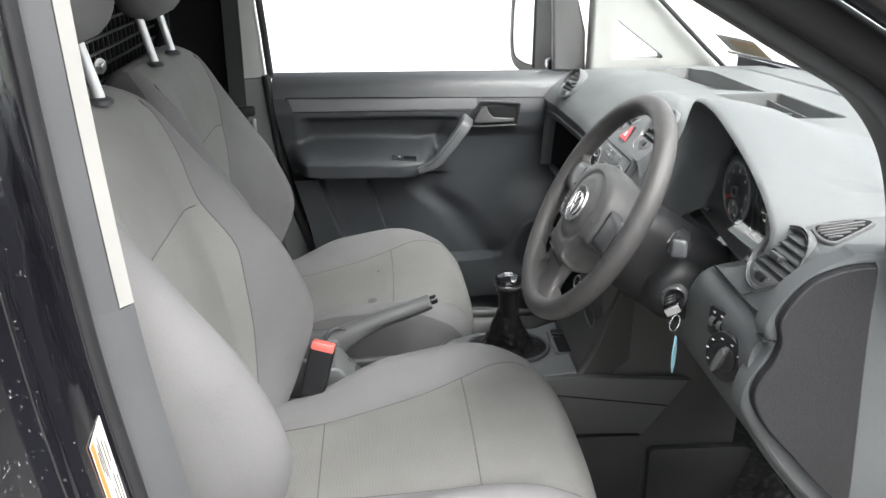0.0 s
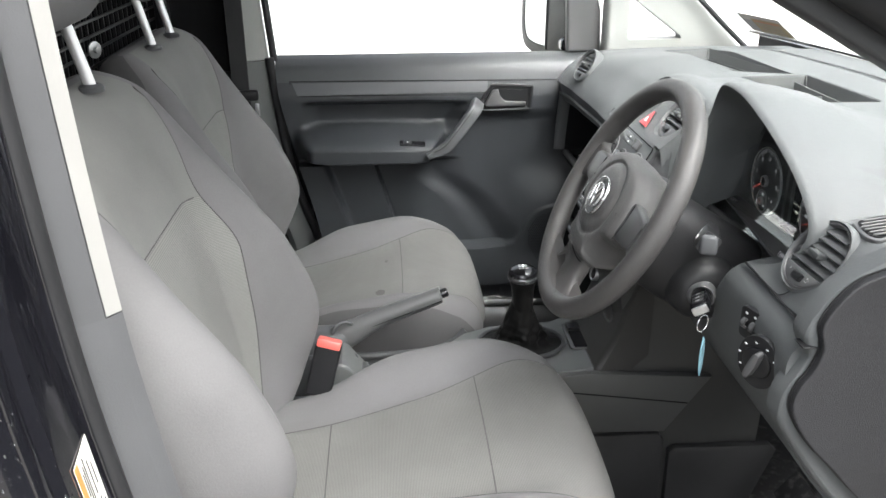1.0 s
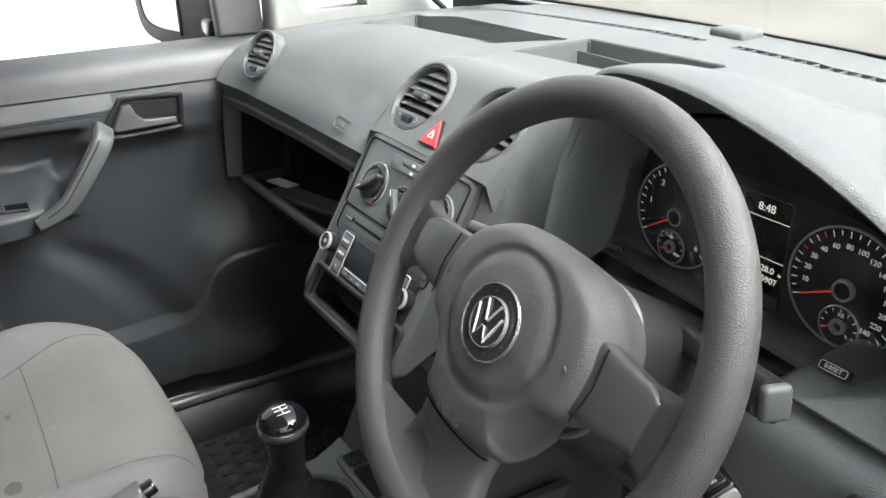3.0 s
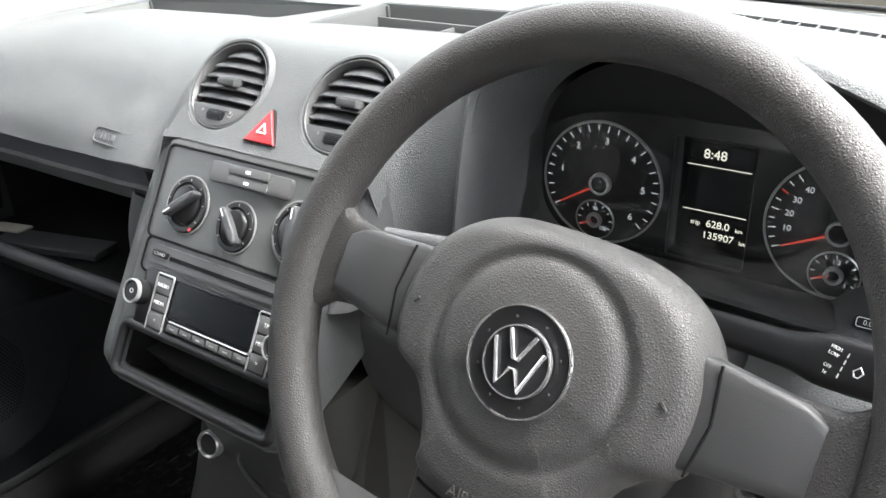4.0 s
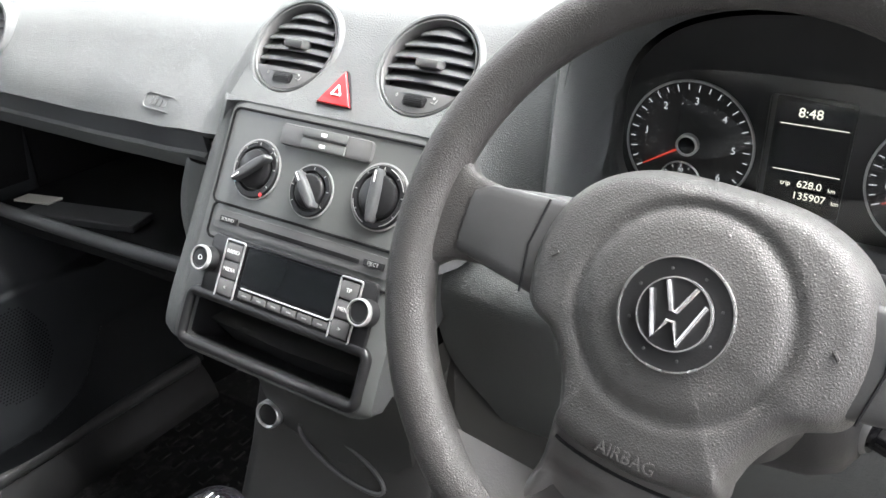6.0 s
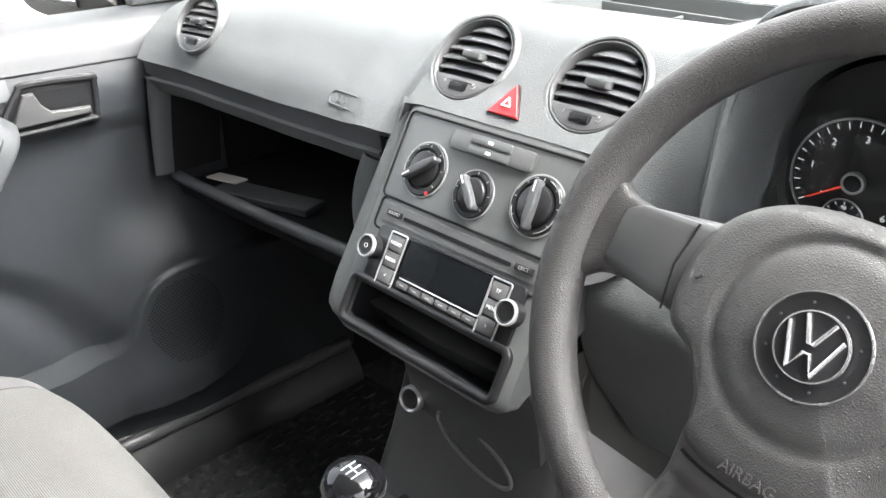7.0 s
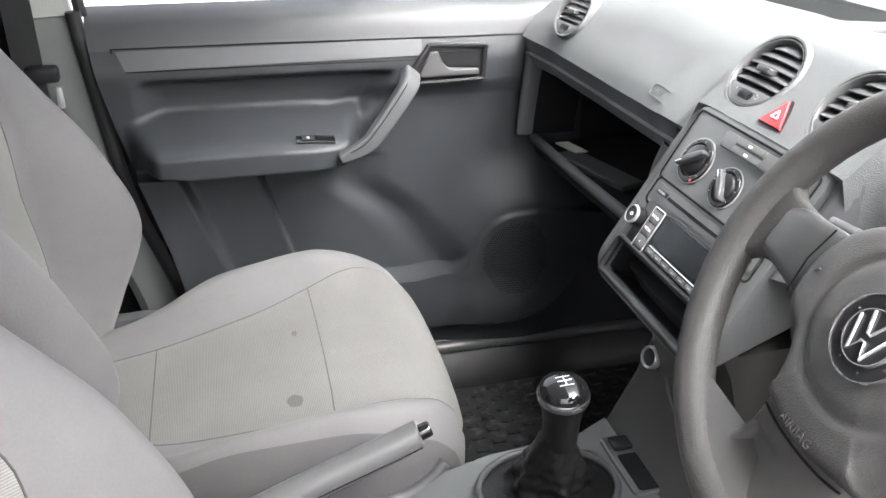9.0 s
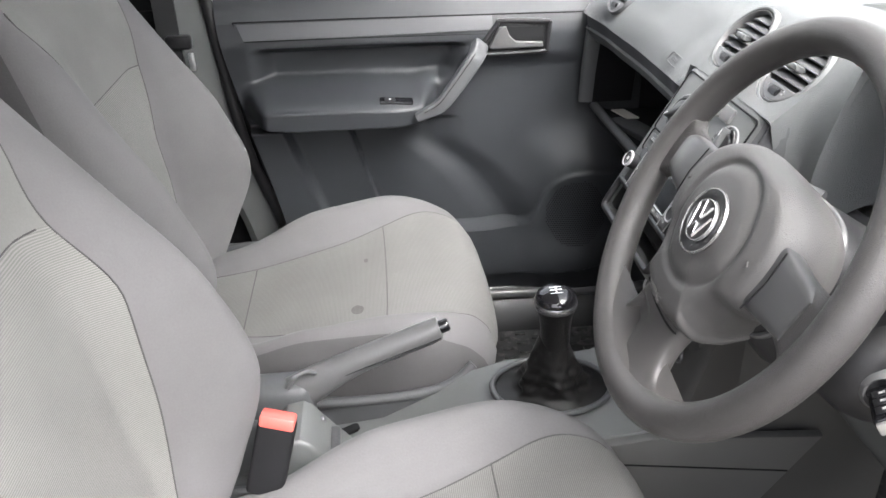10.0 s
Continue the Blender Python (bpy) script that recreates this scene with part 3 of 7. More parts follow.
    for side in (-1, 1):
        part("rail", moved(box((-0.38, SEAT_Y + side * 0.18 - 0.02, FLOOR), (0.20, SEAT_Y + side * 0.18 + 0.02, FLOOR + 0.035), 0.004), (shift.x, shift.y, 0)), MATT, t)
        part("riser", moved(box((-0.28, SEAT_Y + side * 0.18 - 0.012, FLOOR + 0.03), (0.10, SEAT_Y + side * 0.18 + 0.012, 0.52 + shift.z), 0.004), (shift.x, shift.y, 0)), MATT, t)
    return t


driver_seat = seat("driver_seat", "grey cloth driver's seat with raised side bolsters", (0, 0, 0))
passenger_seat = seat("passenger_seat", "grey cloth passenger seat with small dirt stains", (-0.105, 0.685, -0.035), 0.12)

# ---------- upper dashboard ----------
SECTIONS = [
    # across the van, then eight pairs (ahead, up) from the windscreen to the lower edge
    (0.668, [(0.84, 1.116), (0.70, 1.118), (0.55, 1.116), (0.45, 1.112), (0.398, 1.102), (0.362, 1.078), (0.346, 1.059), (0.334, 1.040)]),
    (0.56, [(0.86, 1.131), (0.70, 1.132), (0.55, 1.129), (0.45, 1.125), (0.400, 1.111), (0.373, 1.085), (0.358, 1.060), (0.349, 1.037)]),
    (0.40, [(0.88, 1.148), (0.72, 1.148), (0.57, 1.142), (0.49, 1.136), (0.435, 1.116), (0.397, 1.082), (0.375, 1.055), (0.363, 1.031)]),
    (0.25, [(0.885, 1.150), (0.725, 1.149), (0.575, 1.143), (0.49, 1.138), (0.435, 1.121), (0.392, 1.088), (0.366, 1.063), (0.351, 1.041)]),
    (0.165, [(0.89, 1.152), (0.73, 1.150), (0.58, 1.145), (0.495, 1.143), (0.440, 1.131), (0.390, 1.099), (0.356, 1.070), (0.337, 1.052)]),
    (0.128, [(0.89, 1.153), (0.73, 1.151), (0.58, 1.147), (0.50, 1.149), (0.446, 1.153), (0.404, 1.138), (0.362, 1.098), (0.332, 1.056)]),
    (0.113, [(0.89, 1.153), (0.73, 1.151), (0.58, 1.147), (0.50, 1.152), (0.450, 1.162), (0.413, 1.157), (0.374, 1.122), (0.336, 1.090)]),
    (0.09, [(0.89, 1.153), (0.73, 1.151), (0.58, 1.147), (0.50, 1.152), (0.450, 1.164), (0.413, 1.159), (0.374, 1.124), (0.336, 1.092)]),
    (-0.118, [(0.89, 1.153), (0.73, 1.151), (0.58, 1.147), (0.50, 1.152), (0.450, 1.164), (0.413, 1.159), (0.374, 1.124), (0.336, 1.092)]),
    (-0.132, [(0.89, 1.153), (0.73, 1.151), (0.58, 1.147), (0.50, 1.153), (0.450, 1.166), (0.412, 1.161), (0.372, 1.110), (0.345, 1.036)]),
    (-0.152, [(0.89, 1.152), (0.73, 1.150), (0.60, 1.150), (0.52, 1.158), (0.455, 1.172), (0.409, 1.166), (0.371, 1.100), (0.350, 1.000)]),
    (-0.184, [(0.89, 1.152), (0.73, 1.150), (0.60, 1.150), (0.52, 1.160), (0.455, 1.178), (0.404, 1.176), (0.367, 1.100), (0.352, 1.000)]),
    (-0.205, [(0.89, 1.152), (0.73, 1.150), (0.62, 1.145), (0.57, 1.142), (0.55, 1.140), (0.53, 1.136), (0.52, 1.130), (0.51, 1.120)]),
    (-0.490, [(0.87, 1.145), (0.72, 1.145), (0.60, 1.141), (0.55, 1.138), (0.53, 1.136), (0.51, 1.130), (0.50, 1.120), (0.49, 1.110)]),
    (-0.525, [(0.86, 1.140), (0.70, 1.141), (0.56, 1.138), (0.45, 1.134), (0.395, 1.122), (0.372, 1.095), (0.352, 1.062), (0.340, 1.040)]),
    (-0.60, [(0.85, 1.135), (0.70, 1.138), (0.55, 1.134), (0.44, 1.130), (0.392, 1.120), (0.368, 1.095), (0.348, 1.068), (0.336, 1.050)]),
    (-0.668, [(0.84, 1.120), (0.70, 1.126), (0.55, 1.124), (0.45, 1.118), (0.405, 1.104), (0.370, 1.085), (0.348, 1.074), (0.330, 1.066)]),
]


def deck_profile(y):
    rows = SECTIONS
    if y >= rows[0][0]:
        ctl = rows[0][1]
    elif y <= rows[-1][0]:
        ctl = rows[-1][1]
    else:
        for (a, p), (b, q) in zip(rows, rows[1:]):
            if b <= y <= a:
                t = step(-y, -a, -b)
                ctl = [(m[0] + (n[0] - m[0]) * t, m[1] + (n[1] - m[1]) * t) for m, n in zip(p, q)]
                break
    return smoothed([(x, 0, z) for x, z in ctl], 5)


def upper_dash(dash):
    ys = [0.668 - 1.312 * k / 180 for k in range(181)]
    lines = [deck_profile(y) for y in ys]
    n = len(lines[0]) - 1

    def fn(u, v):
        p = lines[round(u * 180)][round(v * n)]
        return Vector((p.x, ys[round(u * 180)], p.z))

    bm = skin(fn, 180, n, -0.012)
    bmesh.ops.recalc_face_normals(bm, faces=bm.faces[:])
    return part("upper_pad", bm, DASH, dash, "grained grey upper dashboard pad")


dash = thing("dashboard", (0.55, 0, 0.75), "grey plastic dashboard with round vents and open shelf", "dashboard")
pad = upper_dash(dash)
TRAY_LEFT = [(0.555, 0.545), (0.658, 0.545), (0.672, 0.165), (0.588, 0.222)]
TRAY_MID = [(0.570, 0.152), (0.690, 0.139), (0.705, -0.079), (0.600, -0.060)]
cut(pad, prism(TRAY_LEFT, 0.3, pose(0, 0, 1.0)), prism(TRAY_MID, 0.3, pose(0, 0, 1.0)))


def deck_z(x, y):
    """The height of the deck at a place."""
    line = deck_profile(y)
    for p, q in zip(line, line[1:]):
        if q.x <= x <= p.x:
            return p.z + (q.z - p.z) * (x - p.x) / (q.x - p.x)
    return line[0].z


def tray(outline, depth):
    """An open box let into the deck."""
    c = Vector((sum(p[0] for p in outline) / 4, sum(p[1] for p in outline) / 4))
    bm = bmesh.new()
    rim = [Vector((x, y, deck_z(x, y) + 0.0006)) for x, y in outline]
    low = [Vector((c.x + (x - c.x) * 0.93, c.y + (y - c.y) * 0.96, deck_z(x, y) - depth)) for x, y in outline]
    lip = [Vector((c.x + (x - c.x) * 1.06, c.y + (y - c.y) * 1.03, deck_z(c.x + (x - c.x) * 1.06, c.y + (y - c.y) * 1.03) + 0.0010)) for x, y in outline]
    rings = [lip, rim, low]
    vs = [[bm.verts.new(p) for p in r] for r in rings]
    for a, b in zip(vs, vs[1:]):
        for i in range(4):
            bm.faces.new((a[i], a[(i + 1) % 4], b[(i + 1) % 4], b[i]))
    bm.faces.new(vs[-1])
    bmesh.ops.recalc_face_normals(bm, faces=bm.faces[:])
    bmesh.ops.bevel(bm, geom=[e for e in bm.edges if e.is_manifold], offset=0.003, segments=2, affect="EDGES")
    return part("tray", bm, CONSOLE, dash, "smooth grey storage tray in the dashboard top", smooth=True)


tray(TRAY_LEFT, 0.024)
mid_tray = tray(TRAY_MID, 0.048)
part("divider", box((0.665, -0.068, 1.095), (0.668, 0.135, 1.139), 0.001), CONSOLE, mid_tray)
part("divider", box((0.60, 0.026, 1.095), (0.665, 0.029, 1.136), 0.001), CONSOLE, mid_tray)


# the hood: a rounded lip, higher over the dials and drawn out towards the driver's door
LIP = [(0.352, -0.187, 1.000), (0.353, -0.188, 1.03), (0.356, -0.188, 1.062), (0.364, -0.187, 1.097), (0.377, -0.184, 1.132), (0.388, -0.183, 1.160), (0.391, -0.191, 1.188), (0.387, -0.216, 1.207), (0.380, -0.26, 1.215), (0.374, -0.32, 1.214),
       (0.370, -0.38, 1.203), (0.369, -0.44, 1.184), (0.370, -0.49, 1.160), (0.372, -0.522, 1.132), (0.371, -0.532, 1.108), (0.364, -0.522, 1.082), (0.356, -0.50, 1.064), (0.349, -0.470, 1.050)]
PANEL = [(0.147 * math.copysign(abs(math.cos(a)) ** 0.7, math.cos(a)), (0.100 if math.sin(a) > 0 else 0.066) * math.copysign(abs(math.sin(a)) ** 0.66, math.sin(a))) for a in (2 * math.pi * k / 64 for k in range(64))]


def hood():
    lip = smoothed(LIP, 5)
    n = len(lip) - 1
    back = []
    for k in range(n + 1):
        a = math.pi * (-0.10 + 1.20 * k / n)
        c, s_ = math.cos(a), math.sin(a)
        back.append(Vector((0.456, -0.346 + 0.152 * math.copysign(abs(c) ** 0.7, c), 1.079 + (0.104 if s_ > 0 else 0.070) * math.copysign(abs(s_) ** 0.66, s_))))
    rows = [back, [p.lerp(q, 0.5) + Vector((0, 0, 0.004)) for p, q in zip(back, lip)], [q.lerp(p, 0.12) for p, q in zip(back, lip)]]
    middle = Vector((0, -0.345, 1.06))
    for out, ahead in ((0.0005, 0.0), (0.003, -0.0022), (0.0065, 0.0), (0.0085, 0.005)):
        rows.append([q + ahead * Vector((1, 0, 0)) + out * (Vector((0, q.y, q.z)) - middle).normalized() for q in lip])
    edge = rows[-1]
    for f in (0.08, 0.18, 0.32, 0.48, 0.66, 0.84, 1.0):
        row = []
        for q in edge:
            x, y = q.x + (0.73 - q.x) * f, q.y + (q.y + 0.345) * 0.10 * f
            g = f * f * (3 - 2 * f)
            row.append(Vector((x, y, q.z * (1 - g) + (deck_z(x, y) - 0.006) * g)))
        rows.append(row)
    bm = bmesh.new()
    vs = [[bm.verts.new(p) for p in r] for r in rows]
    for a, b in zip(vs, vs[1:]):
        for i in range(n):
            bm.faces.new((a[i], a[i + 1], b[i + 1], b[i]))
    bmesh.ops.recalc_face_normals(bm, faces=bm.faces[:])
    return part("instrument_hood", bm, DASH, dash, "grained hood over the instruments", angle=70)


hood()
# instrument panel
CLUSTER = frame_at((0.455, -0.346, 1.079), (-1, 0, 0), (0, 0, 1))
panel_face = part("instrument_panel", prism(PANEL, 0.006, CLUSTER @ pose(0, 0, -0.009)), DIAL, dash, "black instrument panel")

# driver's side lower dash
LOWER = [(0.47, 1.012), (0.42, 1.010), (0.372, 1.006), (0.338, 0.995), (0.325, 0.965), (0.345, 0.90), (0.40, 0.82), (0.47, 0.74), (0.60, 0.70)]


def lower_dash():
    line = smoothed([(x, 0, z) for x, z in LOWER], 5)
    n = len(line) - 1

    def fn(u, v):
        p = line[round(v * n)]
        y = -0.105 - u * 0.535
        k = step(-y, 0.40, 0.448)
        return Vector((p.x - 0.010 * step(-y, 0.50, 0.65) * step(p.z, 0.80, 0.95) - 0.005 * k * step(p.z, 0.95, 1.0), y, p.z + 0.040 * k * step(p.z, 0.90, 1.0)))

    bm = skin(fn, 60, n, -0.012)
    bmesh.ops.recalc_face_normals(bm, faces=bm.faces[:])
    return part("lower_panel", bm, DASH, dash, "grained lower panel beside the steering column")


lower_dash()
part("inner_filler", box((0.394, -0.168, 0.94), (0.60, -0.108, 1.080), 0.012, 3), DASH, dash)
part("side_filler", prism([(x + 0.004, z) for x, z in LOWER] + [(0.62, 1.0)], 0.034, Matrix.Translation((0, -0.104, 0)) @ ZX), DASH, dash)
END_Y = Matrix(((1, 0, 0, 0), (0, 0, -1, 0), (0, 1, 0, 0), (0, 0, 0, 1)))


def end_of_dash():
    """The rounded side frame of the dashboard and the cover let into it."""
    rim = [(0.319, 1.056), (0.326, 1.075), (0.342, 1.100), (0.369, 1.122), (0.397, 1.135), (0.432, 1.141), (0.62, 1.132), (0.70, 0.95), (0.62, 0.72), (0.50, 0.735), (0.399, 0.831), (0.365, 0.868), (0.336, 0.907), (0.311, 0.945),
           (0.305, 0.964), (0.308, 0.988), (0.319, 1.010), (0.327, 1.029), (0.322, 1.043)]
    rim = [(p.x, p.z) for p in smoothed([(x, 0, z) for x, z in rim], 4, True)]
    part("side_frame", prism(rim, 0.030, Matrix.Translation((0, -0.628, 0)) @ END_Y, 0.009, 4), DASH, dash, "grained rounded side frame of the dashboard", angle=20)
    lid = [(0.333, 1.044), (0.328, 1.066), (0.333, 1.083), (0.346, 1.103), (0.362, 1.117), (0.389, 1.127), (0.418, 1.130), (0.424, 1.122), (0.428, 1.048), (0.438, 0.935), (0.446, 0.842), (0.440, 0.826), (0.402, 0.861), (0.368, 0.899),
           (0.336, 0.934), (0.317, 0.964), (0.312, 0.984), (0.317, 1.003), (0.327, 1.020)]
    lid = [(p.x, p.z) for p in smoothed([(x, 0, z) for x, z in lid], 4, True)]
    mx, mz = 0.378, 0.99
    part("lid_joint", prism([(mx + (x - mx) * 1.03, mz + (z - mz) * 1.012) for x, z in lid], 0.0015, Matrix.Translation((0, -0.6578, 0)) @ END_Y), SEAL, dash, "dark joint round the cover")
    part("end_cap", prism(lid, 0.012, Matrix.Translation((0, -0.656, 0)) @ END_Y, 0.002, 2), CAP, dash, "grained fuse box cover on the dashboard end", angle=20)
    part("notch", box((0.316, -0.6600, 1.0425), (0.331, -0.640, 1.0440), 0.0004, 1), SEAL, dash)
    part("crease", tube([(0.341, -0.456, 1.0475), (0.337, -0.54, 1.0478), (0.332, -0.622, 1.0485)], 0.0011, 6), SEAL, dash)


end_of_dash()


def pod_corner():
    """The grained surface that closes the vent pod between the end of the hood and the crease."""
    inner = smoothed([(0.3725, -0.530, 1.118), (0.3685, -0.531, 1.098), (0.3600, -0.520, 1.078), (0.3525, -0.500, 1.0625), (0.3465, -0.466, 1.0490)], 5)
    outer = smoothed([(0.3760, -0.566, 1.1040), (0.3520, -0.568, 1.0720), (0.3395, -0.550, 1.0490), (0.3395, -0.505, 1.0482), (0.3405, -0.458, 1.0478)], 5)
    n = len(inner) - 1
    bm = skin(lambda u, v: inner[round(u * n)].lerp(outer[round(u * n)], v), n, 5, 0.004)
    bmesh.ops.recalc_face_normals(bm, faces=bm.faces[:])
    return part("pod_corner", bm, DASH, dash, "grained corner of the vent pod", angle=70)


corner = pod_corner()

# ---------- centre stack ----------
STACK = [(0.3365, 1.0915), (0.303, 1.033), (0.262, 0.962), (0.2365, 0.918), (0.232, 0.902)]


def centre_stack():
    bm = bmesh.new()
    line = smoothed([(x, 0, z) for x, z in STACK], 8)
    rings = []
    for k, p in enumerate(line):
        w = 0.110 + 0.003 * k / len(line) - 0.009 * (1 - math.sqrt(1 - max(0, 1 - k / 2.5) ** 2)) - 0.010 * max(0, k / (len(line) - 1) - 0.86) / 0.14
        d = 0.012
        rings.append([Vector((p.x + 0.10, w, p.z + 0.04)), Vector((p.x + d, w, p.z)), Vector((p.x + 0.003, w - 0.004, p.z)), Vector((p.x, w - d, p.z)),
                      Vector((p.x, -w + d, p.z)), Vector((p.x + 0.003, -w + 0.004, p.z)), Vector((p.x + d, -w, p.z)), Vector((p.x + 0.10, -w, p.z + 0.04))])
    strip(bm, rings)
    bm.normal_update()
    # faces turned sideways take darker trim, shade put into their colour
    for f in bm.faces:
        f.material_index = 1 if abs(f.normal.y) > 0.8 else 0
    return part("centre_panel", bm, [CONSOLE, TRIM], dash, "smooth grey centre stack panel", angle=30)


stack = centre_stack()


def stack_cheek(side, spread):
    """The grained side that leads from the radio panel round to what lies beside it."""
    line = smoothed([(x, 0, z) for x, z in [(0.332, 1.086), (0.318, 1.058)] + (STACK[1:] if side > 0 else [(0.303, 1.033), (0.2838, 1.0)])], 5)
    bm = bmesh.new()
    rings = []
    for k, p in enumerate(line):
        f = k / (len(line) - 1)
        prof = ((0.009, 0.108, -0.002), (0.0075, 0.1145, 0.0), (0.0095, 0.121, 0.0), (0.016, 0.130 + 0.006 * f, 0.001), (0.032, 0.143 + 0.008 * f, 0.003), (0.065, 0.152 + 0.010 * f, 0.008), (0.12, 0.156, 0.02), (0.12, 0.108, 0.02))
        rings.append([Vector((p.x + a, side * (0.108 + (b - 0.108) * spread), p.z + c)) for a, b, c in prof])
    strip(bm, rings)
    # driver's side in a darker grey: its shade is put into the colour
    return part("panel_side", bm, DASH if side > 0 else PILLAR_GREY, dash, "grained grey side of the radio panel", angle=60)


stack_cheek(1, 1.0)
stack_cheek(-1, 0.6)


def passenger_shelf():
    t = thing("glove_shelf", (0.40, 0.40, 0.88), "open dark shelf under the passenger airbag", "shelf")
    # matt black inside and below the lip: the shade there is put into the colour
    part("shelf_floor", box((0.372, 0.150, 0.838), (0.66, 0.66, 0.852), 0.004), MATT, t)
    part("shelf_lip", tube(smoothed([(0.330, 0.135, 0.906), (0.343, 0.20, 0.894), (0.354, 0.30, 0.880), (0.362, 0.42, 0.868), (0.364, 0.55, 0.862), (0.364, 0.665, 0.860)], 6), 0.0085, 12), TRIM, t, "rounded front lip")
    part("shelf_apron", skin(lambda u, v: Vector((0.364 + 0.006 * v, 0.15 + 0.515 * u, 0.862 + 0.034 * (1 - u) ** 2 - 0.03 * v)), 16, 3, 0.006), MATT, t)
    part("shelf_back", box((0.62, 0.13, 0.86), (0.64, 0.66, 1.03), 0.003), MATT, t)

    def edge_at(y):
        return deck_profile(y)[-1]

    def along(u):
        return 0.664 - 0.502 * u

    def band(z0, z1, x0, x1, thick):
        return skin(lambda u, v: Vector((edge_at(along(u)).x + x0 + (x1 - x0) * v, along(u), edge_at(along(u)).z + z0 + (z1 - z0) * v)), 40, 4, -thick)

    part("accent_strip", band(-0.0005, -0.0265, 0.005, 0.009, 0.006), STRIP, t, "smooth dark strip above the opening")
    part("frame_strip", band(-0.0265, -0.046, 0.004, 0.016, 0.02), DASH, t, "grained grey frame over the opening")
    # upright sides of the opening, rolling inwards
    for y0, turn, bow in ((0.155, 1, 0.022), (0.668, -1, 0.0)):
        bm = bmesh.new()
        rings = []
        for k in range(15):
            f = k / 14
            z = 1.018 - 0.150 * f
            x = between(f, [(0, 0.344), (0.3, 0.340), (0.7, 0.337), (1, 0.336)])
            w = 0.052 + bow * math.sin(math.pi * min(1, f * 1.15)) if turn > 0 else 0.030 - 0.020 * f
            prof = [(0.0, 0.0), (-0.004, 0.25), (-0.002, 0.55), (0.006, 0.82), (0.022, 0.97), (0.10, 1.0), (0.10, 0.0)]
            rings.append([Vector((x + a, y0 + turn * w * b, z)) for a, b in prof])
        strip(bm, rings)
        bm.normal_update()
        # black inner faces and a darker door-side post carry painted shade
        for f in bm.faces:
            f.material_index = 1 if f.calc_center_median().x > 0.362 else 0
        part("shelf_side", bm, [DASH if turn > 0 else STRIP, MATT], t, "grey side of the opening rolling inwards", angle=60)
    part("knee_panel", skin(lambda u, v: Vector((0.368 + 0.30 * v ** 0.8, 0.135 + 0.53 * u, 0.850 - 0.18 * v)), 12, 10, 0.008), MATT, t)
    return t


passenger_shelf()
# bulkhead under the dash and firewall
tagged(part("wall_front_bulkhead", box((0.86, -0.74, 0.33), (0.90, 0.74, 1.14), 0.0), MATT), "dark firewall behind the pedals", "firewall", kind="structure")


def tunnel():
    t = thing("centre_console", (0.1, 0, FLOOR), "dark grey plastic floor console round the gear lever", "console")

    def near_side(x, w):
        """Half width towards the passenger, slimmer round the gaiter."""
        return min(w, between(x, [(-0.4, 0.066), (0.0, 0.076), (0.08, 0.080), (0.20, 0.084), (0.265, 0.106), (0.3, 0.108)]))

    bm = bmesh.new()
    rings = []
    for x, w, z in ((-0.36, 0.066, 0.585), (-0.20, 0.066, 0.592), (-0.08, 0.070, 0.602), (0.0, 0.082, 0.632), (0.05, 0.104, 0.668), (0.10, 0.110, 0.680), (0.22, 0.112, 0.682), (0.265, 0.112, 0.69), (0.30, 0.108, 0.76), (0.33, 0.104, 0.86), (0.36, 0.10, 0.92)):
        r = 0.018
        p = near_side(x, w)
        rings.append([Vector((x, p, FLOOR)), Vector((x, p, z - r)), Vector((x, p - 0.3 * r, z - 0.3 * r)), Vector((x, p - r, z)), Vector((x, -w + r, z)), Vector((x, -w + 0.3 * r, z - 0.3 * r)), Vector((x, -w, z - r)), Vector((x, -w, FLOOR))])
    strip(bm, rings)
    part("console_body", bm, DARK, t, "dark console sides", angle=45)
    spine = [(-0.36, 0.062, 0.588), (-0.20, 0.062, 0.595), (-0.08, 0.066, 0.605), (0.0, 0.078, 0.635), (0.05, 0.100, 0.671), (0.10, 0.106, 0.683), (0.22, 0.108, 0.685), (0.262, 0.106, 0.690)]
    bm = bmesh.new()
    rings = []
    for x, w, z in spine:
        p = near_side(x, w) - (0.004 if x > 0 else 0)
        rings.append([Vector((x, p, z - 0.012)), Vector((x, p, z - 0.002)), Vector((x, p - 0.003, z + 0.002)), Vector((x, -w + 0.003, z + 0.002)), Vector((x, -w, z - 0.002)), Vector((x, -w, z - 0.012))])
    strip(bm, rings)
    part("top_plate", bm, CONSOLE, t, "paler grey top plate", angle=35)
    side_ = part("side_panel", prism([(0.02, 0.580), (0.06, 0.672), (0.25, 0.690), (0.472, 0.674), (0.396, 0.562), (0.27, 0.567)], 0.013, Matrix.Translation((0, -0.1085, 0)) @ ZX, 0.003, 2), TUNNEL_GREY, t, "plain dark grey side panel")
    part("joint", tube([(0.06, -0.1216, 0.668), (0.228, -0.1216, 0.652), (0.433, -0.1216, 0.622)], 0.0013, 6), MATT, side_)
    part("tunnel_cover", prism([(-0.10, 0.375), (-0.10, 0.56), (0.390, 0.556), (0.400, 0.54), (0.402, 0.375)], 0.012, Matrix.Translation((0, -0.107, 0)) @ ZX, 0.004, 2), LINING, t, "black rubber lining")
    part("tunnel_cover", prism([(0.412, 0.375), (0.410, 0.515), (0.420, 0.524), (0.600, 0.522), (0.615, 0.508), (0.570, 0.375)], 0.014, Matrix.Translation((0, -0.107, 0)) @ ZX, 0.005, 2), LINING, t, "black rubber lining")
    return t


tunnel()

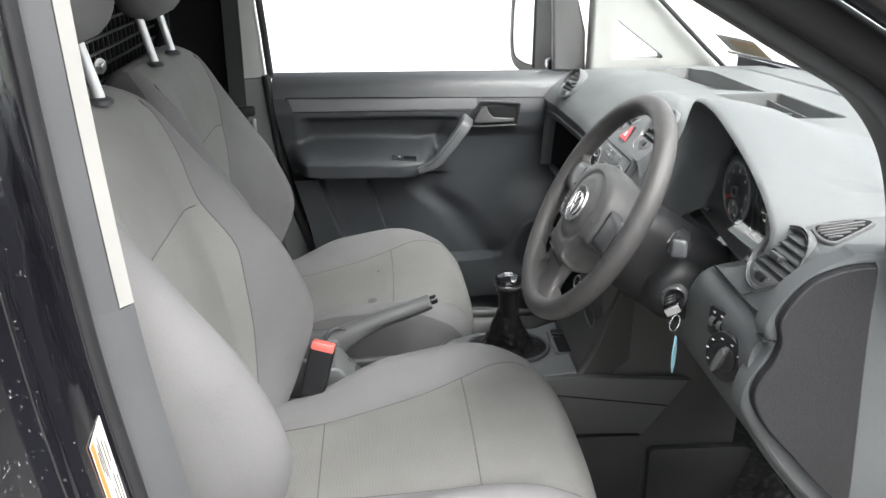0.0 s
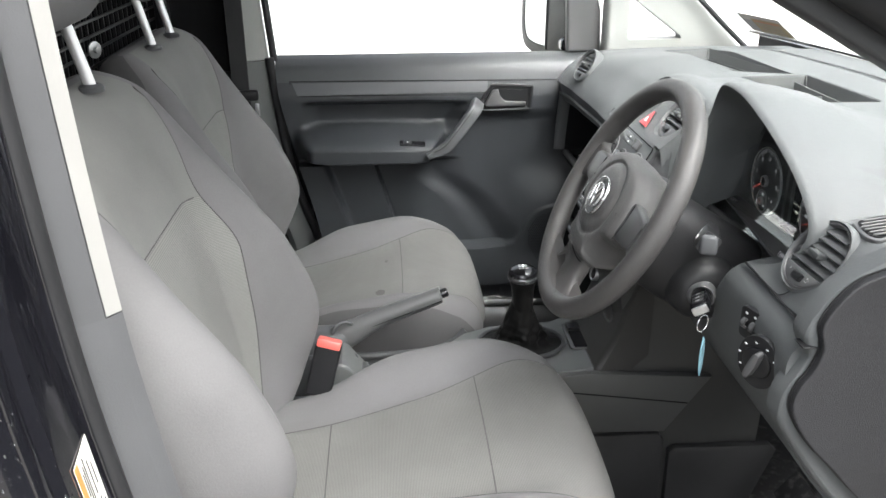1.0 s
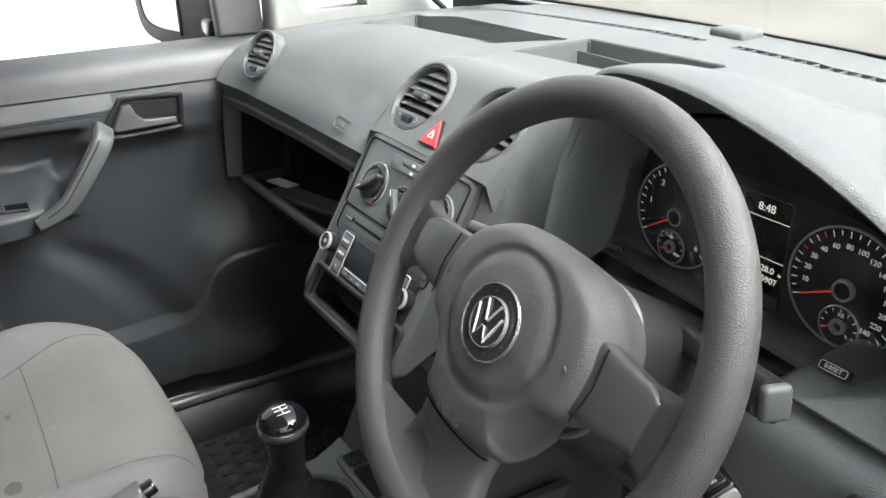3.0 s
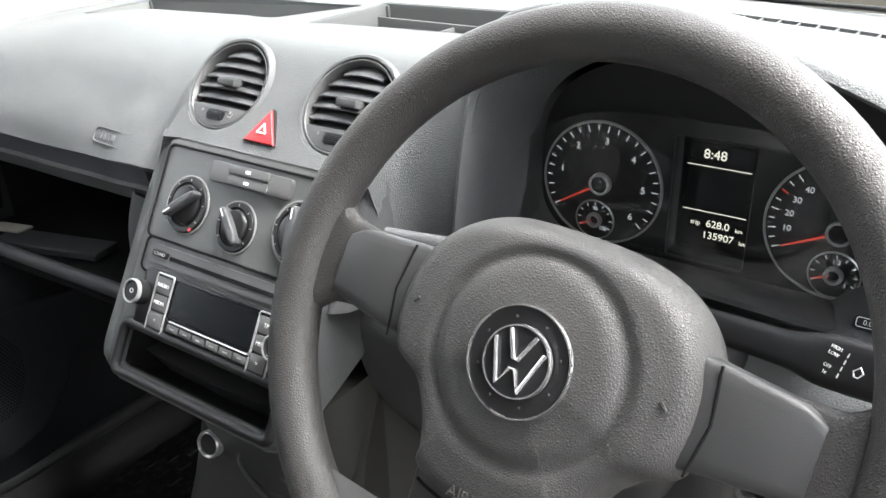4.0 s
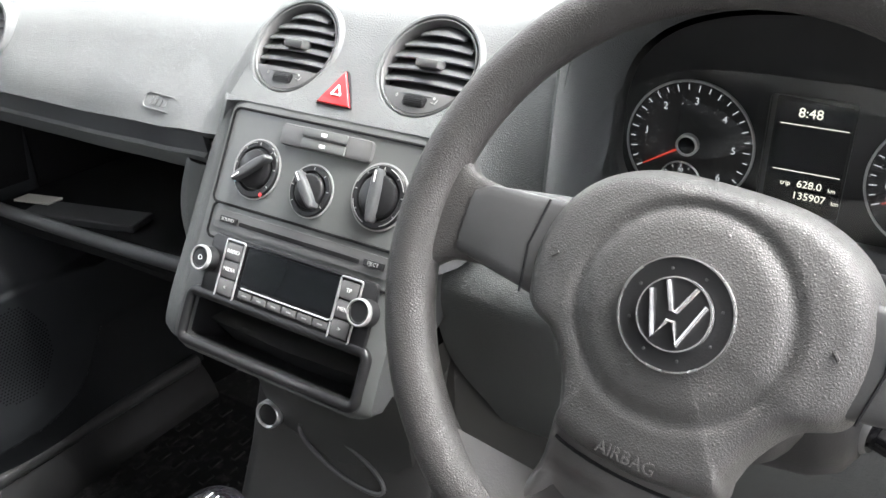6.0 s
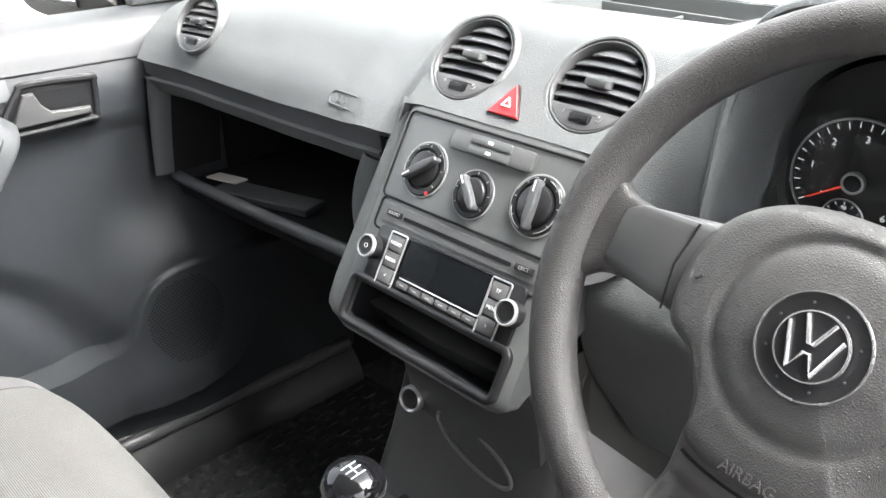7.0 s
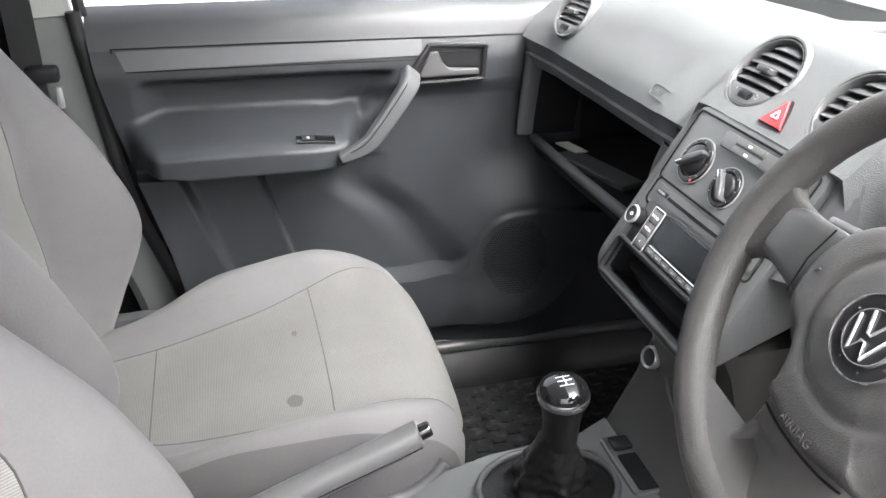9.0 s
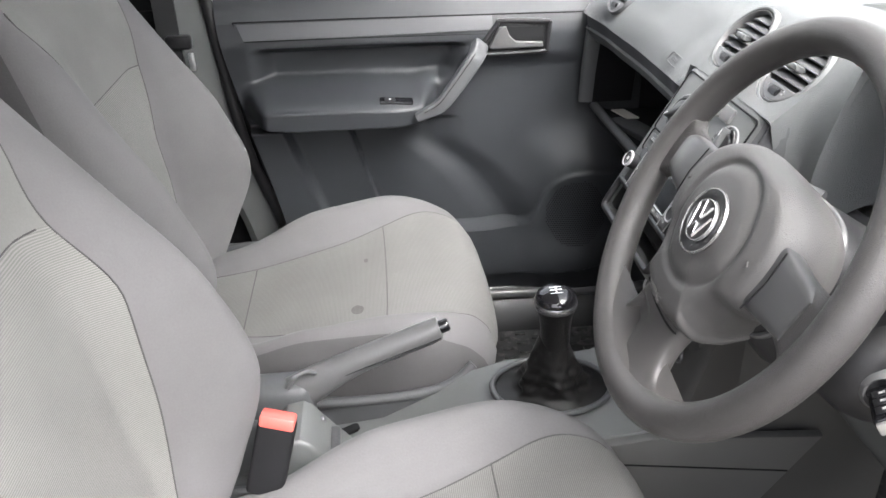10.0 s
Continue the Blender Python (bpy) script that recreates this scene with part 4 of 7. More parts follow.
# ---------- steering wheel ----------
WHEEL_AT = pose(0.207, -0.338, 1.091) @ pose(0, 0, 0, 0, 29, 0) @ Matrix(((0, 0, -1, 0), (-1, 0, 0, 0), (0, 1, 0, 0), (0, 0, 0, 1)))


def steering_wheel():
    t = thing("steering_wheel", (0.207, -0.338, 1.091), "grained dark grey three-spoke steering wheel", "steering wheel")
    R, r = 0.1575, 0.0146
    ring = [(R * math.cos(a), R * math.sin(a), 0) for a in (2 * math.pi * k / 96 for k in range(96))]
    part("rim", tube(ring, r, 20, True, WHEEL_AT), WHEEL, t, "worn grained rim")
    return t


wheel = steering_wheel()

# ---------- passenger door ----------
def door_y(x, z):
    """The inner skin of the passenger door: sideways place by length and height."""
    y = between(z, [(0.42, 0.668), (0.60, 0.672), (0.80, 0.674), (0.95, 0.674), (1.0, 0.672), (1.05, 0.687), (1.075, 0.699), (1.092, 0.718), (1.10, 0.738)])
    # armrest: a crisp lower edge, an upright face and a dished top
    along = step(x, -0.322, -0.262) * (1 - step(x, 0.020, 0.062))
    low = between(x, [(-0.30, 0.852), (-0.20, 0.842), (0.0, 0.842), (0.030, 0.848), (0.065, 0.872), (0.100, 0.915), (0.140, 0.965)])
    top = between(x, [(-0.30, 0.893), (-0.144, 0.893), (0.0, 0.889), (0.045, 0.897), (0.075, 0.925), (0.100, 0.952), (0.140, 0.985)])
    if z < low + 0.03:
        out = 0.088 * step(z, low, low + 0.020)
    elif z < top:
        out = 0.088
    else:
        out = 0.088 * (1 - step(z, top, top + 0.046))
    y -= out * along
    # hollow above the armrest
    front = 0.095 + (z - 0.93) * 0.55
    y += 0.030 * step(x, -0.300, -0.25) * (1 - step(x, front - 0.045, front)) * step(z, 0.900, 0.945) * (1 - step(z, 0.982 - 0.02 * max(0, x), 0.998 - 0.02 * max(0, x)))
    # wide dish ahead of the pull grip
    arc = between(z, [(0.60, 0.36), (0.80, 0.343), (0.89, 0.31), (0.943, 0.261), (0.965, 0.19)])
    edge = between(z, [(0.60, 0.24), (0.65, 0.208), (0.724, 0.155), (0.81, 0.070), (0.90, 0.060), (0.96, 0.12)])
    y += 0.015 * step(x, edge - 0.10, edge - 0.02) * (1 - 0.35 * step(x, arc - 0.06, arc + 0.10)) * (1 - step(z, 0.935, 0.975)) * step(z, 0.52, 0.61)
    # bin and loudspeaker pod: one upright face under a ledge that swells over the loudspeaker
    rim = pod_rim(x)
    steep = (pod_rim(x + 0.002) - pod_rim(x - 0.002)) / 0.004
    away = (z - rim) / math.sqrt(1 + steep * steep)
    face = between(x, [(-0.3, 0.026), (0.20, 0.030), (0.27, 0.047), (0.35, 0.054), (0.5, 0.046)])
    inside = 1 - step(away, -0.003, 0.004)
    raised = inside * step(x, -0.30, -0.27)
    swell = 0.0
    if x > 0.12 and rim - 0.03 < z < 1.0:
        # the skin swells towards the loudspeaker from all round it
        near = min((x - px) ** 2 + (z - pz) ** 2 for px, pz in POD_EDGE)
        swell = (face - 0.007) * math.exp(-near / 0.0052) * step(x, 0.14, 0.30)
    y -= face * raised + swell * (1 - inside)
    foot = between(x, [(-0.3, 0.497), (0.17, 0.503), (0.32, 0.508), (0.38, 0.520), (0.44, 0.562), (0.475, 0.61)])
    y += 0.024 * (1 - step(z, foot - 0.004, foot + 0.003))
    # rear uprights
    below = 1 - step(z, 0.838, 0.848)
    a = -0.232 + (0.833 - z) * 0.36
    b = -0.115 + (0.82 - z) * 0.30
    y -= below * (1 - raised) * (0.024 * (1 - step(x, a - 0.016, a + 0.002)) - 0.020 * step(x, b - 0.003, b + 0.006) * (1 - step(x, edge - 0.055, edge + 0.045)))
    return y


def pod_rim(x):
    """The height of the bin's ledge, rising round the loudspeaker."""
    return between(x, [(-0.3, 0.615), (0.210, 0.611), (0.234, 0.619), (0.250, 0.642), (0.264, 0.680), (0.284, 0.706), (0.31, 0.720), (0.335, 0.726), (0.40, 0.728), (0.5, 0.715)])


POD_EDGE = [(0.25 + 0.006 * k, pod_rim(0.25 + 0.006 * k)) for k in range(30)]


def passenger_door():
    t = thing("door_1", (0.0, 0.70, 0.45), "closed passenger door with dark grey moulded panel", "car door", kind="structure")
    x0, x1, z0, z1 = -0.335, 0.66, 0.44, 1.10

    def fn(u, v):
        z = z0 + (z1 - z0) * v
        rear = -0.352 + 0.10 * step(1.1 - z, 0.0, 0.55)
        x = rear + (x1 - rear) * u
        return Vector((x, door_y(x, z), z))

    bm = skin(fn, 330, 240, 0.012)
    bmesh.ops.recalc_face_normals(bm, faces=bm.faces[:])
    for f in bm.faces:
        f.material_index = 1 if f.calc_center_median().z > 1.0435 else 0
    part("door_panel", bm, [DOOR_TRIM, DOOR_LIT_LEDGE], t, "moulded grey door panel with armrest", angle=60)
    part("door_outer", box((-0.36, 0.79, 0.40), (0.62, 0.81, 1.06), 0.004), PAINT, t)
    return t


door = passenger_door()


# ---------- vents ----------
def air_vent(at, normal, r=0.040, slats=6, turn=0.0, wide=1.09, label="round black air vent with horizontal slats"):
    m = frame_at(at, normal) @ pose(0, 0, 0, 0, 0, turn)
    t = thing("air_vent", at, label, "air vent", "dashboard vents")
    part("collar", lathe([(r * 0.962, -0.012), (r * 0.966, -0.0006), (r * 0.985, 0.0012), (r * (wide - 0.06), 0.0016), (r * (wide - 0.025), 0.0002), (r * wide, -0.004), (r * wide, -0.02), (r * 0.962, -0.02)], m, 56), DASH, t, "raised grained collar")
    part("ring", lathe([(r * 0.89, -0.010), (r * 0.90, -0.0010), (r * 0.925, 0.0006), (r * 0.945, 0.0004), (r * 0.952, -0.0015), (r * 0.952, -0.012)], m, 56), SMOOTH, t, "smooth grey rim")
    part("duct", lathe([(r * 0.9, -0.008), (r * 0.86, -0.045), (0.001, -0.046), (0.001, -0.050), (r * 0.92, -0.050)], m, 40), MATT, t, "dark duct")
    # lower cheek with thumb wheel
    cheek = [(r * 0.90 * math.cos(radians(a)), r * 0.90 * math.sin(radians(a))) for a in range(210, 331, 8)]
    part("cheek", prism(cheek, 0.006, m @ pose(0, 0, -0.006), 0.001), SMOOTH, t, "smooth grey cheek below the slats")
    part("wheel_slot", prism(rounded(0.0215, 0.0080, 0.002), 0.0006, m @ pose(0, -r * 0.66, -0.0002)), MATT, t)
    wheel_m = m @ pose(0, -r * 0.66, -0.0025) @ pose(0, 0, 0, 0, 90, 0)
    knurled = [(0.0052 + (0.0005 if k % 2 else 0)) for k in range(48)]
    bm = bmesh.new()
    strip(bm, [[wheel_m @ Vector((q * f * math.cos(2 * math.pi * k / 48), q * f * math.sin(2 * math.pi * k / 48), h)) for k, q in enumerate(knurled)] for f, h in ((0.9, -0.0092), (1, -0.0080), (1, 0.0080), (0.9, 0.0092))])
    part("thumb_wheel", bm, BLACK, t, "black ribbed thumb wheel", smooth=False)
    text("0", 0.0042, m @ pose(-r * 0.40, -r * 0.60, 0.0004), GREY_PRINT, "mark", t)
    part("mark", tube([m @ Vector((r * x, r * y, 0.0004)) for x, y in ((0.34, -0.64), (0.42, -0.66), (0.46, -0.58))], 0.0004, 5), GREY_PRINT, t)
    part("mark", prism(rounded(0.0022, 0.0022, 0.001, 3), 0.0003, m @ pose(r * 0.38, -r * 0.56, 0.0002)), GREY_PRINT, t)
    for k in range(slats):
        y = r * (0.76 - 1.16 * k / (slats - 1))
        half = math.sqrt(max(0.05, 0.89 ** 2 - (y / r) ** 2)) * r
        # each slat is bowed forwards in plan and rounded along its edge
        bm = bmesh.new()
        rings = []
        for i in range(13):
            u = 2 * i / 12 - 1
            bow = 0.0045 * (1 - u * u)
            rings.append([m @ pose(half * u, y, -0.0095 + bow) @ pose(0, 0, 0, 50, 0, 0) @ Vector((0, a, b)) for a, b in ((-0.0012, -0.0085), (-0.0013, 0.007), (-0.0006, 0.0088), (0.0006, 0.0088), (0.0013, 0.007), (0.0012, -0.0085))])
        strip(bm, rings)
        part("slat", bm, SLAT, t)
    part("tab", box((-0.0105, -0.0032, -0.004), (0.0105, 0.0036, 0.009), 0.0015, 2, m @ pose(0.003, r * 0.06, -0.0005) @ pose(0, 0, 0, 20, 0, 0)), SLAT, t, "grey slider tab")
    return t


POD = Vector((-0.75, 0, 0.66))
for at, normal, r, label in (((0.379, 0.069, 1.1310), POD, 0.0440, ""), ((0.379, -0.068, 1.1310), POD, 0.0440, ""),
                             ((0.373, 0.556, 1.098), (-0.84, -0.12, 0.52), 0.0385, "round black air vent near the passenger door"),
                             ((0.370, -0.558, 1.098), (-0.80, -0.02, 0.60), 0.0440, "round black air vent near the driver's door")):
    by_driver = at[1] < -0.5
    air_vent(at, normal, r, wide=1.055 if by_driver else 1.09, **({"label": label} if label else {}))
    cut(pad, lathe([(r * 1.03, -0.06), (r * 1.03, 0.06)], frame_at(at, normal), 48))
    if by_driver:
        cut(corner, lathe([(r * 1.03, -0.06), (r * 1.03, 0.06)], frame_at(at, normal), 48))

# ---------- side demister slot ----------
LEAF = [(-0.030, 0.012), (-0.018, 0.026), (0.022, 0.029), (0.050, 0.018), (0.046, 0.004), (-0.010, -0.028), (-0.026, -0.034), (-0.034, -0.020)]
LEAF = [(p.x, p.y) for p in smoothed([(x, y, 0) for x, y in LEAF], 4, True)]
SV = frame_at((0.436, -0.566, deck_z(0.436, -0.566) - 0.0015), (-0.12, -0.02, 1), (0, 1, 0))
t = thing("demister_vent", (0.436, -0.566, 1.131), "small leaf-shaped black window demister vent", "air vent")
part("frame", prism([(x * 0.92, y * 0.92) for x, y in LEAF], 0.0045, SV, 0.0015), SMOOTH, t, "smooth grey frame")
part("backing", prism([(x * 0.80, y * 0.78) for x, y in LEAF], 0.0006, SV @ pose(0, 0, 0.0045)), MATT, t)
for k in range(6):
    y = 0.0165 - 0.0072 * k
    left, right = between(y, [(-0.022, -0.024), (0.0, -0.026), (0.017, -0.016)]), between(y, [(-0.022, -0.012), (-0.008, 0.012), (0.008, 0.034), (0.017, 0.024)])
    part("slat", box((left, -0.0011, 0.0), (right, 0.0011, 0.003), 0.0004, 1, SV @ pose(0, y, 0.0046) @ pose(0, 0, 0, 30, 0, 0)), SMOOTH, t)

# ---------- face of the centre stack ----------
FACE = frame_at((0.303, 0, 1.033), (-0.867, 0, 0.498))  # x to the van's right, y up the face


def on_face(y, s, h=0.0):
    """Across the van (left positive) and up the face, h proud of it."""
    return FACE @ pose(-y, s, h)


def groove(w, h, y, s, r=0.006, parent=None):
    line = [on_face(y, s, 0.0004) @ Vector((a, b, 0)) for a, b in rounded(w, h, r, 6)]
    return part("groove", tube(line, 0.0011, 6, True), MATT, parent or stack, "fine dark joint line")


groove(0.200, 0.082, 0.0, 0.020)
groove(0.196, 0.030, -0.001, -0.036)
# hazard switch
HZ = frame_at((0.353, 0.0, 1.1085), POD)
t = thing("hazard_switch", (0.353, 0, 1.1085), "red triangular hazard warning button with white triangle", "button")
tri = [(0.0, 0.0165), (-0.017, -0.0125), (0.017, -0.0125)]
part("surround", prism([(x * 1.09, y * 1.09 + 0.0002) for x, y in tri], 0.004, HZ @ pose(0, 0, -0.003)), BLACK, t)
part("button", prism(tri, 0.0045, HZ @ pose(0, 0, -0.001), 0.0014, 3), RED, t)
for k in range(3):
    (x0, y0), (x1, y1) = tri[k], tri[(k + 1) % 3]
    f = 0.28
    part("mark", tube([HZ @ Vector((x0 * f, y0 * f - 0.001, 0.0038)), HZ @ Vector((x1 * f, y1 * f - 0.001, 0.0038))], 0.0008, 6), WHITE_PRINT, t)

# heater panel
heater = thing("heater_panel", (0.308, 0, 1.04), "grey heater panel with three rotary knobs", "heater controls")
part("button_bar", prism(rounded(0.093, 0.0175, 0.004), 0.004, on_face(-0.006, 0.0475), 0.0012), SMOOTH, heater, "dark grey button bar")
part("button", prism(rounded(0.045, 0.0075, 0.0015), 0.0022, on_face(-0.006, 0.0525, 0.004), 0.0007), CONSOLE, heater)
part("button", prism(rounded(0.045, 0.0075, 0.0015), 0.0016, on_face(-0.006, 0.0435, 0.004), 0.0007), CONSOLE, heater)
for s_ in (0.0525, 0.0435):
    part("symbol", prism(rounded(0.006, 0.0028, 0.001, 3), 0.0002, on_face(-0.006, s_, 0.0063 if s_ > 0.05 else 0.0057)), WHITE_PRINT, heater)


def knob(y, s, r, turn):
    m = on_face(y, s)
    k = part("knob", lathe([(r * 1.02, 0), (r * 1.02, 0.002), (r * 0.97, 0.0035), (r * 0.80, 0.0035), (r * 0.74, 0.002), (r * 0.70, 0.002), (r * 0.67, 0.0050), (r * 0.60, 0.0062), (0.001, 0.0064)], m, 44), BLACK, heater, "black rotary heater knob")
    part("dial_ring", lathe([(r * 1.01, 0.0016), (r * 1.07, 0.0016), (r * 1.07, 0.0002), (r * 1.01, 0.0002)], m, 44), GREY_PRINT, k)
    blade = [(0.0042 * math.copysign(abs(math.cos(a)) ** 0.6, math.cos(a)), r * 0.84 * math.sin(a)) for a in (2 * math.pi * i / 28 for i in range(28))]
    part("grip", prism(blade, 0.0095, m @ pose(0, 0, 0.003, 0, 0, turn), 0.002, 3), TRIM, k, "raised black grip bar")
    part("pointer", box((-0.0007, r * 0.40, 0.0122), (0.0007, r * 0.76, 0.0128), 0.0002, 1, m @ pose(0, 0, 0, 0, 0, turn)), WHITE_PRINT, k)
    for i in range(7):
        a = radians(215 - 250 * i / 6)
        part("tick", prism(rounded(0.0022, 0.0008, 0.0003, 2), 0.0003, m @ pose(r * 0.885 * math.cos(a), r * 0.885 * math.sin(a), 0.0035, 0, 0, math.degrees(a))), GREY_PRINT, k)
    return k




def printed_arc(k, y, s, r, a0, a1):
    part("printed_arc", tube([on_face(y, s, 0.0037) @ Vector((r * 0.93 * math.cos(radians(a0 + (a1 - a0) * i / 16)), r * 0.93 * math.sin(radians(a0 + (a1 - a0) * i / 16)), 0)) for i in range(17)], 0.0004, 5), GREY_PRINT, k)


printed_arc(knob(0.059, 0.0135, 0.0240, 128), 0.059, 0.0135, 0.0240, 100, 200)
knob(-0.003, 0.0075, 0.0205, 42)
k = knob(-0.0685, 0.0165, 0.0245, 4)
for a0, a1 in ((105, 160), (195, 250), (-70, -15), (20, 75)):
    printed_arc(k, -0.0685, 0.0165, 0.0245, a0, a1)
part("blue_dot", prism([(0.0018 * math.cos(a), 0.0018 * math.sin(a)) for a in (2 * math.pi * k / 10 for k in range(10))], 0.0004, on_face(0.077, 0.001, 0.0036)), BLUE_TAG, heater)
part("red_dot", prism([(0.0018 * math.cos(a), 0.0018 * math.sin(a)) for a in (2 * math.pi * k / 10 for k in range(10))], 0.0004, on_face(0.046, -0.006, 0.0036)), RED, heater)

# radio
radio = thing("car_radio", (0.27, 0, 0.978), "black car radio with dark display and silver-ringed knobs", "radio")
part("slot_plate", prism(rounded(0.186, 0.016, 0.003), 0.0015, on_face(-0.003, -0.034)), SMOOTH, radio)
part("disc_slot", prism(rounded(0.128, 0.0035, 0.0015), 0.0006, on_face(-0.002, -0.0345, 0.0015)), MATT, radio)
for y_, word in ((0.074, "SOUND"), (-0.080, "EJECT")):
    b = part("button", prism(rounded(0.019, 0.0055, 0.001), 0.0025, on_face(y_, -0.0335, 0.001), 0.0005), BLACK, radio)
    text(word, 0.0042, on_face(y_, -0.0335, 0.0037), GREY_PRINT, "lettering", b)
part("face_plate", prism(rounded(0.176, 0.054, 0.006), 0.004, on_face(-0.003, -0.073), 0.0015), BLACK, radio, "black radio face")
part("display", prism(rounded(0.098, 0.031, 0.002), 0.0008, on_face(-0.0075, -0.0655, 0.0042)), SCREEN, radio, "unlit glossy display")
part("display_frame", tube([on_face(-0.0075, -0.0665, 0.0045) @ Vector((a, b, 0)) for a, b in rounded(0.102, 0.036, 0.003)], 0.0009, 6, True), GLOSS, radio)
part("display_lip", tube([on_face(-0.0075, -0.0665, 0.0052) @ Vector((a, b, 0)) for a, b in ((-0.046, -0.0172), (0.046, -0.0172), (0.0500, -0.0150), (0.0502, 0.012))], 0.0008, 6), STEEL, radio, "bright edge of the display")
for k in range(6):
    b = part("preset_button", prism(rounded(0.0148, 0.0062, 0.001), 0.0026, on_face(0.0330 - 0.0162 * k, -0.0890, 0.003), 0.0006), SMOOTH, radio)
    part("mark", prism(rounded(0.005, 0.0011, 0.0003, 2), 0.0002, on_face(0.0330 - 0.0162 * k, -0.0890, 0.0057)), GREY_PRINT, b)
for side, words in ((0.0565, ("RADIO", "MEDIA", "<")), (-0.0665, ("TP", "MENU", ">"))):
    line = [on_face(side, -0.0725, 0.0045) @ Vector((a, b, 0)) for a, b in rounded(0.0205, 0.049, 0.002)]
    part("bright_frame", tube(line, 0.0009, 8, True), STEEL, radio, "silver frame round the keys")
    for k, word in enumerate(words):
        b = part("key", prism(rounded(0.0175, 0.0135, 0.001), 0.0025, on_face(side, -0.0575 - 0.0150 * k, 0.003), 0.0007), SMOOTH, radio)
        text(word, 0.0046, on_face(side, -0.0575 - 0.0150 * k, 0.0057), WHITE_PRINT, "lettering", b)
for y_ in (0.0815, -0.0870):
    k = part("knob", lathe([(0.0105, 0), (0.0105, 0.010), (0.0098, 0.0125), (0.0080, 0.0132), (0.0072, 0.0124), (0.001, 0.0124)], on_face(y_, -0.0690, 0.003), 32), BLACK, radio, "black radio knob")
    part("bright_ring", lathe([(0.0100, 0.0100), (0.0108, 0.0106), (0.0106, 0.0132), (0.0096, 0.0140), (0.0090, 0.0138), (0.0088, 0.0126)], on_face(y_, -0.0690, 0.003), 32), STEEL, k, "silver ring")
text("O", 0.006, on_face(0.0815, -0.0690, 0.0157), WHITE_PRINT, "power_mark", radio)

# open pocket under the radio
cut(stack, prism(rounded(0.186, 0.038, 0.005), 0.2, on_face(0.0, -0.1195, -0.055)))
pocket = thing("radio_pocket", (0.255, 0, 0.94), "empty black pocket below the radio", "storage pocket")
bm = bmesh.new()
rings = [[on_face(0, -0.1195, h) @ Vector((a * f, b * f, 0)) for a, b in rounded(0.187, 0.039, 0.005)] for h, f in ((0.001, 1.0), (-0.02, 0.985), (-0.05, 0.97))]
strip(bm, rings, caps=False)
bm.faces.new([v for v in bm.verts if (on_face(0, -0.1195).inverted() @ v.co).z < -0.045])
part("liner", bm, BLACK, pocket)
line = [on_face(0, -0.1195, 0.0012) @ Vector((a, b, 0)) for a, b in rounded(0.190, 0.043, 0.007)]
part("rim", tube(line, 0.0046, 12, True), BLACK, pocket, "smooth black rounded rim")

# socket below the stack and lower ledge
sock = thing("power_socket", (0.303, 0.078, 0.79), "round power socket with bright metal ring", "socket")
SM = frame_at((0.300, 0.078, 0.79), (-0.93, -0.12, 0.28))
part("ring", lathe([(0.0105, -0.004), (0.0108, 0.0015), (0.0125, 0.0028), (0.0140, 0.001), (0.0140, -0.006)], SM, 32), STEEL, sock, "bright metal ring")
part("cap", lathe([(0.0106, -0.010), (0.0106, 0.0), (0.008, 0.0012), (0.001, 0.0012)], SM, 28), BLACK, sock)


def lower_stack():
    """The wedge between the radio panel and the floor console."""
    bm = bmesh.new()
    rings = []
    for z, xf, w in ((0.915, 0.262, 0.106), (0.88, 0.282, 0.102), (0.84, 0.297, 0.098), (0.79, 0.307, 0.095), (0.74, 0.305, 0.098), (0.69, 0.296, 0.104), (0.62, 0.285, 0.108), (FLOOR, 0.28, 0.11)):
        rings.append([Vector((xf + 0.30, w * 0.9, z)), Vector((xf + 0.02, w, z)), Vector((xf + 0.004, w - 0.008, z)), Vector((xf, w - 0.022, z)), Vector((xf - 0.004, 0, z)), Vector((xf, -w + 0.022, z)), Vector((xf + 0.004, -w + 0.008, z)), Vector((xf + 0.02, -w, z)), Vector((xf + 0.30, -w * 0.9, z))])
    strip(bm, rings)
    return part("lower_fascia", bm, COLUMN, dash, "dark plastic below the radio panel", angle=40)


lower_stack()
# oval pocket outline beside the socket
OM = frame_at((0.303, -0.01, 0.775), (-0.97, 0, 0.24))
part("oval_recess", tube([OM @ Vector((0.052 * math.cos(a), 0.017 * math.sin(a) - 0.012 * math.cos(a), 0.001)) for a in (2 * math.pi * k / 40 for k in range(40))], 0.0022, 8, True), SMOOTH, dash, "rim of an oval recess")

# ---------- instruments ----------
def on_dial(y, z, h=0.0):
    """Across the van and up on the instrument panel's face, h towards the driver; the face comes forward by the speedometer."""
    return frame_at((0.452 - 0.008 * step(-y, 0.30, 0.40) - h, y, z), (-1, 0, 0.0))


def on_lcd(y, z, h=0.0):
    """The same on the display, which is sunk behind the face."""
    return frame_at((0.468 - h, -0.4501 + (y + 0.4501) * 1.0295, 1.2975 + (z - 1.2975) * 1.0295), (-1, 0, 0.0))


cluster = thing("instrument_cluster", (0.455, -0.338, 1.08), "lit instrument cluster with two round dials", "instruments")


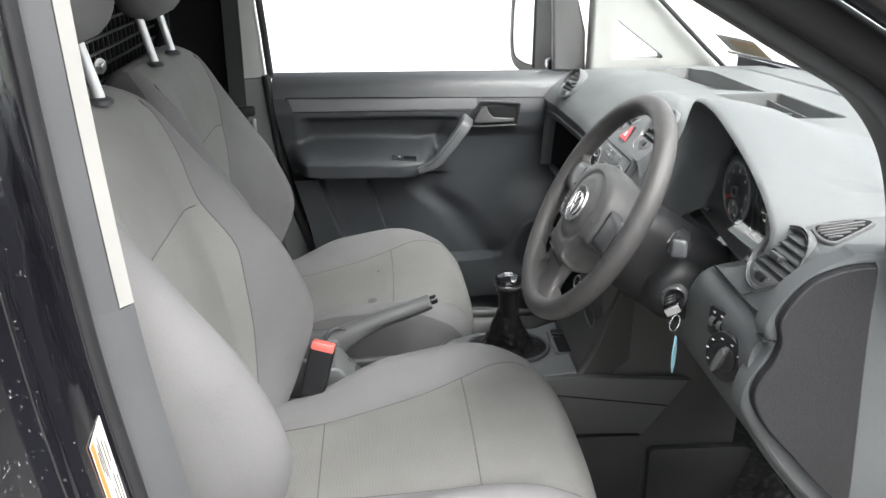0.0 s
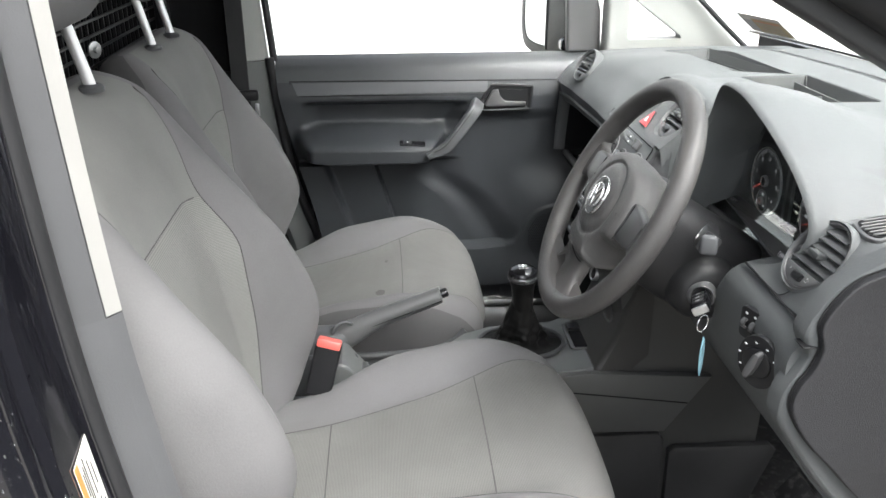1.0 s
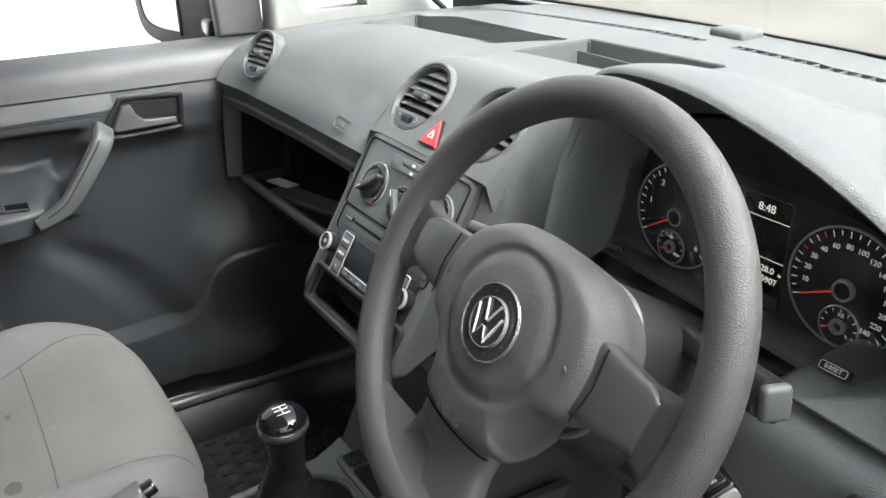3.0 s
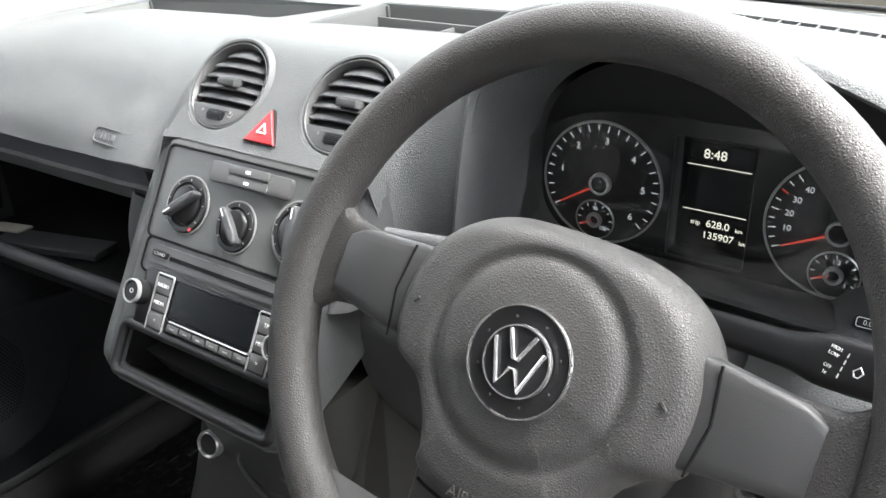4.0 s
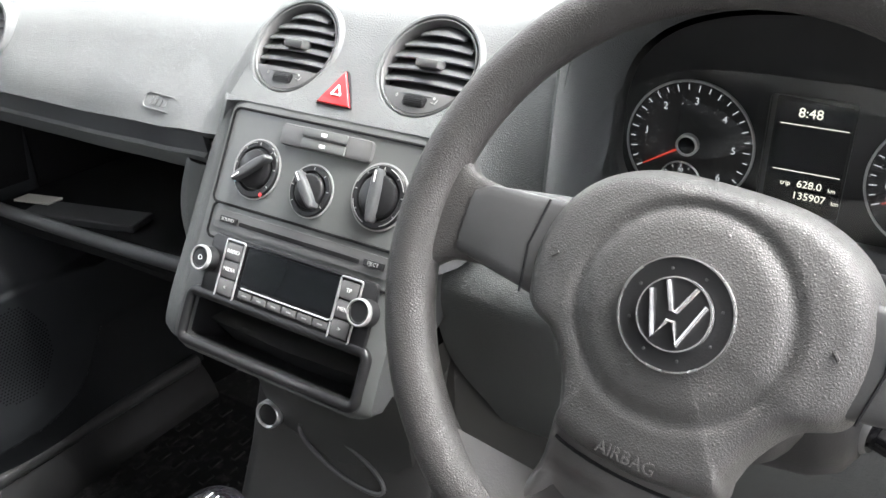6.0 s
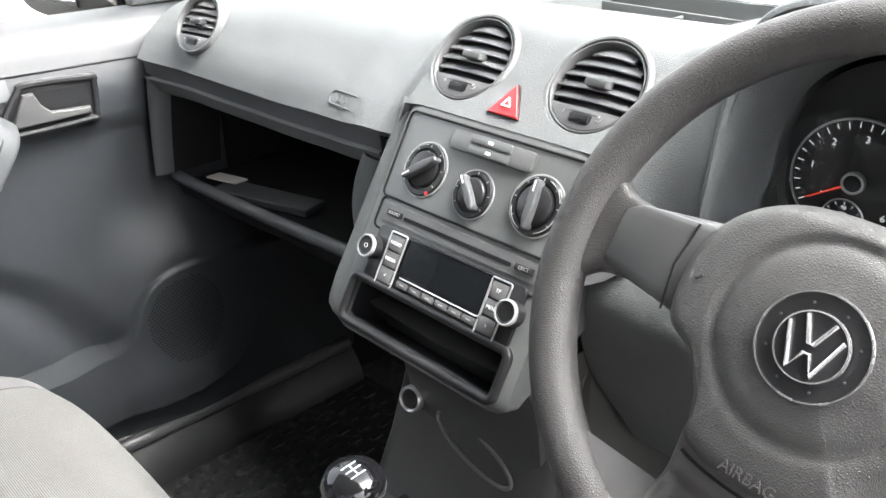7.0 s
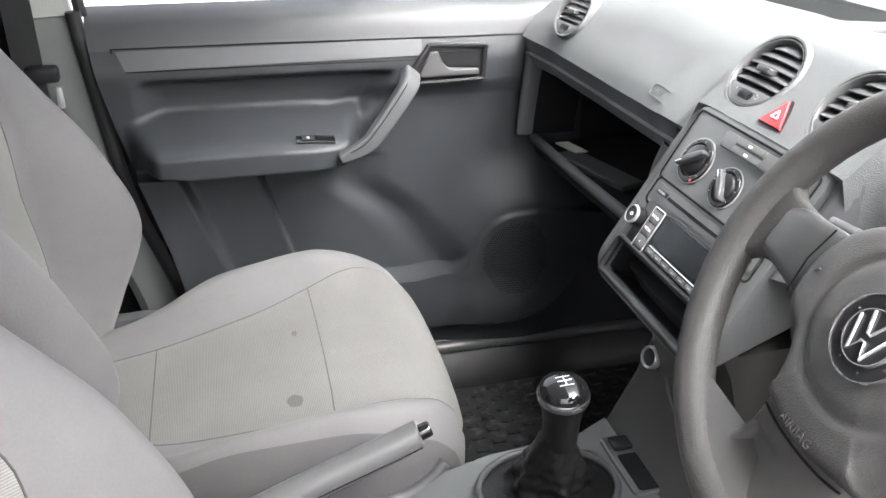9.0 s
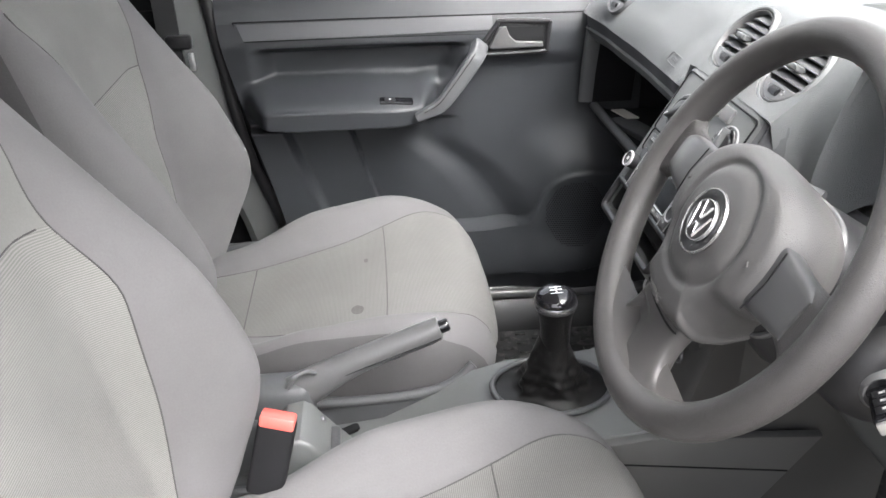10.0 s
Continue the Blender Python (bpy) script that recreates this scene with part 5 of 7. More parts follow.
def dial(name, y, z, r, words, a0, a1, needle, ticks, size, reds=()):
    d = part(name, lathe([(r, 0), (r, 0.0006), (0.001, 0.0006)], on_dial(y, z), 64), DIAL, cluster, "black dial with white numbers and silver rim")
    part("bright_rim", lathe([(r * 0.985, 0.0006), (r * 0.99, 0.002), (r * 1.015, 0.002), (r * 1.025, 0.0)], on_dial(y, z), 72), STEEL, d, "thin silver rim")
    for k in range(ticks + 1):
        a = radians(a0 + (a1 - a0) * k / ticks)
        long = k % 2 == 0
        m = on_dial(y, z, 0.0008) @ pose(r * 0.90 * math.cos(a), r * 0.90 * math.sin(a), 0, 0, 0, math.degrees(a))
        part("tick", prism([(-r * (0.055 if long else 0.03), -0.00035), (r * 0.05, -0.00035), (r * 0.05, 0.00035), (-r * (0.055 if long else 0.03), 0.00035)], 0.0002, m), NEEDLE if k in reds else LIT_DIM, d)
    for word, f in words:
        a = radians(a0 + (a1 - a0) * f)
        text(word, size, on_dial(y, z, 0.0009) @ pose(r * 0.70 * math.cos(a), r * 0.70 * math.sin(a), 0), LIT_DIM, "number", d)
    a = radians(a0 + (a1 - a0) * needle)
    part("needle", prism([(r * 0.15, -0.0008), (r * 0.80, -0.0004), (r * 0.80, 0.0004), (r * 0.15, 0.0008)], 0.0008, on_dial(y, z, 0.003) @ pose(0, 0, 0, 0, 0, math.degrees(a))), NEEDLE, d, "red needle")
    part("boss", lathe([(r * 0.15, 0.0), (r * 0.15, 0.005), (0.001, 0.005)], on_dial(y, z), 32), GLOSS, d)
    part("boss_ring", lathe([(r * 0.135, 0.0048), (r * 0.14, 0.0058), (r * 0.175, 0.0056), (r * 0.18, 0.001)], on_dial(y, z), 36), STEEL, d, "silver centre ring")
    return d


dial("rev_counter", -0.2535, 1.080, 0.0475, [("1", 1 / 6), ("2", 2 / 6), ("3", 3 / 6), ("4", 4 / 6), ("5", 5 / 6), ("6", 1.0), ], 212, -42, 0.0, 24, 0.0074)
dial("speedometer", -0.4240, 1.0825, 0.0474, [("10", 1 / 14), ("20", 2 / 14), ("30", 3 / 14), ("40", 4 / 14), ("60", 5 / 14), ("80", 6 / 14), ("100", 7 / 14), ("120", 8 / 14), ("140", 9 / 14), ("160", 10 / 14), ("180", 11 / 14), ("200", 12 / 14), ("220", 13 / 14), ("240", 1.0)], 206, -52, 0.0, 28, 0.0059, (6, 9))


def small_dial(y, z, r, words, needle):
    d = part("small_dial", lathe([(r, 0.0008), (r, 0.0014), (0.001, 0.0014)], on_dial(y, z), 40), DIAL, cluster)
    part("bright_rim", lathe([(r * 0.97, 0.0014), (r, 0.0024), (r * 1.04, 0.002), (r * 1.05, 0.0008)], on_dial(y, z), 40), STEEL, d)
    for k in range(9):
        a = radians(205 - 230 * k / 8)
        part("tick", prism(rounded(r * 0.16, 0.0005, 0.0002, 2), 0.0002, on_dial(y, z, 0.0016) @ pose(r * 0.84 * math.cos(a), r * 0.84 * math.sin(a), 0, 0, 0, math.degrees(a))), LIT_DIM, d)
    for word, a in words:
        text(word, 0.0042, on_dial(y, z, 0.0017) @ pose(r * 0.60 * math.cos(radians(a)), r * 0.60 * math.sin(radians(a)), 0), LIT_DIM, "number", d)
    part("needle", prism([(r * 0.2, -0.0006), (r * 0.8, -0.0003), (r * 0.8, 0.0003), (r * 0.2, 0.0006)], 0.0005, on_dial(y, z, 0.003) @ pose(0, 0, 0, 0, 0, needle)), NEEDLE, d, "red needle")
    part("boss_ring", lathe([(r * 0.22, 0.001), (r * 0.24, 0.0045), (r * 0.38, 0.0045), (r * 0.40, 0.001)], on_dial(y, z), 28), STEEL, d)


small_dial(-0.250, 1.0495, 0.0155, [("90", 90), ("130", -40)], 205)
small_dial(-0.4248, 1.0522, 0.0160, [("1/2", 88), ("1", -38)], 200)
lcd = part("display", prism(rounded(0.050, 0.080, 0.002), 0.001, on_lcd(-0.338, 1.085)), SCREEN, cluster, "dark display with lit figures")
cut(panel_face, prism(rounded(0.056, 0.092, 0.003), 0.06, on_lcd(-0.338, 1.085, -0.02)))
bm = bmesh.new()
strip(bm, [[on_lcd(-0.338, 1.085, h) @ Vector((a * f, b * f, 0)) for a, b in rounded(0.0575, 0.0935, 0.003)] for h, f in ((0.0135, 1.0), (0.0060, 0.985), (-0.001, 0.93))], caps=False)
part("display_bezel", bm, TRIM, cluster, "sunken grey sides of the display")
text("8:48", 0.0098, on_lcd(-0.3355, 1.1165, 0.0014), LIT, "clock", lcd, "lit clock figures")
text("628.0", 0.0078, on_lcd(-0.3425, 1.0655, 0.0014), LIT, "trip_figures", lcd, "lit trip figures")
text("135907", 0.0078, on_lcd(-0.3435, 1.0565, 0.0014), LIT, "distance_figures", lcd, "lit distance figures")
text("trip", 0.005, on_lcd(-0.3265, 1.065, 0.0014), LIT, "trip_word", lcd)
for y_, z_ in ((-0.3575, 1.0645), (-0.3610, 1.0555)):
    text("km", 0.0042, on_lcd(y_, z_, 0.0014), LIT, "unit", lcd)
for z_ in (1.1080, 1.0745):
    part("rule", prism(rounded(0.046, 0.0006, 0.0002, 2), 0.0002, on_lcd(-0.339, z_, 0.0014)), LIT, lcd, "thin lit line")


def bezel(u, v):
    """The sloping shelf under the dials: u from the middle of the van outwards, v towards the driver."""
    y = -0.178 - 0.318 * u
    return Vector((0.452 - (0.024 + 0.052 * u) * v, y, 1.0255 + (0.001 + 0.017 * u) * v + 0.003 * math.sin(math.pi * v)))


part("lower_bezel", skin(bezel, 30, 6, 0.004), SMOOTH, cluster, "smooth dark shelf under the dials")
for at_, word in (((0.430, -0.1985, 1.0335), "trip"), ((0.385, -0.4600, 1.0540), "0.0/SET")):
    bm_ = frame_at(at_, (-0.86, 0, 0.50))
    b = part("push_button", prism(rounded(0.0240, 0.0078, 0.002), 0.005, bm_ @ pose(0, 0, -0.0045), 0.001), BLACK, cluster, "small black button with pale outline")
    part("outline", tube([bm_ @ Vector((p, q, 0.0006)) for p, q in rounded(0.0205, 0.0056, 0.0015)], 0.00028, 5, True), WHITE_PRINT, b)
    if "SET" in word:
        text(word, 0.0043, bm_ @ pose(0, 0, 0.0007), WHITE_PRINT, "lettering", b)
    else:
        for x_ in (-0.004, 0.004):
            part("symbol", tube([bm_ @ Vector((x_ + 0.0014 * math.cos(a), 0.0014 * math.sin(a), 0.0007)) for a in (2 * math.pi * k / 14 for k in range(14))], 0.0003, 5, True), WHITE_PRINT, b)
        part("symbol", tube([bm_ @ Vector((-0.0008, -0.0016, 0.0007)), bm_ @ Vector((0.0008, 0.0016, 0.0007))], 0.0003, 5), WHITE_PRINT, b)
# trim strip under the instruments
part("trim_strip", tube(smoothed([(0.405, -0.172, 1.012), (0.415, -0.25, 1.010), (0.418, -0.338, 1.010), (0.415, -0.43, 1.010), (0.400, -0.508, 1.012)], 8), 0.0075, 10), SMOOTH, dash, "smooth strip below the instruments")
cover = part("clear_cover", skin(lambda u, v: Vector((between(v, [(0, 0.410), (0.33, 0.4305), (0.55, 0.4385), (1, 0.4440)]), -0.175 - 0.322 * u, 1.016 + 0.125 * v - 0.055 * v * (2 * u - 1) ** 4)), 16, 8, 0.0012), GLASS, cluster, "clear curved cover")
cover.visible_shadow = False
# ---------- steering wheel: hub, spokes, badge ----------
TURNED = WHEEL_AT @ pose(0, 0, 0, 0, 0, -5)


def on_wheel(x, y, h=0.0):
    return TURNED @ pose(x, y, h)


HUB = [(0.0, 0.0595), (0.038, 0.0570), (0.064, 0.0455), (0.080, 0.026), (0.0860, 0.0), (0.081, -0.028), (0.062, -0.040), (0.050, -0.058), (0.045, -0.074), (0.041, -0.085), (0.0, -0.0915)]


def hub_pad():
    half = [Vector((x, y, 0)) for x, y in HUB]
    line = smoothed(half + [Vector((-p.x, p.y, 0)) for p in half[-2:0:-1]], 6, True)
    c = Vector((0, -0.006, 0))
    bm = bmesh.new()
    rings = []
    n = 34
    for k in range(n + 1):
        f = min(1.0, (k + 0.02) / n)
        f = 1 - (1 - f) ** 1.35
        ring = []
        for p in line:
            q = c + (p - c) * f
            d = (q - c).length
            h = 0.0195 - 0.0075 * f * f - 0.020 * max(0, (f - 0.80) / 0.20) ** 3
            h -= 0.0026 * math.exp(-((d - 0.0505) / 0.0032) ** 2)
            h += 0.0012 * (1 - step(d, 0.040, 0.047))
            ring.append(TURNED @ Vector((q.x, q.y, h)))
        rings.append(ring)
    for f, h in ((0.99, -0.018), (0.93, -0.035), (0.80, -0.055)):
        rings.append([TURNED @ Vector((c.x + (p.x - c.x) * f, c.y + (p.y - c.y) * f, h)) for p in line])
    strip(bm, rings)
    return part("airbag_cover", bm, HUB_GREY, wheel, "grained airbag cover with round groove", angle=65)


pad_cover = hub_pad()


def arm_rings(side, x0, x1, low, high, height, depth):
    rings = []
    for k in range(13):
        f = k / 12
        lo, hi, h = between(f, low), between(f, high), between(f, height)
        ring = []
        for i in range(20):
            a = 2 * math.pi * i / 20
            c, s = math.cos(a), math.sin(a)
            yy = (lo + hi) / 2 + (hi - lo) / 2 * math.copysign(abs(c) ** 0.35, c)
            ring.append(on_wheel(side * (x0 + (x1 - x0) * f), yy, h - depth + depth * math.copysign(abs(s) ** 0.45, s)).to_translation())
        rings.append(ring)
    return rings


def spoke(side):
    """A smooth cover beside the pad and the grained arm that carries it to the rim."""
    bm = bmesh.new()
    strip(bm, arm_rings(side, 0.070, 0.1285, [(0, -0.026), (0.4, -0.022), (1, -0.017)], [(0, 0.028), (0.4, 0.026), (0.85, 0.0235), (1, 0.019)], [(0, 0.007), (0.6, 0.0085), (1, 0.0065)], 0.010))
    s = part("spoke", bm, SPOKE, wheel, "smooth dark grey side spoke", angle=50)
    part("spoke_edge", tube([on_wheel(side * x, y, 0.0078).to_translation() for x, y in ((0.083, 0.0255), (0.0868, 0.0), (0.083, -0.025))], 0.0007, 6), MATT, s)
    bm = bmesh.new()
    strip(bm, arm_rings(side, 0.108, 0.156, [(0, -0.019), (0.5, -0.023), (1, -0.046)], [(0, 0.0235), (0.5, 0.026), (1, 0.050)], [(0, 0.003), (0.5, 0.0045), (1, 0.006)], 0.009))
    part("rim_arm", bm, WHEEL, wheel, "grained arm flaring into the rim", angle=50)
    return s


for side in (-1, 1):
    spoke(side)


def bottom_spoke():
    bm = bmesh.new()
    rings = []
    for k in range(21):
        f = k / 20
        half = between(f, [(0, 0.042), (0.3, 0.041), (0.55, 0.045), (0.75, 0.057), (0.9, 0.078), (1, 0.105)])
        h = between(f, [(0, 0.0045), (0.4, 0.0035), (0.8, 0.0045), (1, 0.007)])
        depth = between(f, [(0, 0.012), (0.6, 0.011), (1, 0.012)])
        ring = []
        for i in range(32):
            a = 2 * math.pi * i / 32
            c, s = math.cos(a), math.sin(a)
            x = -0.004 + half * math.copysign(abs(c) ** 0.6, c)
            q = h - depth + depth * math.copysign(abs(s) ** 0.5, s)
            # finger recess on the inboard half
            if s > 0:
                q -= 0.0055 * step(x, -0.041, -0.037) * (1 - step(x, -0.015, -0.011)) * step(f, 0.28, 0.34) * (1 - step(f, 0.80, 0.90))
            ring.append(on_wheel(x, -0.078 + (0.078 - math.sqrt(0.152 ** 2 - x * x)) * f, q) @ Vector((0, 0, 0)))
        rings.append(ring)
    strip(bm, rings)
    s = part("lower_spoke", bm, SMOOTH_WHEEL, wheel, "smooth lower spoke with finger recess", angle=60)
    arc = [on_wheel(0.043 * math.sin(a), -0.0905 + 0.010 * (1 - math.cos(a)) * 0.8, 0.0042) @ Vector((0, 0, 0)) for a in (radians(-66 + 132 * k / 16) for k in range(17))]
    part("pad_joint", tube(arc, 0.0009, 6), MATT, s, "dark joint below the airbag cover")
    return s


bottom_spoke()
BADGE = on_wheel(0.0, -0.0065, 0.0222)
badge = part("badge", lathe([(0.0262, -0.006), (0.0262, 0.0), (0.0245, 0.0004), (0.0175, -0.0012), (0.0172, 0.0012), (0.0165, 0.0020), (0.001, 0.0024)], BADGE, 48), BADGE_GREY, wheel, "dark round badge")
part("bright_ring", lathe([(0.0258, 0.0), (0.0260, 0.0012), (0.0267, 0.0012), (0.0271, -0.001)], BADGE, 56), WORN_CHROME, badge, "worn chrome ring")
part("bright_ring", lathe([(0.0163, 0.001), (0.0165, 0.0028), (0.0172, 0.0028), (0.0176, 0.0)], BADGE, 48), CHROME, badge, "chrome ring")
for pts in (((-0.0070, 0.0140), (-0.0012, 0.0012), (0.0012, 0.0012), (0.0070, 0.0140)), ((-0.0132, 0.0080), (-0.0058, -0.0128), (-0.0014, -0.0034), (0.0014, -0.0034), (0.0058, -0.0128), (0.0132, 0.0080))):
    part("chevron", tube([BADGE @ Vector((x, y, 0.0032)) for x, y in pts], 0.00115, 8), CHROME, badge, "chrome chevron")
for k in range(8):
    a = radians(22.5 + 45 * k)
    part("stud", lathe([(0.0008, 0), (0.0006, 0.0005), (0.0002, 0.0006)], BADGE @ pose(0.0212 * math.cos(a), 0.0212 * math.sin(a), -0.0004), 8), SMOOTH, badge)
for side in (-1, 1):
    part("press_mark", tube([on_wheel(side * 0.066, 0.002, 0.0155) @ Vector((0, 0, 0)), on_wheel(side * 0.069, -0.001, 0.0150) @ Vector((0, 0, 0))], 0.0009, 6), WHEEL, pad_cover)
text("AIRBAG", 0.0085, on_wheel(0.0, -0.078, 0.0175), HUB_GREY, "lettering", pad_cover, "embossed lettering")

# ---------- column, stalks, key ----------
COL = WHEEL_AT
column = thing("steering_column", (0.33, -0.338, 1.02), "dark plastic steering column shroud", "steering column")
bm = bmesh.new()
rings = []
for h, w, up, dn in ((-0.030, 0.048, 0.042, 0.050), (-0.055, 0.056, 0.046, 0.070), (-0.085, 0.060, 0.046, 0.085), (-0.12, 0.060, 0.044, 0.090), (-0.20, 0.055, 0.040, 0.09)):
    rings.append([COL @ Vector((w * math.copysign(abs(math.cos(a)) ** 0.7, math.cos(a)), (up if math.sin(a) > 0 else dn) * math.copysign(abs(math.sin(a)) ** 0.7, math.sin(a)), h)) for a in (2 * math.pi * k / 32 for k in range(32))])
strip(bm, rings)
part("shroud", bm, SHROUD, column, angle=60)
lip_ring = [COL @ Vector((0.0575 * math.copysign(abs(math.cos(a)) ** 0.7, math.cos(a)), (0.047 if math.sin(a) > 0 else 0.068) * math.copysign(abs(math.sin(a)) ** 0.7, math.sin(a)), -0.054)) for a in (2 * math.pi * k / 48 for k in range(48))]
part("shroud_lip", tube(lip_ring, 0.003, 8, True), SMOOTH, column, "smooth rounded edge of the shroud")
bm = bmesh.new()
rings = []
for y, r in ((-0.36, 0.05), (-0.395, 0.046), (-0.412, 0.038), (-0.419, 0.026)):
    rings.append([Vector((0.318 + r * math.cos(a), y, 0.985 + r * math.sin(a))) for a in (2 * math.pi * k / 28 for k in range(28))])
strip(bm, rings)
part("lock_housing", bm, SHROUD, column, "dark ignition lock housing", angle=50)

stalk = thing("wiper_stalk", (0.285, -0.45, 1.085), "black wiper stalk with printed white markings", "control stalk")
ST = [(0.322, -0.385, 1.062), (0.306, -0.425, 1.070), (0.290, -0.452, 1.079), (0.280, -0.486, 1.084)]
bm = bmesh.new()
rings = []
for k, p in enumerate(smoothed(ST, 6)):
    f = k / 18
    a_, b_ = 0.008 + 0.003 * f, between(f, [(0, 0.009), (0.45, 0.010), (0.7, 0.0135), (1, 0.0130)])
    d = Vector((-0.38, -0.9, 0.20)).normalized()
    sx = Vector((-0.85, 0.2, 0.5))
    sx = (sx - d * sx.dot(d)).normalized()
    sz = d.cross(sx)
    rings.append([p + sx * a_ * math.copysign(abs(math.cos(q)) ** 0.3, math.cos(q)) + sz * b_ * math.copysign(abs(math.sin(q)) ** 0.6, math.sin(q)) for q in (2 * math.pi * i / 20 for i in range(20))])
strip(bm, rings)
part("arm", bm, BLACK, stalk, angle=50)
part("end_cap", box((-0.010, -0.0118, -0.002), (0.010, 0.0118, 0.007), 0.004, 3, frame_at((0.280, -0.486, 1.084), (-0.38, -0.9, 0.12))), TRIM, stalk, "grey end cap")
SP = frame_at(Vector((0.2868, -0.4620, 1.0805)) + sx * 0.0098, sx, (0, 0, 1))
for k, word in enumerate(("HIGH", "LOW", "OFF", "1x")):
    text(word, 0.0025, SP @ pose(-0.004, 0.0065 - 0.0032 * (k + (1 if k > 1 else 0)), 0.0016), WHITE_PRINT, "lettering", stalk)
for k in range(4):
    part("mark", prism(rounded(0.0007, 0.0024, 0.0003, 2), 0.0002, SP @ pose(0.0030, 0.006 - 0.0036 * k, 0.0016)), WHITE_PRINT, stalk)
part("wiper_mark", tube([SP @ Vector((0.0085, 0.001, 0.0016)), SP @ Vector((0.0110, 0.004, 0.0016)), SP @ Vector((0.0135, 0.002, 0.0016)), SP @ Vector((0.0120, -0.001, 0.0016)), SP @ Vector((0.0100, -0.0012, 0.0016))], 0.0004, 5, True), WHITE_PRINT, stalk)
left_stalk = thing("indicator_stalk", (0.275, -0.21, 1.095), "grey indicator stalk behind the wheel", "control stalk")
part("arm", tube([(0.315, -0.275, 1.079), (0.285, -0.229, 1.087), (0.270, -0.190, 1.091)], [0.006, 0.0065, 0.006], 14), TRIM, left_stalk)

key = thing("ignition_key", (0.296, -0.445, 0.997), "black folding car key in the ignition with ring", "key")
KM = frame_at((0.305, -0.424, 0.986), (-0.36, -0.93, -0.04), (-0.5, 0.2, 0.85))
part("lock_ring", lathe([(0.0125, -0.010), (0.0125, 0.0), (0.0150, 0.002), (0.0180, -0.001), (0.0190, -0.010)], KM, 32), SMOOTH, key)
part("fob", box((-0.0115, -0.0075, -0.002), (0.0115, 0.0075, 0.036), 0.004, 3, KM), GLOSS, key, "gloss black key fob with buttons")
for z_ in (0.005, 0.014, 0.023):
    part("button", box((-0.0075, 0.0070, z_), (0.0075, 0.0086, z_ + 0.0075), 0.0006, 1, KM), BLACK, key)
    part("mark", box((-0.0025, 0.0084, z_ + 0.0025), (0.0025, 0.0089, z_ + 0.005), 0.0002, 1, KM), GREY_PRINT, key)
part("chrome_end", box((-0.0100, -0.0055, 0.0355), (0.0100, 0.0055, 0.0395), 0.0018, 2, KM), STEEL, key, "bright metal end")
part("split_ring", tube([Vector((0.292 + 0.009 * math.cos(a), -0.470 + 0.006 * math.cos(a), 0.972 + 0.011 * math.sin(a))) for a in (2 * math.pi * k / 36 for k in range(36))], 0.0008, 8, True), CHROME, key, "thin steel split ring")
tag = thing("key_tag", (0.291, -0.478, 0.937), "pale blue plastic tag hanging from the key ring", "key tag")
TM = frame_at((0.2915, -0.478, 0.9375), (-0.6, -0.8, 0.0))
part("tag", prism([(-0.001, 0.024), (0.002, 0.019), (0.0052, -0.002), (0.0048, -0.023), (0.0006, -0.040), (-0.003, -0.028), (-0.0048, -0.007), (-0.0026, 0.014)], 0.002, TM @ pose(0, 0, 0.0, 0, 74, 0) @ Matrix.Diagonal((0.85, 0.88, 1, 1)), 0.0006), BLUE_TAG, tag)

# ---------- light switch ----------
lights = thing("light_switch", (0.325, -0.56, 0.995), "black rotary headlight switch with white symbols", "light switch")
LM = frame_at((0.3095, -0.590, 0.988), (-0.86, -0.46, -0.05), (0.15, 0, 1))
part("plate", prism([(0.026 * math.cos(a), 0.0325 * math.sin(a)) for a in (2 * math.pi * k / 40 for k in range(40))], 0.006, LM @ pose(0, 0, -0.002), 0.0015), BLACK, lights)
part("knob", lathe([(0.0185, 0.003), (0.0178, 0.006), (0.016, 0.007), (0.001, 0.007)], LM, 36), BLACK, lights)
part("grip", prism([(0.005 * math.copysign(abs(math.cos(a)) ** 0.6, math.cos(a)), 0.019 * math.sin(a)) for a in (2 * math.pi * k / 28 for k in range(28))], 0.010, LM @ pose(0, 0, 0.006, 0, 0, -18), 0.002, 2), SMOOTH, lights)
for k in range(6):
    a = radians(30 + 36 * k)
    part("mark", prism(rounded(0.0035, 0.002, 0.0006, 2), 0.0002, LM @ pose(0.0235 * math.cos(a), 0.0235 * math.sin(a), 0.004)), WHITE_PRINT, lights)
dim = thing("dimmer_panel", (0.337, -0.52, 1.0), "black panel with two thumb wheels beside the light switch", "switch panel")
DM = frame_at((0.3215, -0.535, 1.004), (-0.92, -0.36, -0.05), (0.15, 0, 1))
part("plate", prism(rounded(0.030, 0.040, 0.006), 0.006, DM @ pose(0, 0, -0.003), 0.001), BLACK, dim)
for s_ in (-0.006, 0.007):
    part("thumb_wheel", lathe([(0.004, -0.003), (0.0065, -0.003), (0.0065, 0.003), (0.004, 0.003)], DM @ pose(s_, 0.0, 0.003) @ pose(0, 0, 0, 0, 90, 0), 20), SMOOTH, dim)
    part("mark", prism(rounded(0.004, 0.003, 0.001, 2), 0.0002, DM @ pose(s_, 0.013, 0.0032)), WHITE_PRINT, dim)

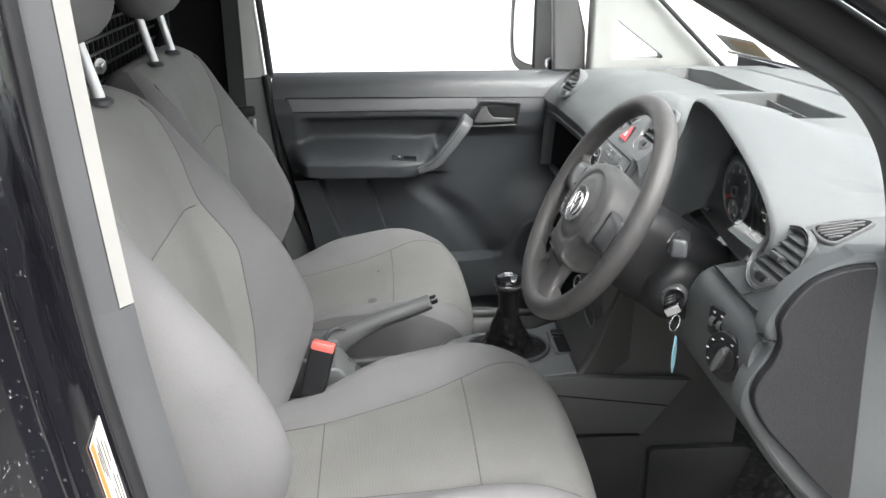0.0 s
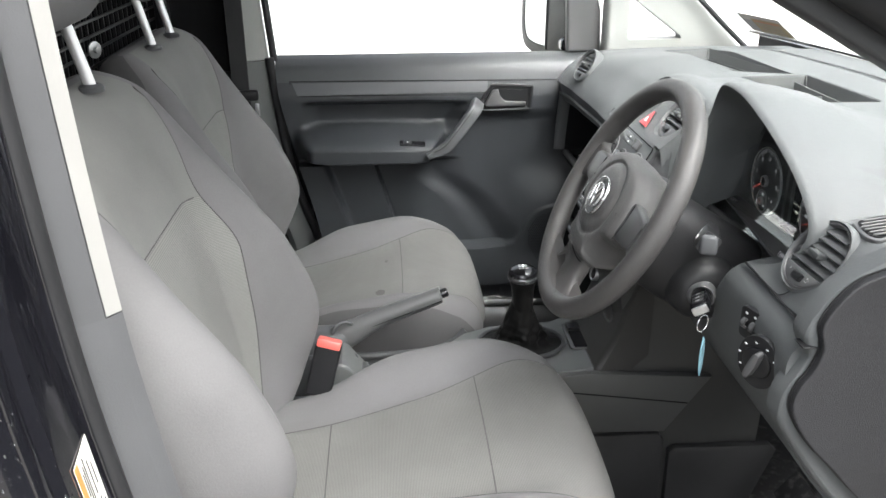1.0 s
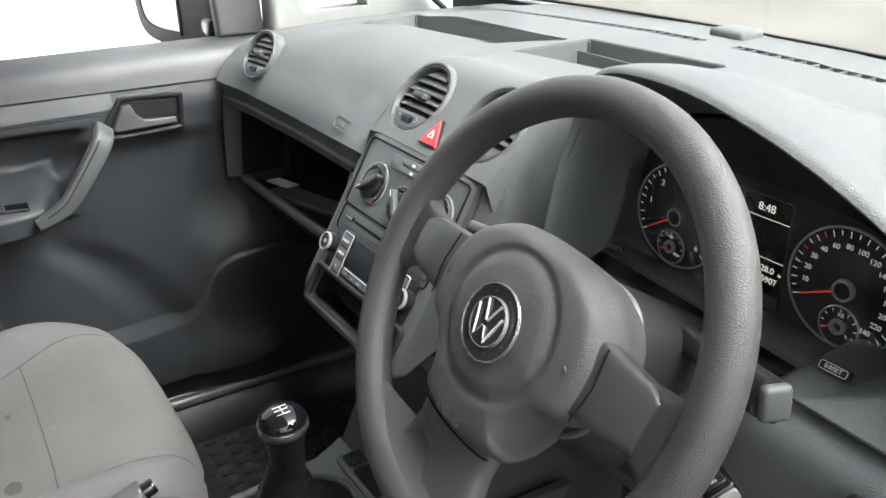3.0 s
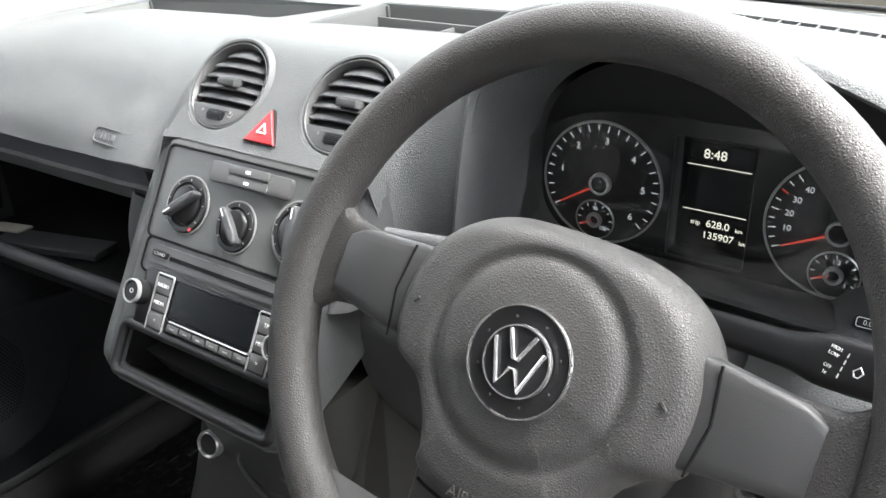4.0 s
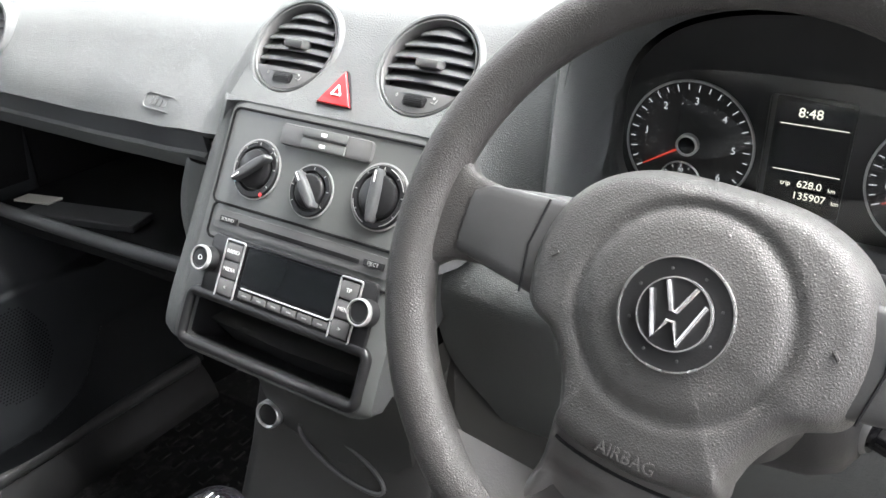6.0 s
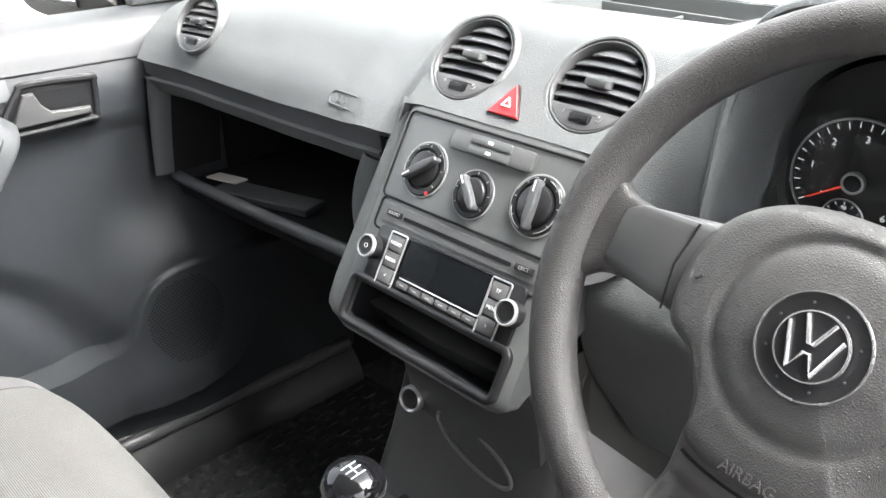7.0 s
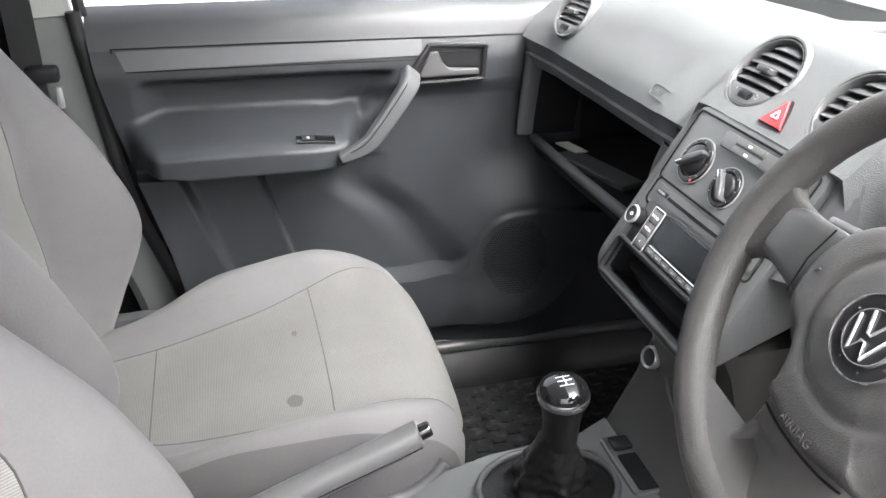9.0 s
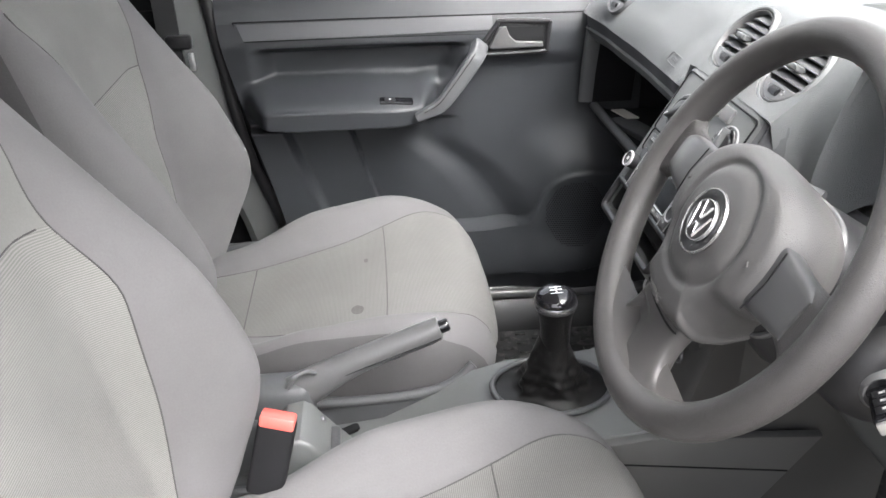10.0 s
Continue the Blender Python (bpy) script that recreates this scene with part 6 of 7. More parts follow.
# ---------- passenger door details ----------
part("belt_strip", skin(lambda u, v: Vector((-0.312 + (0.475 + 0.0) * u + 0.012 * (1 - v) * (1 - u), door_y(0.0, 1.013 + 0.028 * v) - 0.0035, 1.013 + 0.002 * u + (0.029 - 0.004 * u) * v)), 30, 4, 0.003), STRIP, door, "smooth lighter trim strip")
part("strip_line", tube([(-0.318, door_y(0, 1.04) - 0.001, 1.045), (-0.1, door_y(0, 1.04) - 0.001, 1.044), (0.45, door_y(0, 1.04) - 0.001, 1.038)], 0.0012, 6), MATT, door)
part("strip_line", tube([(-0.318, 0.6845, 1.045), (-0.314, 0.681, 1.025), (-0.298, 0.6735, 1.011), (-0.1, 0.6735, 1.010), (0.15, 0.6735, 1.007)], 0.0012, 6), MATT, door)
# handle in its bezel
bez = [(0.146, 0.977), (0.146, 0.990), (0.170, 1.024), (0.182, 1.031), (0.264, 1.027), (0.269, 1.020), (0.266, 0.977), (0.258, 0.972), (0.156, 0.970)]
bez_round = [(p.x, p.z) for p in smoothed([(x, 0, z) for x, z in bez], 4, True)]
handle = part("handle_bezel", prism(bez_round, 0.006, Matrix.Translation((0, 0.674, 0)) @ ZX, 0.002, 2), BLACK, door, "door handle surround")
part("handle_rim", tube([(x, 0.668, z) for x, z in ((p.x, p.z) for p in smoothed([(x, 0, z) for x, z in bez], 4, True))], 0.0048, 8, True), BLACK, handle, "black rim")
part("handle_cup", prism([(0.196, 0.996), (0.188, 1.020), (0.258, 1.019), (0.259, 0.996)], 0.0006, Matrix.Translation((0, 0.6678, 0)) @ ZX), BLACK, handle, "hollow finger cup")
part("handle_lever", prism([(0.155, 0.984), (0.174, 1.020), (0.187, 1.021), (0.194, 1.004), (0.206, 0.993), (0.257, 0.990), (0.257, 0.981), (0.160, 0.979)], 0.008, Matrix.Translation((0, 0.6675, 0)) @ ZX, 0.003, 3), SPOKE, handle, "grey door release lever")
# armrest pull and switch
pull = smoothed([(0.134, 0.634, 0.996), (0.124, 0.604, 0.984), (0.100, 0.594, 0.954), (0.076, 0.589, 0.924), (0.052, 0.587, 0.898), (0.010, 0.588, 0.878)], 6)
bm = bmesh.new()
rings = []
for k, p in enumerate(pull):
    d = (pull[min(k + 1, len(pull) - 1)] - pull[max(k - 1, 0)]).normalized()
    side_ = d.cross(Vector((0, 1, 0))).normalized()
    out_ = side_.cross(d)
    f = k / (len(pull) - 1)
    a_, b_ = between(f, [(0, 0.015), (0.3, 0.0145), (0.8, 0.012), (1, 0.007)]), between(f, [(0, 0.010), (0.2, 0.012), (1, 0.009)])
    rings.append([p + side_ * a_ * math.copysign(abs(math.cos(q)) ** 0.4, math.cos(q)) + out_ * b_ * math.copysign(abs(math.sin(q)) ** 0.4, math.sin(q)) for q in (2 * math.pi * i / 24 for i in range(24))])
strip(bm, rings)
part("pull_grip", bm, TRIM, door, "smooth slanted pull grip", angle=60)
part("pull_seam", tube([p + Vector((-0.006, -0.0142, 0.005)) for p in pull[4:-3]], 0.0008, 6), MATT, door)
def on_rest(x, z, h=0.0):
    """A pose on the door's skin, upright along its slope."""
    e = 0.004
    n = Vector((0, -1, (door_y(x, z + e) - door_y(x, z - e)) / (2 * e)))
    n.x = (door_y(x + e, z) - door_y(x - e, z)) / (2 * e)
    return frame_at((x, door_y(x, z), z), n, (0, 1, 0.3)) @ pose(0, 0, h)


RS = on_rest(-0.026, 0.9045)
sw = part("window_switch", prism(rounded(0.062, 0.019, 0.003), 0.004, RS @ pose(0, 0, -0.002), 0.001), GLOSS, door, "black window switch plate")
part("rocker", prism(rounded(0.020, 0.011, 0.002), 0.003, RS @ pose(-0.012, 0, 0.0015), 0.001), BLACK, sw)
part("mark", prism(rounded(0.004, 0.004, 0.001, 2), 0.0002, RS @ pose(-0.012, 0, 0.0046)), WHITE_PRINT, sw)
# loudspeaker grille
grille = bmesh.new()
for i in range(-14, 15):
    for j in range(-18, 19):
        x, z = 0.332 + (i + 0.5 * (j % 2)) * 0.0050, 0.640 + j * 0.0044
        if math.hypot((x - 0.332) / 0.062, (z - 0.640) / 0.074) < 1 and (z - pod_rim(x)) < -0.016 and x < 0.392:
            c = [grille.verts.new((x + 0.0017 * math.cos(a), door_y(x, z) - 0.0010, z + 0.0015 * math.sin(a))) for a in (2 * math.pi * k / 6 for k in range(6))]
            grille.faces.new(c)
g = part("speaker_grille", grille, MATT, door, "perforated loudspeaker grille", smooth=False)
tagged(g, kind="stuff")
# sill and seal
tagged(part("trim_sill", skin(lambda u, v: Vector((-0.30 + 0.95 * u, 0.672 - 0.055 * math.sin(math.pi * v / 2), 0.455 - 0.085 * v)), 30, 6, 0.01), LINING), "smooth dark plastic door sill trim", "sill trim", kind="structure")
tagged(part("trim_kick_panel", skin(lambda u, v: Vector((0.46 + 0.32 * u, 0.686 - 0.03 * u, 0.37 + 0.66 * v)), 10, 12, -0.01), MATT), "dark side panel in the passenger footwell", "panel", kind="structure")


tagged(part("trim_sill_bead", tube([(-0.30, 0.650, 0.452), (0.30, 0.648, 0.450), (0.64, 0.640, 0.452)], 0.012, 12), SMOOTH), "smooth rounded bead along the door sill", "sill trim", kind="structure")


def rear_edge(z):
    return between(z, [(0.42, -0.215), (0.61, -0.262), (0.81, -0.322), (1.04, -0.352), (1.10, -0.358)])


tagged(part("trim_door_seal", tube([(rear_edge(z) - 0.006, 0.700, z) for z in (0.42 + 0.034 * k for k in range(21))], 0.011, 10), SEAL), "black rubber door seal", "seal", kind="structure")


# ---------- pillars and side walls ----------
def pillar(name, side, section, lean, z0, z1, mat_, label):
    """A post with a constant section (x, y) that leans by lean(z)."""
    bm = bmesh.new()
    rings = []
    for k in range(25):
        z = z0 + (z1 - z0) * k / 24
        rings.append([Vector((x + lean(z), side * y, z)) for x, y in section])
    strip(bm, rings)
    return tagged(part(name, bm, mat_), label, "pillar trim", kind="structure")


def lean_d(z):
    return between(z, [(0.35, -0.245), (0.70, -0.270), (0.893, -0.295), (1.125, -0.325), (1.40, -0.341), (1.75, -0.350)])


pillar("pillar_driver_rear_lower", -1, [(-0.03, 0.62), (-0.002, 0.680), (0.002, 0.688), (-0.0075, 0.7005), (-0.0085, 0.7015), (-0.026, 0.7145), (-0.040, 0.721), (-0.09, 0.722), (-0.09, 0.62)], lean_d, 0.36, 1.124, PILLAR_GREY, "grey plastic lower trim of the door pillar")
pillar("pillar_driver_rear_upper", -1, [(-0.03, 0.67), (-0.0085, 0.695), (-0.0085, 0.7015), (-0.026, 0.7145), (-0.040, 0.721), (-0.09, 0.722), (-0.09, 0.67)], lean_d, 1.124, 1.72, PILLAR_GREY, "grey plastic upper trim of the door pillar")
pillar("trim_pillar_edge", -1, [(-0.028, 0.665), (-0.002, 0.680), (0.002, 0.688), (-0.0075, 0.7005), (-0.0083, 0.690)], lean_d, 1.1255, 1.72, PALE_EDGE, "pale edge strip of the door pillar")
tagged(part("trim_driver_seal", tube([(lean_d(z) - 0.036, -0.733, z) for z in (0.40 + 0.055 * k for k in range(24))], 0.0135, 12), SEAL), "black rubber door seal", "seal", kind="structure")
jamb_line = [(-0.030, 0.735), (-0.028, 0.748), (-0.031, 0.752), (-0.031, 0.780), (-0.0315, 0.797), (-0.033, 0.806), (-0.041, 0.812), (-0.041, 0.824), (-0.052, 0.838), (-0.085, 0.850), (-0.16, 0.858), (-0.16, 0.735)]
pillar("pillar_driver_body", -1, jamb_line, lean_d, 0.36, 1.72, PAINT, "wet gloss black painted door jamb")
tagged(part("wall_driver_side", box((-1.6, -0.860, 0.30), (-0.42, -0.80, 1.72), 0.006), PAINT), "wet gloss black side panel of the van", "van side", kind="structure")
# rain drops on the paint
def droplets(drops):
    """Small rounded beads, each a place, a radius and a stretch down the paint."""
    ball = bmesh.new()
    bmesh.ops.create_icosphere(ball, subdivisions=1, radius=1.0)
    places, faces = [v.co.copy() for v in ball.verts], [[v.index for v in f.verts] for f in ball.faces]
    ball.free()
    verts, polys = [], []
    for at, r, long in drops:
        base = len(verts)
        verts += [(at[0] + p.x * r * 0.6, at[1] + p.y * r * 0.6, at[2] + p.z * r * long) for p in places]
        polys += [[base + i for i in f] for f in faces]
    mesh = bpy.data.meshes.new("beads")
    mesh.from_pydata(verts, [], polys)
    bm = bmesh.new()
    bm.from_mesh(mesh)
    bpy.data.meshes.remove(mesh)
    return bm


drops = []
rng = random.Random(4)
for k in range(3600):
    z = rng.uniform(0.80, 1.60)
    y = rng.choice((rng.uniform(0.782, 0.806), rng.uniform(0.838, 0.852), rng.uniform(0.752, 0.772), rng.uniform(0.806, 0.85), rng.uniform(0.845, 0.8578)))
    x = lean_d(z) + between(y, [(0.735, -0.030), (0.752, -0.031), (0.806, -0.033), (0.812, -0.041), (0.824, -0.041), (0.838, -0.052), (0.850, -0.085), (0.858, -0.16)])
    size = 0.0003 + 0.0013 * rng.random() ** 3
    drops.append(((x + 0.0002, -y - 0.0002, z), size, rng.uniform(0.7, 1.3)))
d = part("rain_drop", droplets(drops), GLASS)
tagged(d, "clear rain drops on the black paint", "rain drops", kind="stuff")
# warning sticker on the jamb
stick = thing("warning_sticker", (-0.348, -0.765, 1.0), "white warning sticker with orange band on the black jamb", "sticker")
KS = frame_at((lean_d(1.003) - 0.0303, -0.7705, 1.003), (0.99, 0.0, 0.13), (-0.13, 0, 1))
part("sheet", prism([(-0.0225, -0.06), (0.013, -0.06), (0.013, 0.044), (-0.0225, 0.034)], 0.0006, KS), PAPER, stick)
part("band", prism([(-0.0225, -0.06), (-0.0155, -0.06), (-0.0155, 0.0352), (-0.0225, 0.034)], 0.0004, KS @ pose(0, 0, 0.0006)), ORANGE, stick, "orange band")
for k in range(8):
    part("text_bar", prism(rounded(0.0014, 0.022 + 0.012 * ((k * 7) % 3), 0.0004, 2), 0.0002, KS @ pose(-0.012 + 0.003 * k, 0.010 - 0.045 * (k % 2) * (k > 2), 0.0006)), MATT, stick)


def lean_p(z):
    return between(z, [(0.35, -0.225), (0.61, -0.272), (0.81, -0.332), (1.04, -0.362), (1.28, -0.382), (1.75, -0.43)])


pillar("pillar_passenger_rear_lower", 1, [(0.0, 0.74), (0.0, 0.712), (-0.010, 0.700), (-0.060, 0.690), (-0.075, 0.70), (-0.075, 0.74)], lean_p, 0.36, 1.092, CONSOLE, "grey plastic lower trim of the door pillar")
pillar("pillar_passenger_rear_upper", 1, [(-0.002, 0.74), (-0.002, 0.714), (-0.012, 0.704), (-0.058, 0.694), (-0.066, 0.70), (-0.066, 0.74)], lean_p, 1.0935, 1.72, PILLAR, "pale upper trim of the door pillar")
tagged(part("trim_window_seal", tube([(lean_p(z) + 0.012, 0.715, z) for z in (1.09, 1.2, 1.3, 1.5, 1.7)], 0.009, 8), SEAL), "black window seal", "seal", kind="structure")
tagged(part("wall_passenger_side", box((-1.6, 0.742, 0.30), (-0.29, 0.80, 1.06), 0.004), MATT), "dark van side behind the passenger seat", "van side", kind="structure")
tagged(part("wall_passenger_side_upper", box((-1.6, 0.742, 1.0605), (-0.455, 0.80, 1.72), 0.004), MATT), "dark van side behind the passenger seat", "van side", kind="structure")
# belt and its guide on the passenger pillar
belt = thing("seat_belt", (-0.42, 0.67, 1.0), "black seat belt with guide on the passenger pillar", "seat belt")
part("webbing", box((-0.4535, 0.668, 0.60), (-0.413, 0.671, 1.70), 0.001, 1), BELT, belt)
part("guide", box((-0.440, 0.655, 1.005), (-0.392, 0.676, 1.030), 0.006, 3), BLACK, belt, "black belt guide")
part("tongue", box((-0.402, 0.66, 0.965), (-0.392, 0.668, 0.998), 0.002, 2), STEEL, belt, "steel belt tongue")

# passenger front: quarter light, sail, mirror
panel = part("pillar_passenger_front", prism([(0.452, 1.10), (0.452, 1.42), (0.30, 1.56), (0.36, 1.58), (0.58, 1.315), (0.76, 1.150), (0.80, 1.10)], 0.045, Matrix.Translation((0, 0.735, 0)) @ ZX, 0.012, 3), PILLAR)
cut(panel, prism([(0.507, 1.135), (0.507, 1.218), (0.512, 1.228), (0.522, 1.226), (0.640, 1.140), (0.640, 1.133), (0.512, 1.131)], 0.2, Matrix.Translation((0, 0.80, 0)) @ ZX))
tagged(panel, "pale front pillar trim with triangular quarter light", "pillar trim", kind="structure")
tagged(part("trim_screen_seal", tube([(0.80, 0.665, 1.11), (0.745, 0.672, 1.160), (0.60, 0.675, 1.295), (0.33, 0.66, 1.575)], 0.006, 8), SEAL), "black windscreen edge seal", "seal", kind="structure")
tagged(part("trim_mirror_sail", prism([(0.366, 1.098), (0.357, 1.28), (0.352, 1.40), (0.400, 1.40), (0.425, 1.27), (0.446, 1.20), (0.452, 1.098)], 0.02, Matrix.Translation((0, 0.745, 0)) @ ZX, 0.008, 3), SMOOTH), "dark grey mirror base panel in the window corner", "trim panel", kind="structure")
mirror = thing("door_mirror", (0.33, 0.88, 1.15), "black door mirror with rain drops outside the passenger window", "door mirror")
MM = frame_at((0.322, 0.88, 1.185), (-0.93, -0.36, 0.0))
shell = [(-0.066, -0.092), (-0.02, -0.108), (0.058, -0.112), (0.118, -0.100), (0.135, 0.100), (0.06, 0.110), (-0.05, 0.108), (-0.076, 0.086), (-0.084, 0.02), (-0.082, -0.05)]
shell = [(p.x, p.y) for p in smoothed([(x, y, 0) for x, y in shell], 4, True)]
part("housing", prism([(x * 1.09, y * 1.08) for x, y in shell], 0.06, MM @ pose(0, 0, -0.058), 0.003, 2), BLACK, mirror, "gloss black housing")
part("glass", prism([(min(x, 0.075) * 0.70 - 0.012, y * 0.82) for x, y in shell], 0.002, MM @ pose(0, 0, 0.0015)), MIRROR, mirror, "mirror glass")
part("glass_rim", tube([MM @ Vector((min(x, 0.075) * 0.70 - 0.012, y * 0.82, 0.0015)) for x, y in shell], 0.0042, 8, True), BLACK, mirror, "dark rim round the glass")
part("arm", box((0.355, 0.745, 1.09), (0.41, 0.84, 1.13), 0.015, 3), PAINT, mirror)
drops = bmesh.new()
for k in range(90):
    x, y = rng.uniform(-0.075, 0.07), rng.uniform(-0.09, 0.1)
    if k < 60:
        x, y = shell[rng.randrange(len(shell))]
    bmesh.ops.create_icosphere(drops, subdivisions=1, radius=rng.uniform(0.0008, 0.002), matrix=MM @ pose(x + rng.uniform(-0.006, 0.006), y + rng.uniform(-0.006, 0.006), 0.002))
tagged(part("rain_drop", drops, GLASS, mirror), kind="stuff")

# driver's front pillar
BAR = smoothed([(-0.16, 0, 1.592), (-0.02, 0, 1.517), (0.197, 0, 1.397), (0.306, 0, 1.337), (0.362, 0, 1.304), (0.404, 0, 1.254), (0.428, 0, 1.19), (0.445, 0, 1.10)], 6)


def front_bar(name, off, y, w, d, mat_, label, soft=0.3):
    """A bar along the windscreen pillar: off is how far it stands outside the inner edge."""
    bm = bmesh.new()
    rings = []
    for k, p in enumerate(BAR):
        along = (BAR[min(k + 1, len(BAR) - 1)] - BAR[max(k - 1, 0)]).normalized()
        out = Vector((-along.z, 0, along.x)) * (1 if along.x > 0 else -1)
        out = Vector((abs(out.x), 0, abs(out.z)))
        c = p + out * (off + d / 2)
        rings.append([Vector((c.x + out.x * b_, y + a_, c.z + out.z * b_)) for a_, b_ in rounded(w, d, min(w, d) * soft)])
    strip(bm, rings)
    return tagged(part(name, bm, mat_), label, "pillar trim", kind="structure")


front_bar("pillar_driver_front", 0.0, -0.668, 0.046, 0.022, PILLAR_GREY, "grey windscreen pillar trim")
front_bar("trim_driver_front_seal", 0.016, -0.704, 0.034, 0.040, SEAL, "black rubber door seal on the front pillar")
front_bar("pillar_driver_front_body", 0.050, -0.748, 0.060, 0.06, PAINT, "wet gloss black painted front pillar", 0.49)
drops = []
for k in range(420):
    f = rng.uniform(3, 27)
    p, q = BAR[int(f)], BAR[int(f) + 1]
    along = (q - p).normalized()
    p = p.lerp(q, f - int(f))
    out = Vector((-along.z, 0, along.x)) * (1 if along.x > 0 else -1)
    out = Vector((abs(out.x), 0, abs(out.z)))
    a = rng.uniform(-0.2, 1.5)
    c = p + out * (0.080 + 0.0298 * math.sin(a))
    drops.append(((c.x, -0.748 - 0.0298 * math.cos(a), c.z), 0.0005 + 0.0014 * rng.random() ** 2, 0.9))
tagged(part("rain_drop", droplets(drops), GLASS), "clear rain drops on the front pillar", "rain drops", kind="stuff")

# driver's door, swung wide open; unseen, added to shade the cab from ahead
DH = pose(0.66, -0.86, 0) @ pose(0, 0, 0, 0, 0, 72)
open_door = thing("door_2", (0.66, -0.80, 0.45), "open driver's door with black outer skin", "car door", kind="structure")
leaf_d = part("door_leaf", box((-0.95, -0.045, 0.40), (-0.02, 0.045, 1.08), 0.02, 3, DH), PAINT, open_door)
part("door_lining", box((-0.90, 0.046, 0.45), (-0.06, 0.075, 1.06), 0.012, 3, DH), DOOR_TRIM, open_door)
for pts in (((-0.93, 0, 1.07), (-0.90, 0, 1.62)), ((-0.90, 0, 1.62), (-0.48, 0, 1.64)), ((-0.48, 0, 1.64), (-0.04, 0, 1.10))):
    part("window_frame", tube([DH @ Vector(p) for p in pts], 0.022, 10), SEAL, open_door)

# ---------- glass, roof, rear ----------
screen = part("window_windscreen", skin(lambda u, v: Vector((0.90 - 0.62 * v - 0.10 * (2 * u - 1) ** 2 * (1 - 0.3 * v), -0.68 + 1.36 * u, 1.150 + 0.50 * v)), 20, 10, 0.005), GLASS)
screen.visible_shadow = False
tagged(screen, "clear curved windscreen", "windscreen", kind="structure")
permit = thing("windscreen_permit", (0.83, 0.55, 1.18), "faded beige printed permit stuck inside the windscreen corner", "permit")


def on_screen(y, v, off):
    u = (y + 0.68) / 1.36
    return Vector((0.90 - 0.62 * v - 0.10 * (2 * u - 1) ** 2 * (1 - 0.3 * v) - 0.006 - off, y, 1.150 + 0.50 * v - 0.004))


part("sheet", skin(lambda u, v: on_screen(0.625 - 0.150 * u, 0.028 + 0.085 * v, 0), 10, 4, 0.0008), PAPER, permit)
part("print", skin(lambda u, v: on_screen(0.585 - 0.105 * u, 0.034 + 0.062 * v, 0.002), 10, 4, 0.0004), CARD, permit, "beige printed field")
part("disc", skin(lambda u, v: on_screen(0.622 - 0.036 * u, 0.036 + 0.05 * v, 0.002), 6, 4, 0.0004), GREY_PRINT, permit, "grey printed disc")
for k in range(6):
    part("text_bar", skin(lambda u, v: on_screen(0.575 - 0.085 * u, 0.040 + 0.009 * k + 0.0022 * v, 0.0035), 6, 1, 0.0003), RED_BUTTON if k == 5 else GREY_PRINT, permit)
glass_l = part("window_passenger", box((-0.36, 0.748, 1.09), (0.45, 0.752, 1.62), 0.0), GLASS, smooth=False)
glass_l.visible_shadow = False
tagged(glass_l, "clear closed passenger window", "window", kind="structure")
tagged(part("ceiling", skin(lambda u, v: Vector((-1.27 + 1.55 * u, -0.70 + 1.4 * v, 1.68 + 0.05 * math.sin(math.pi * v))), 10, 10, -0.03), HEADLINER), "pale headlining over the cab", "ceiling", kind="structure")
tagged(part("wall_rear", box((-1.30, -0.80, 0.35), (-1.26, 0.80, 1.72), 0.004), CARGO), "dark load bay bulkhead", "bulkhead", kind="structure")


def rear_grille():
    t = thing("bulkhead_grille", (-0.62, 0.25, 1.2), "black mesh load bay grille behind the seats", "grille")
    for k in range(26):
        y = -0.16 + 0.032 * k
        part("upright", box((-0.624, y, 1.085), (-0.619, y + 0.005, 1.60), 0.001, 1), BLACK, t)
    for k in range(20):
        z = 1.09 + 0.0265 * k
        part("crossbar", box((-0.619, -0.18, z), (-0.615, 0.68, z + 0.0055), 0.001, 1), BLACK, t)
    part("lower_panel", box((-0.635, -0.70, FLOOR), (-0.615, 0.70, 1.085), 0.006, 2), MATT, t, "dark lower bulkhead panel")
    for y in (-0.20, 0.69):
        part("post", tube([(-0.60, y, 1.0), (-0.60, y, 1.66)], 0.017, 14), BLACK, t, "black round post")
    part("bolt", lathe([(0.015, 0), (0.015, 0.003), (0.012, 0.004), (0.006, 0.004), (0.006, 0.010), (0.001, 0.011)], frame_at((-0.607, 0.205, 1.205), (1, -0.5, 0)), 24), STEEL, t, "round steel fixing bolt")
    return t


rear_grille()

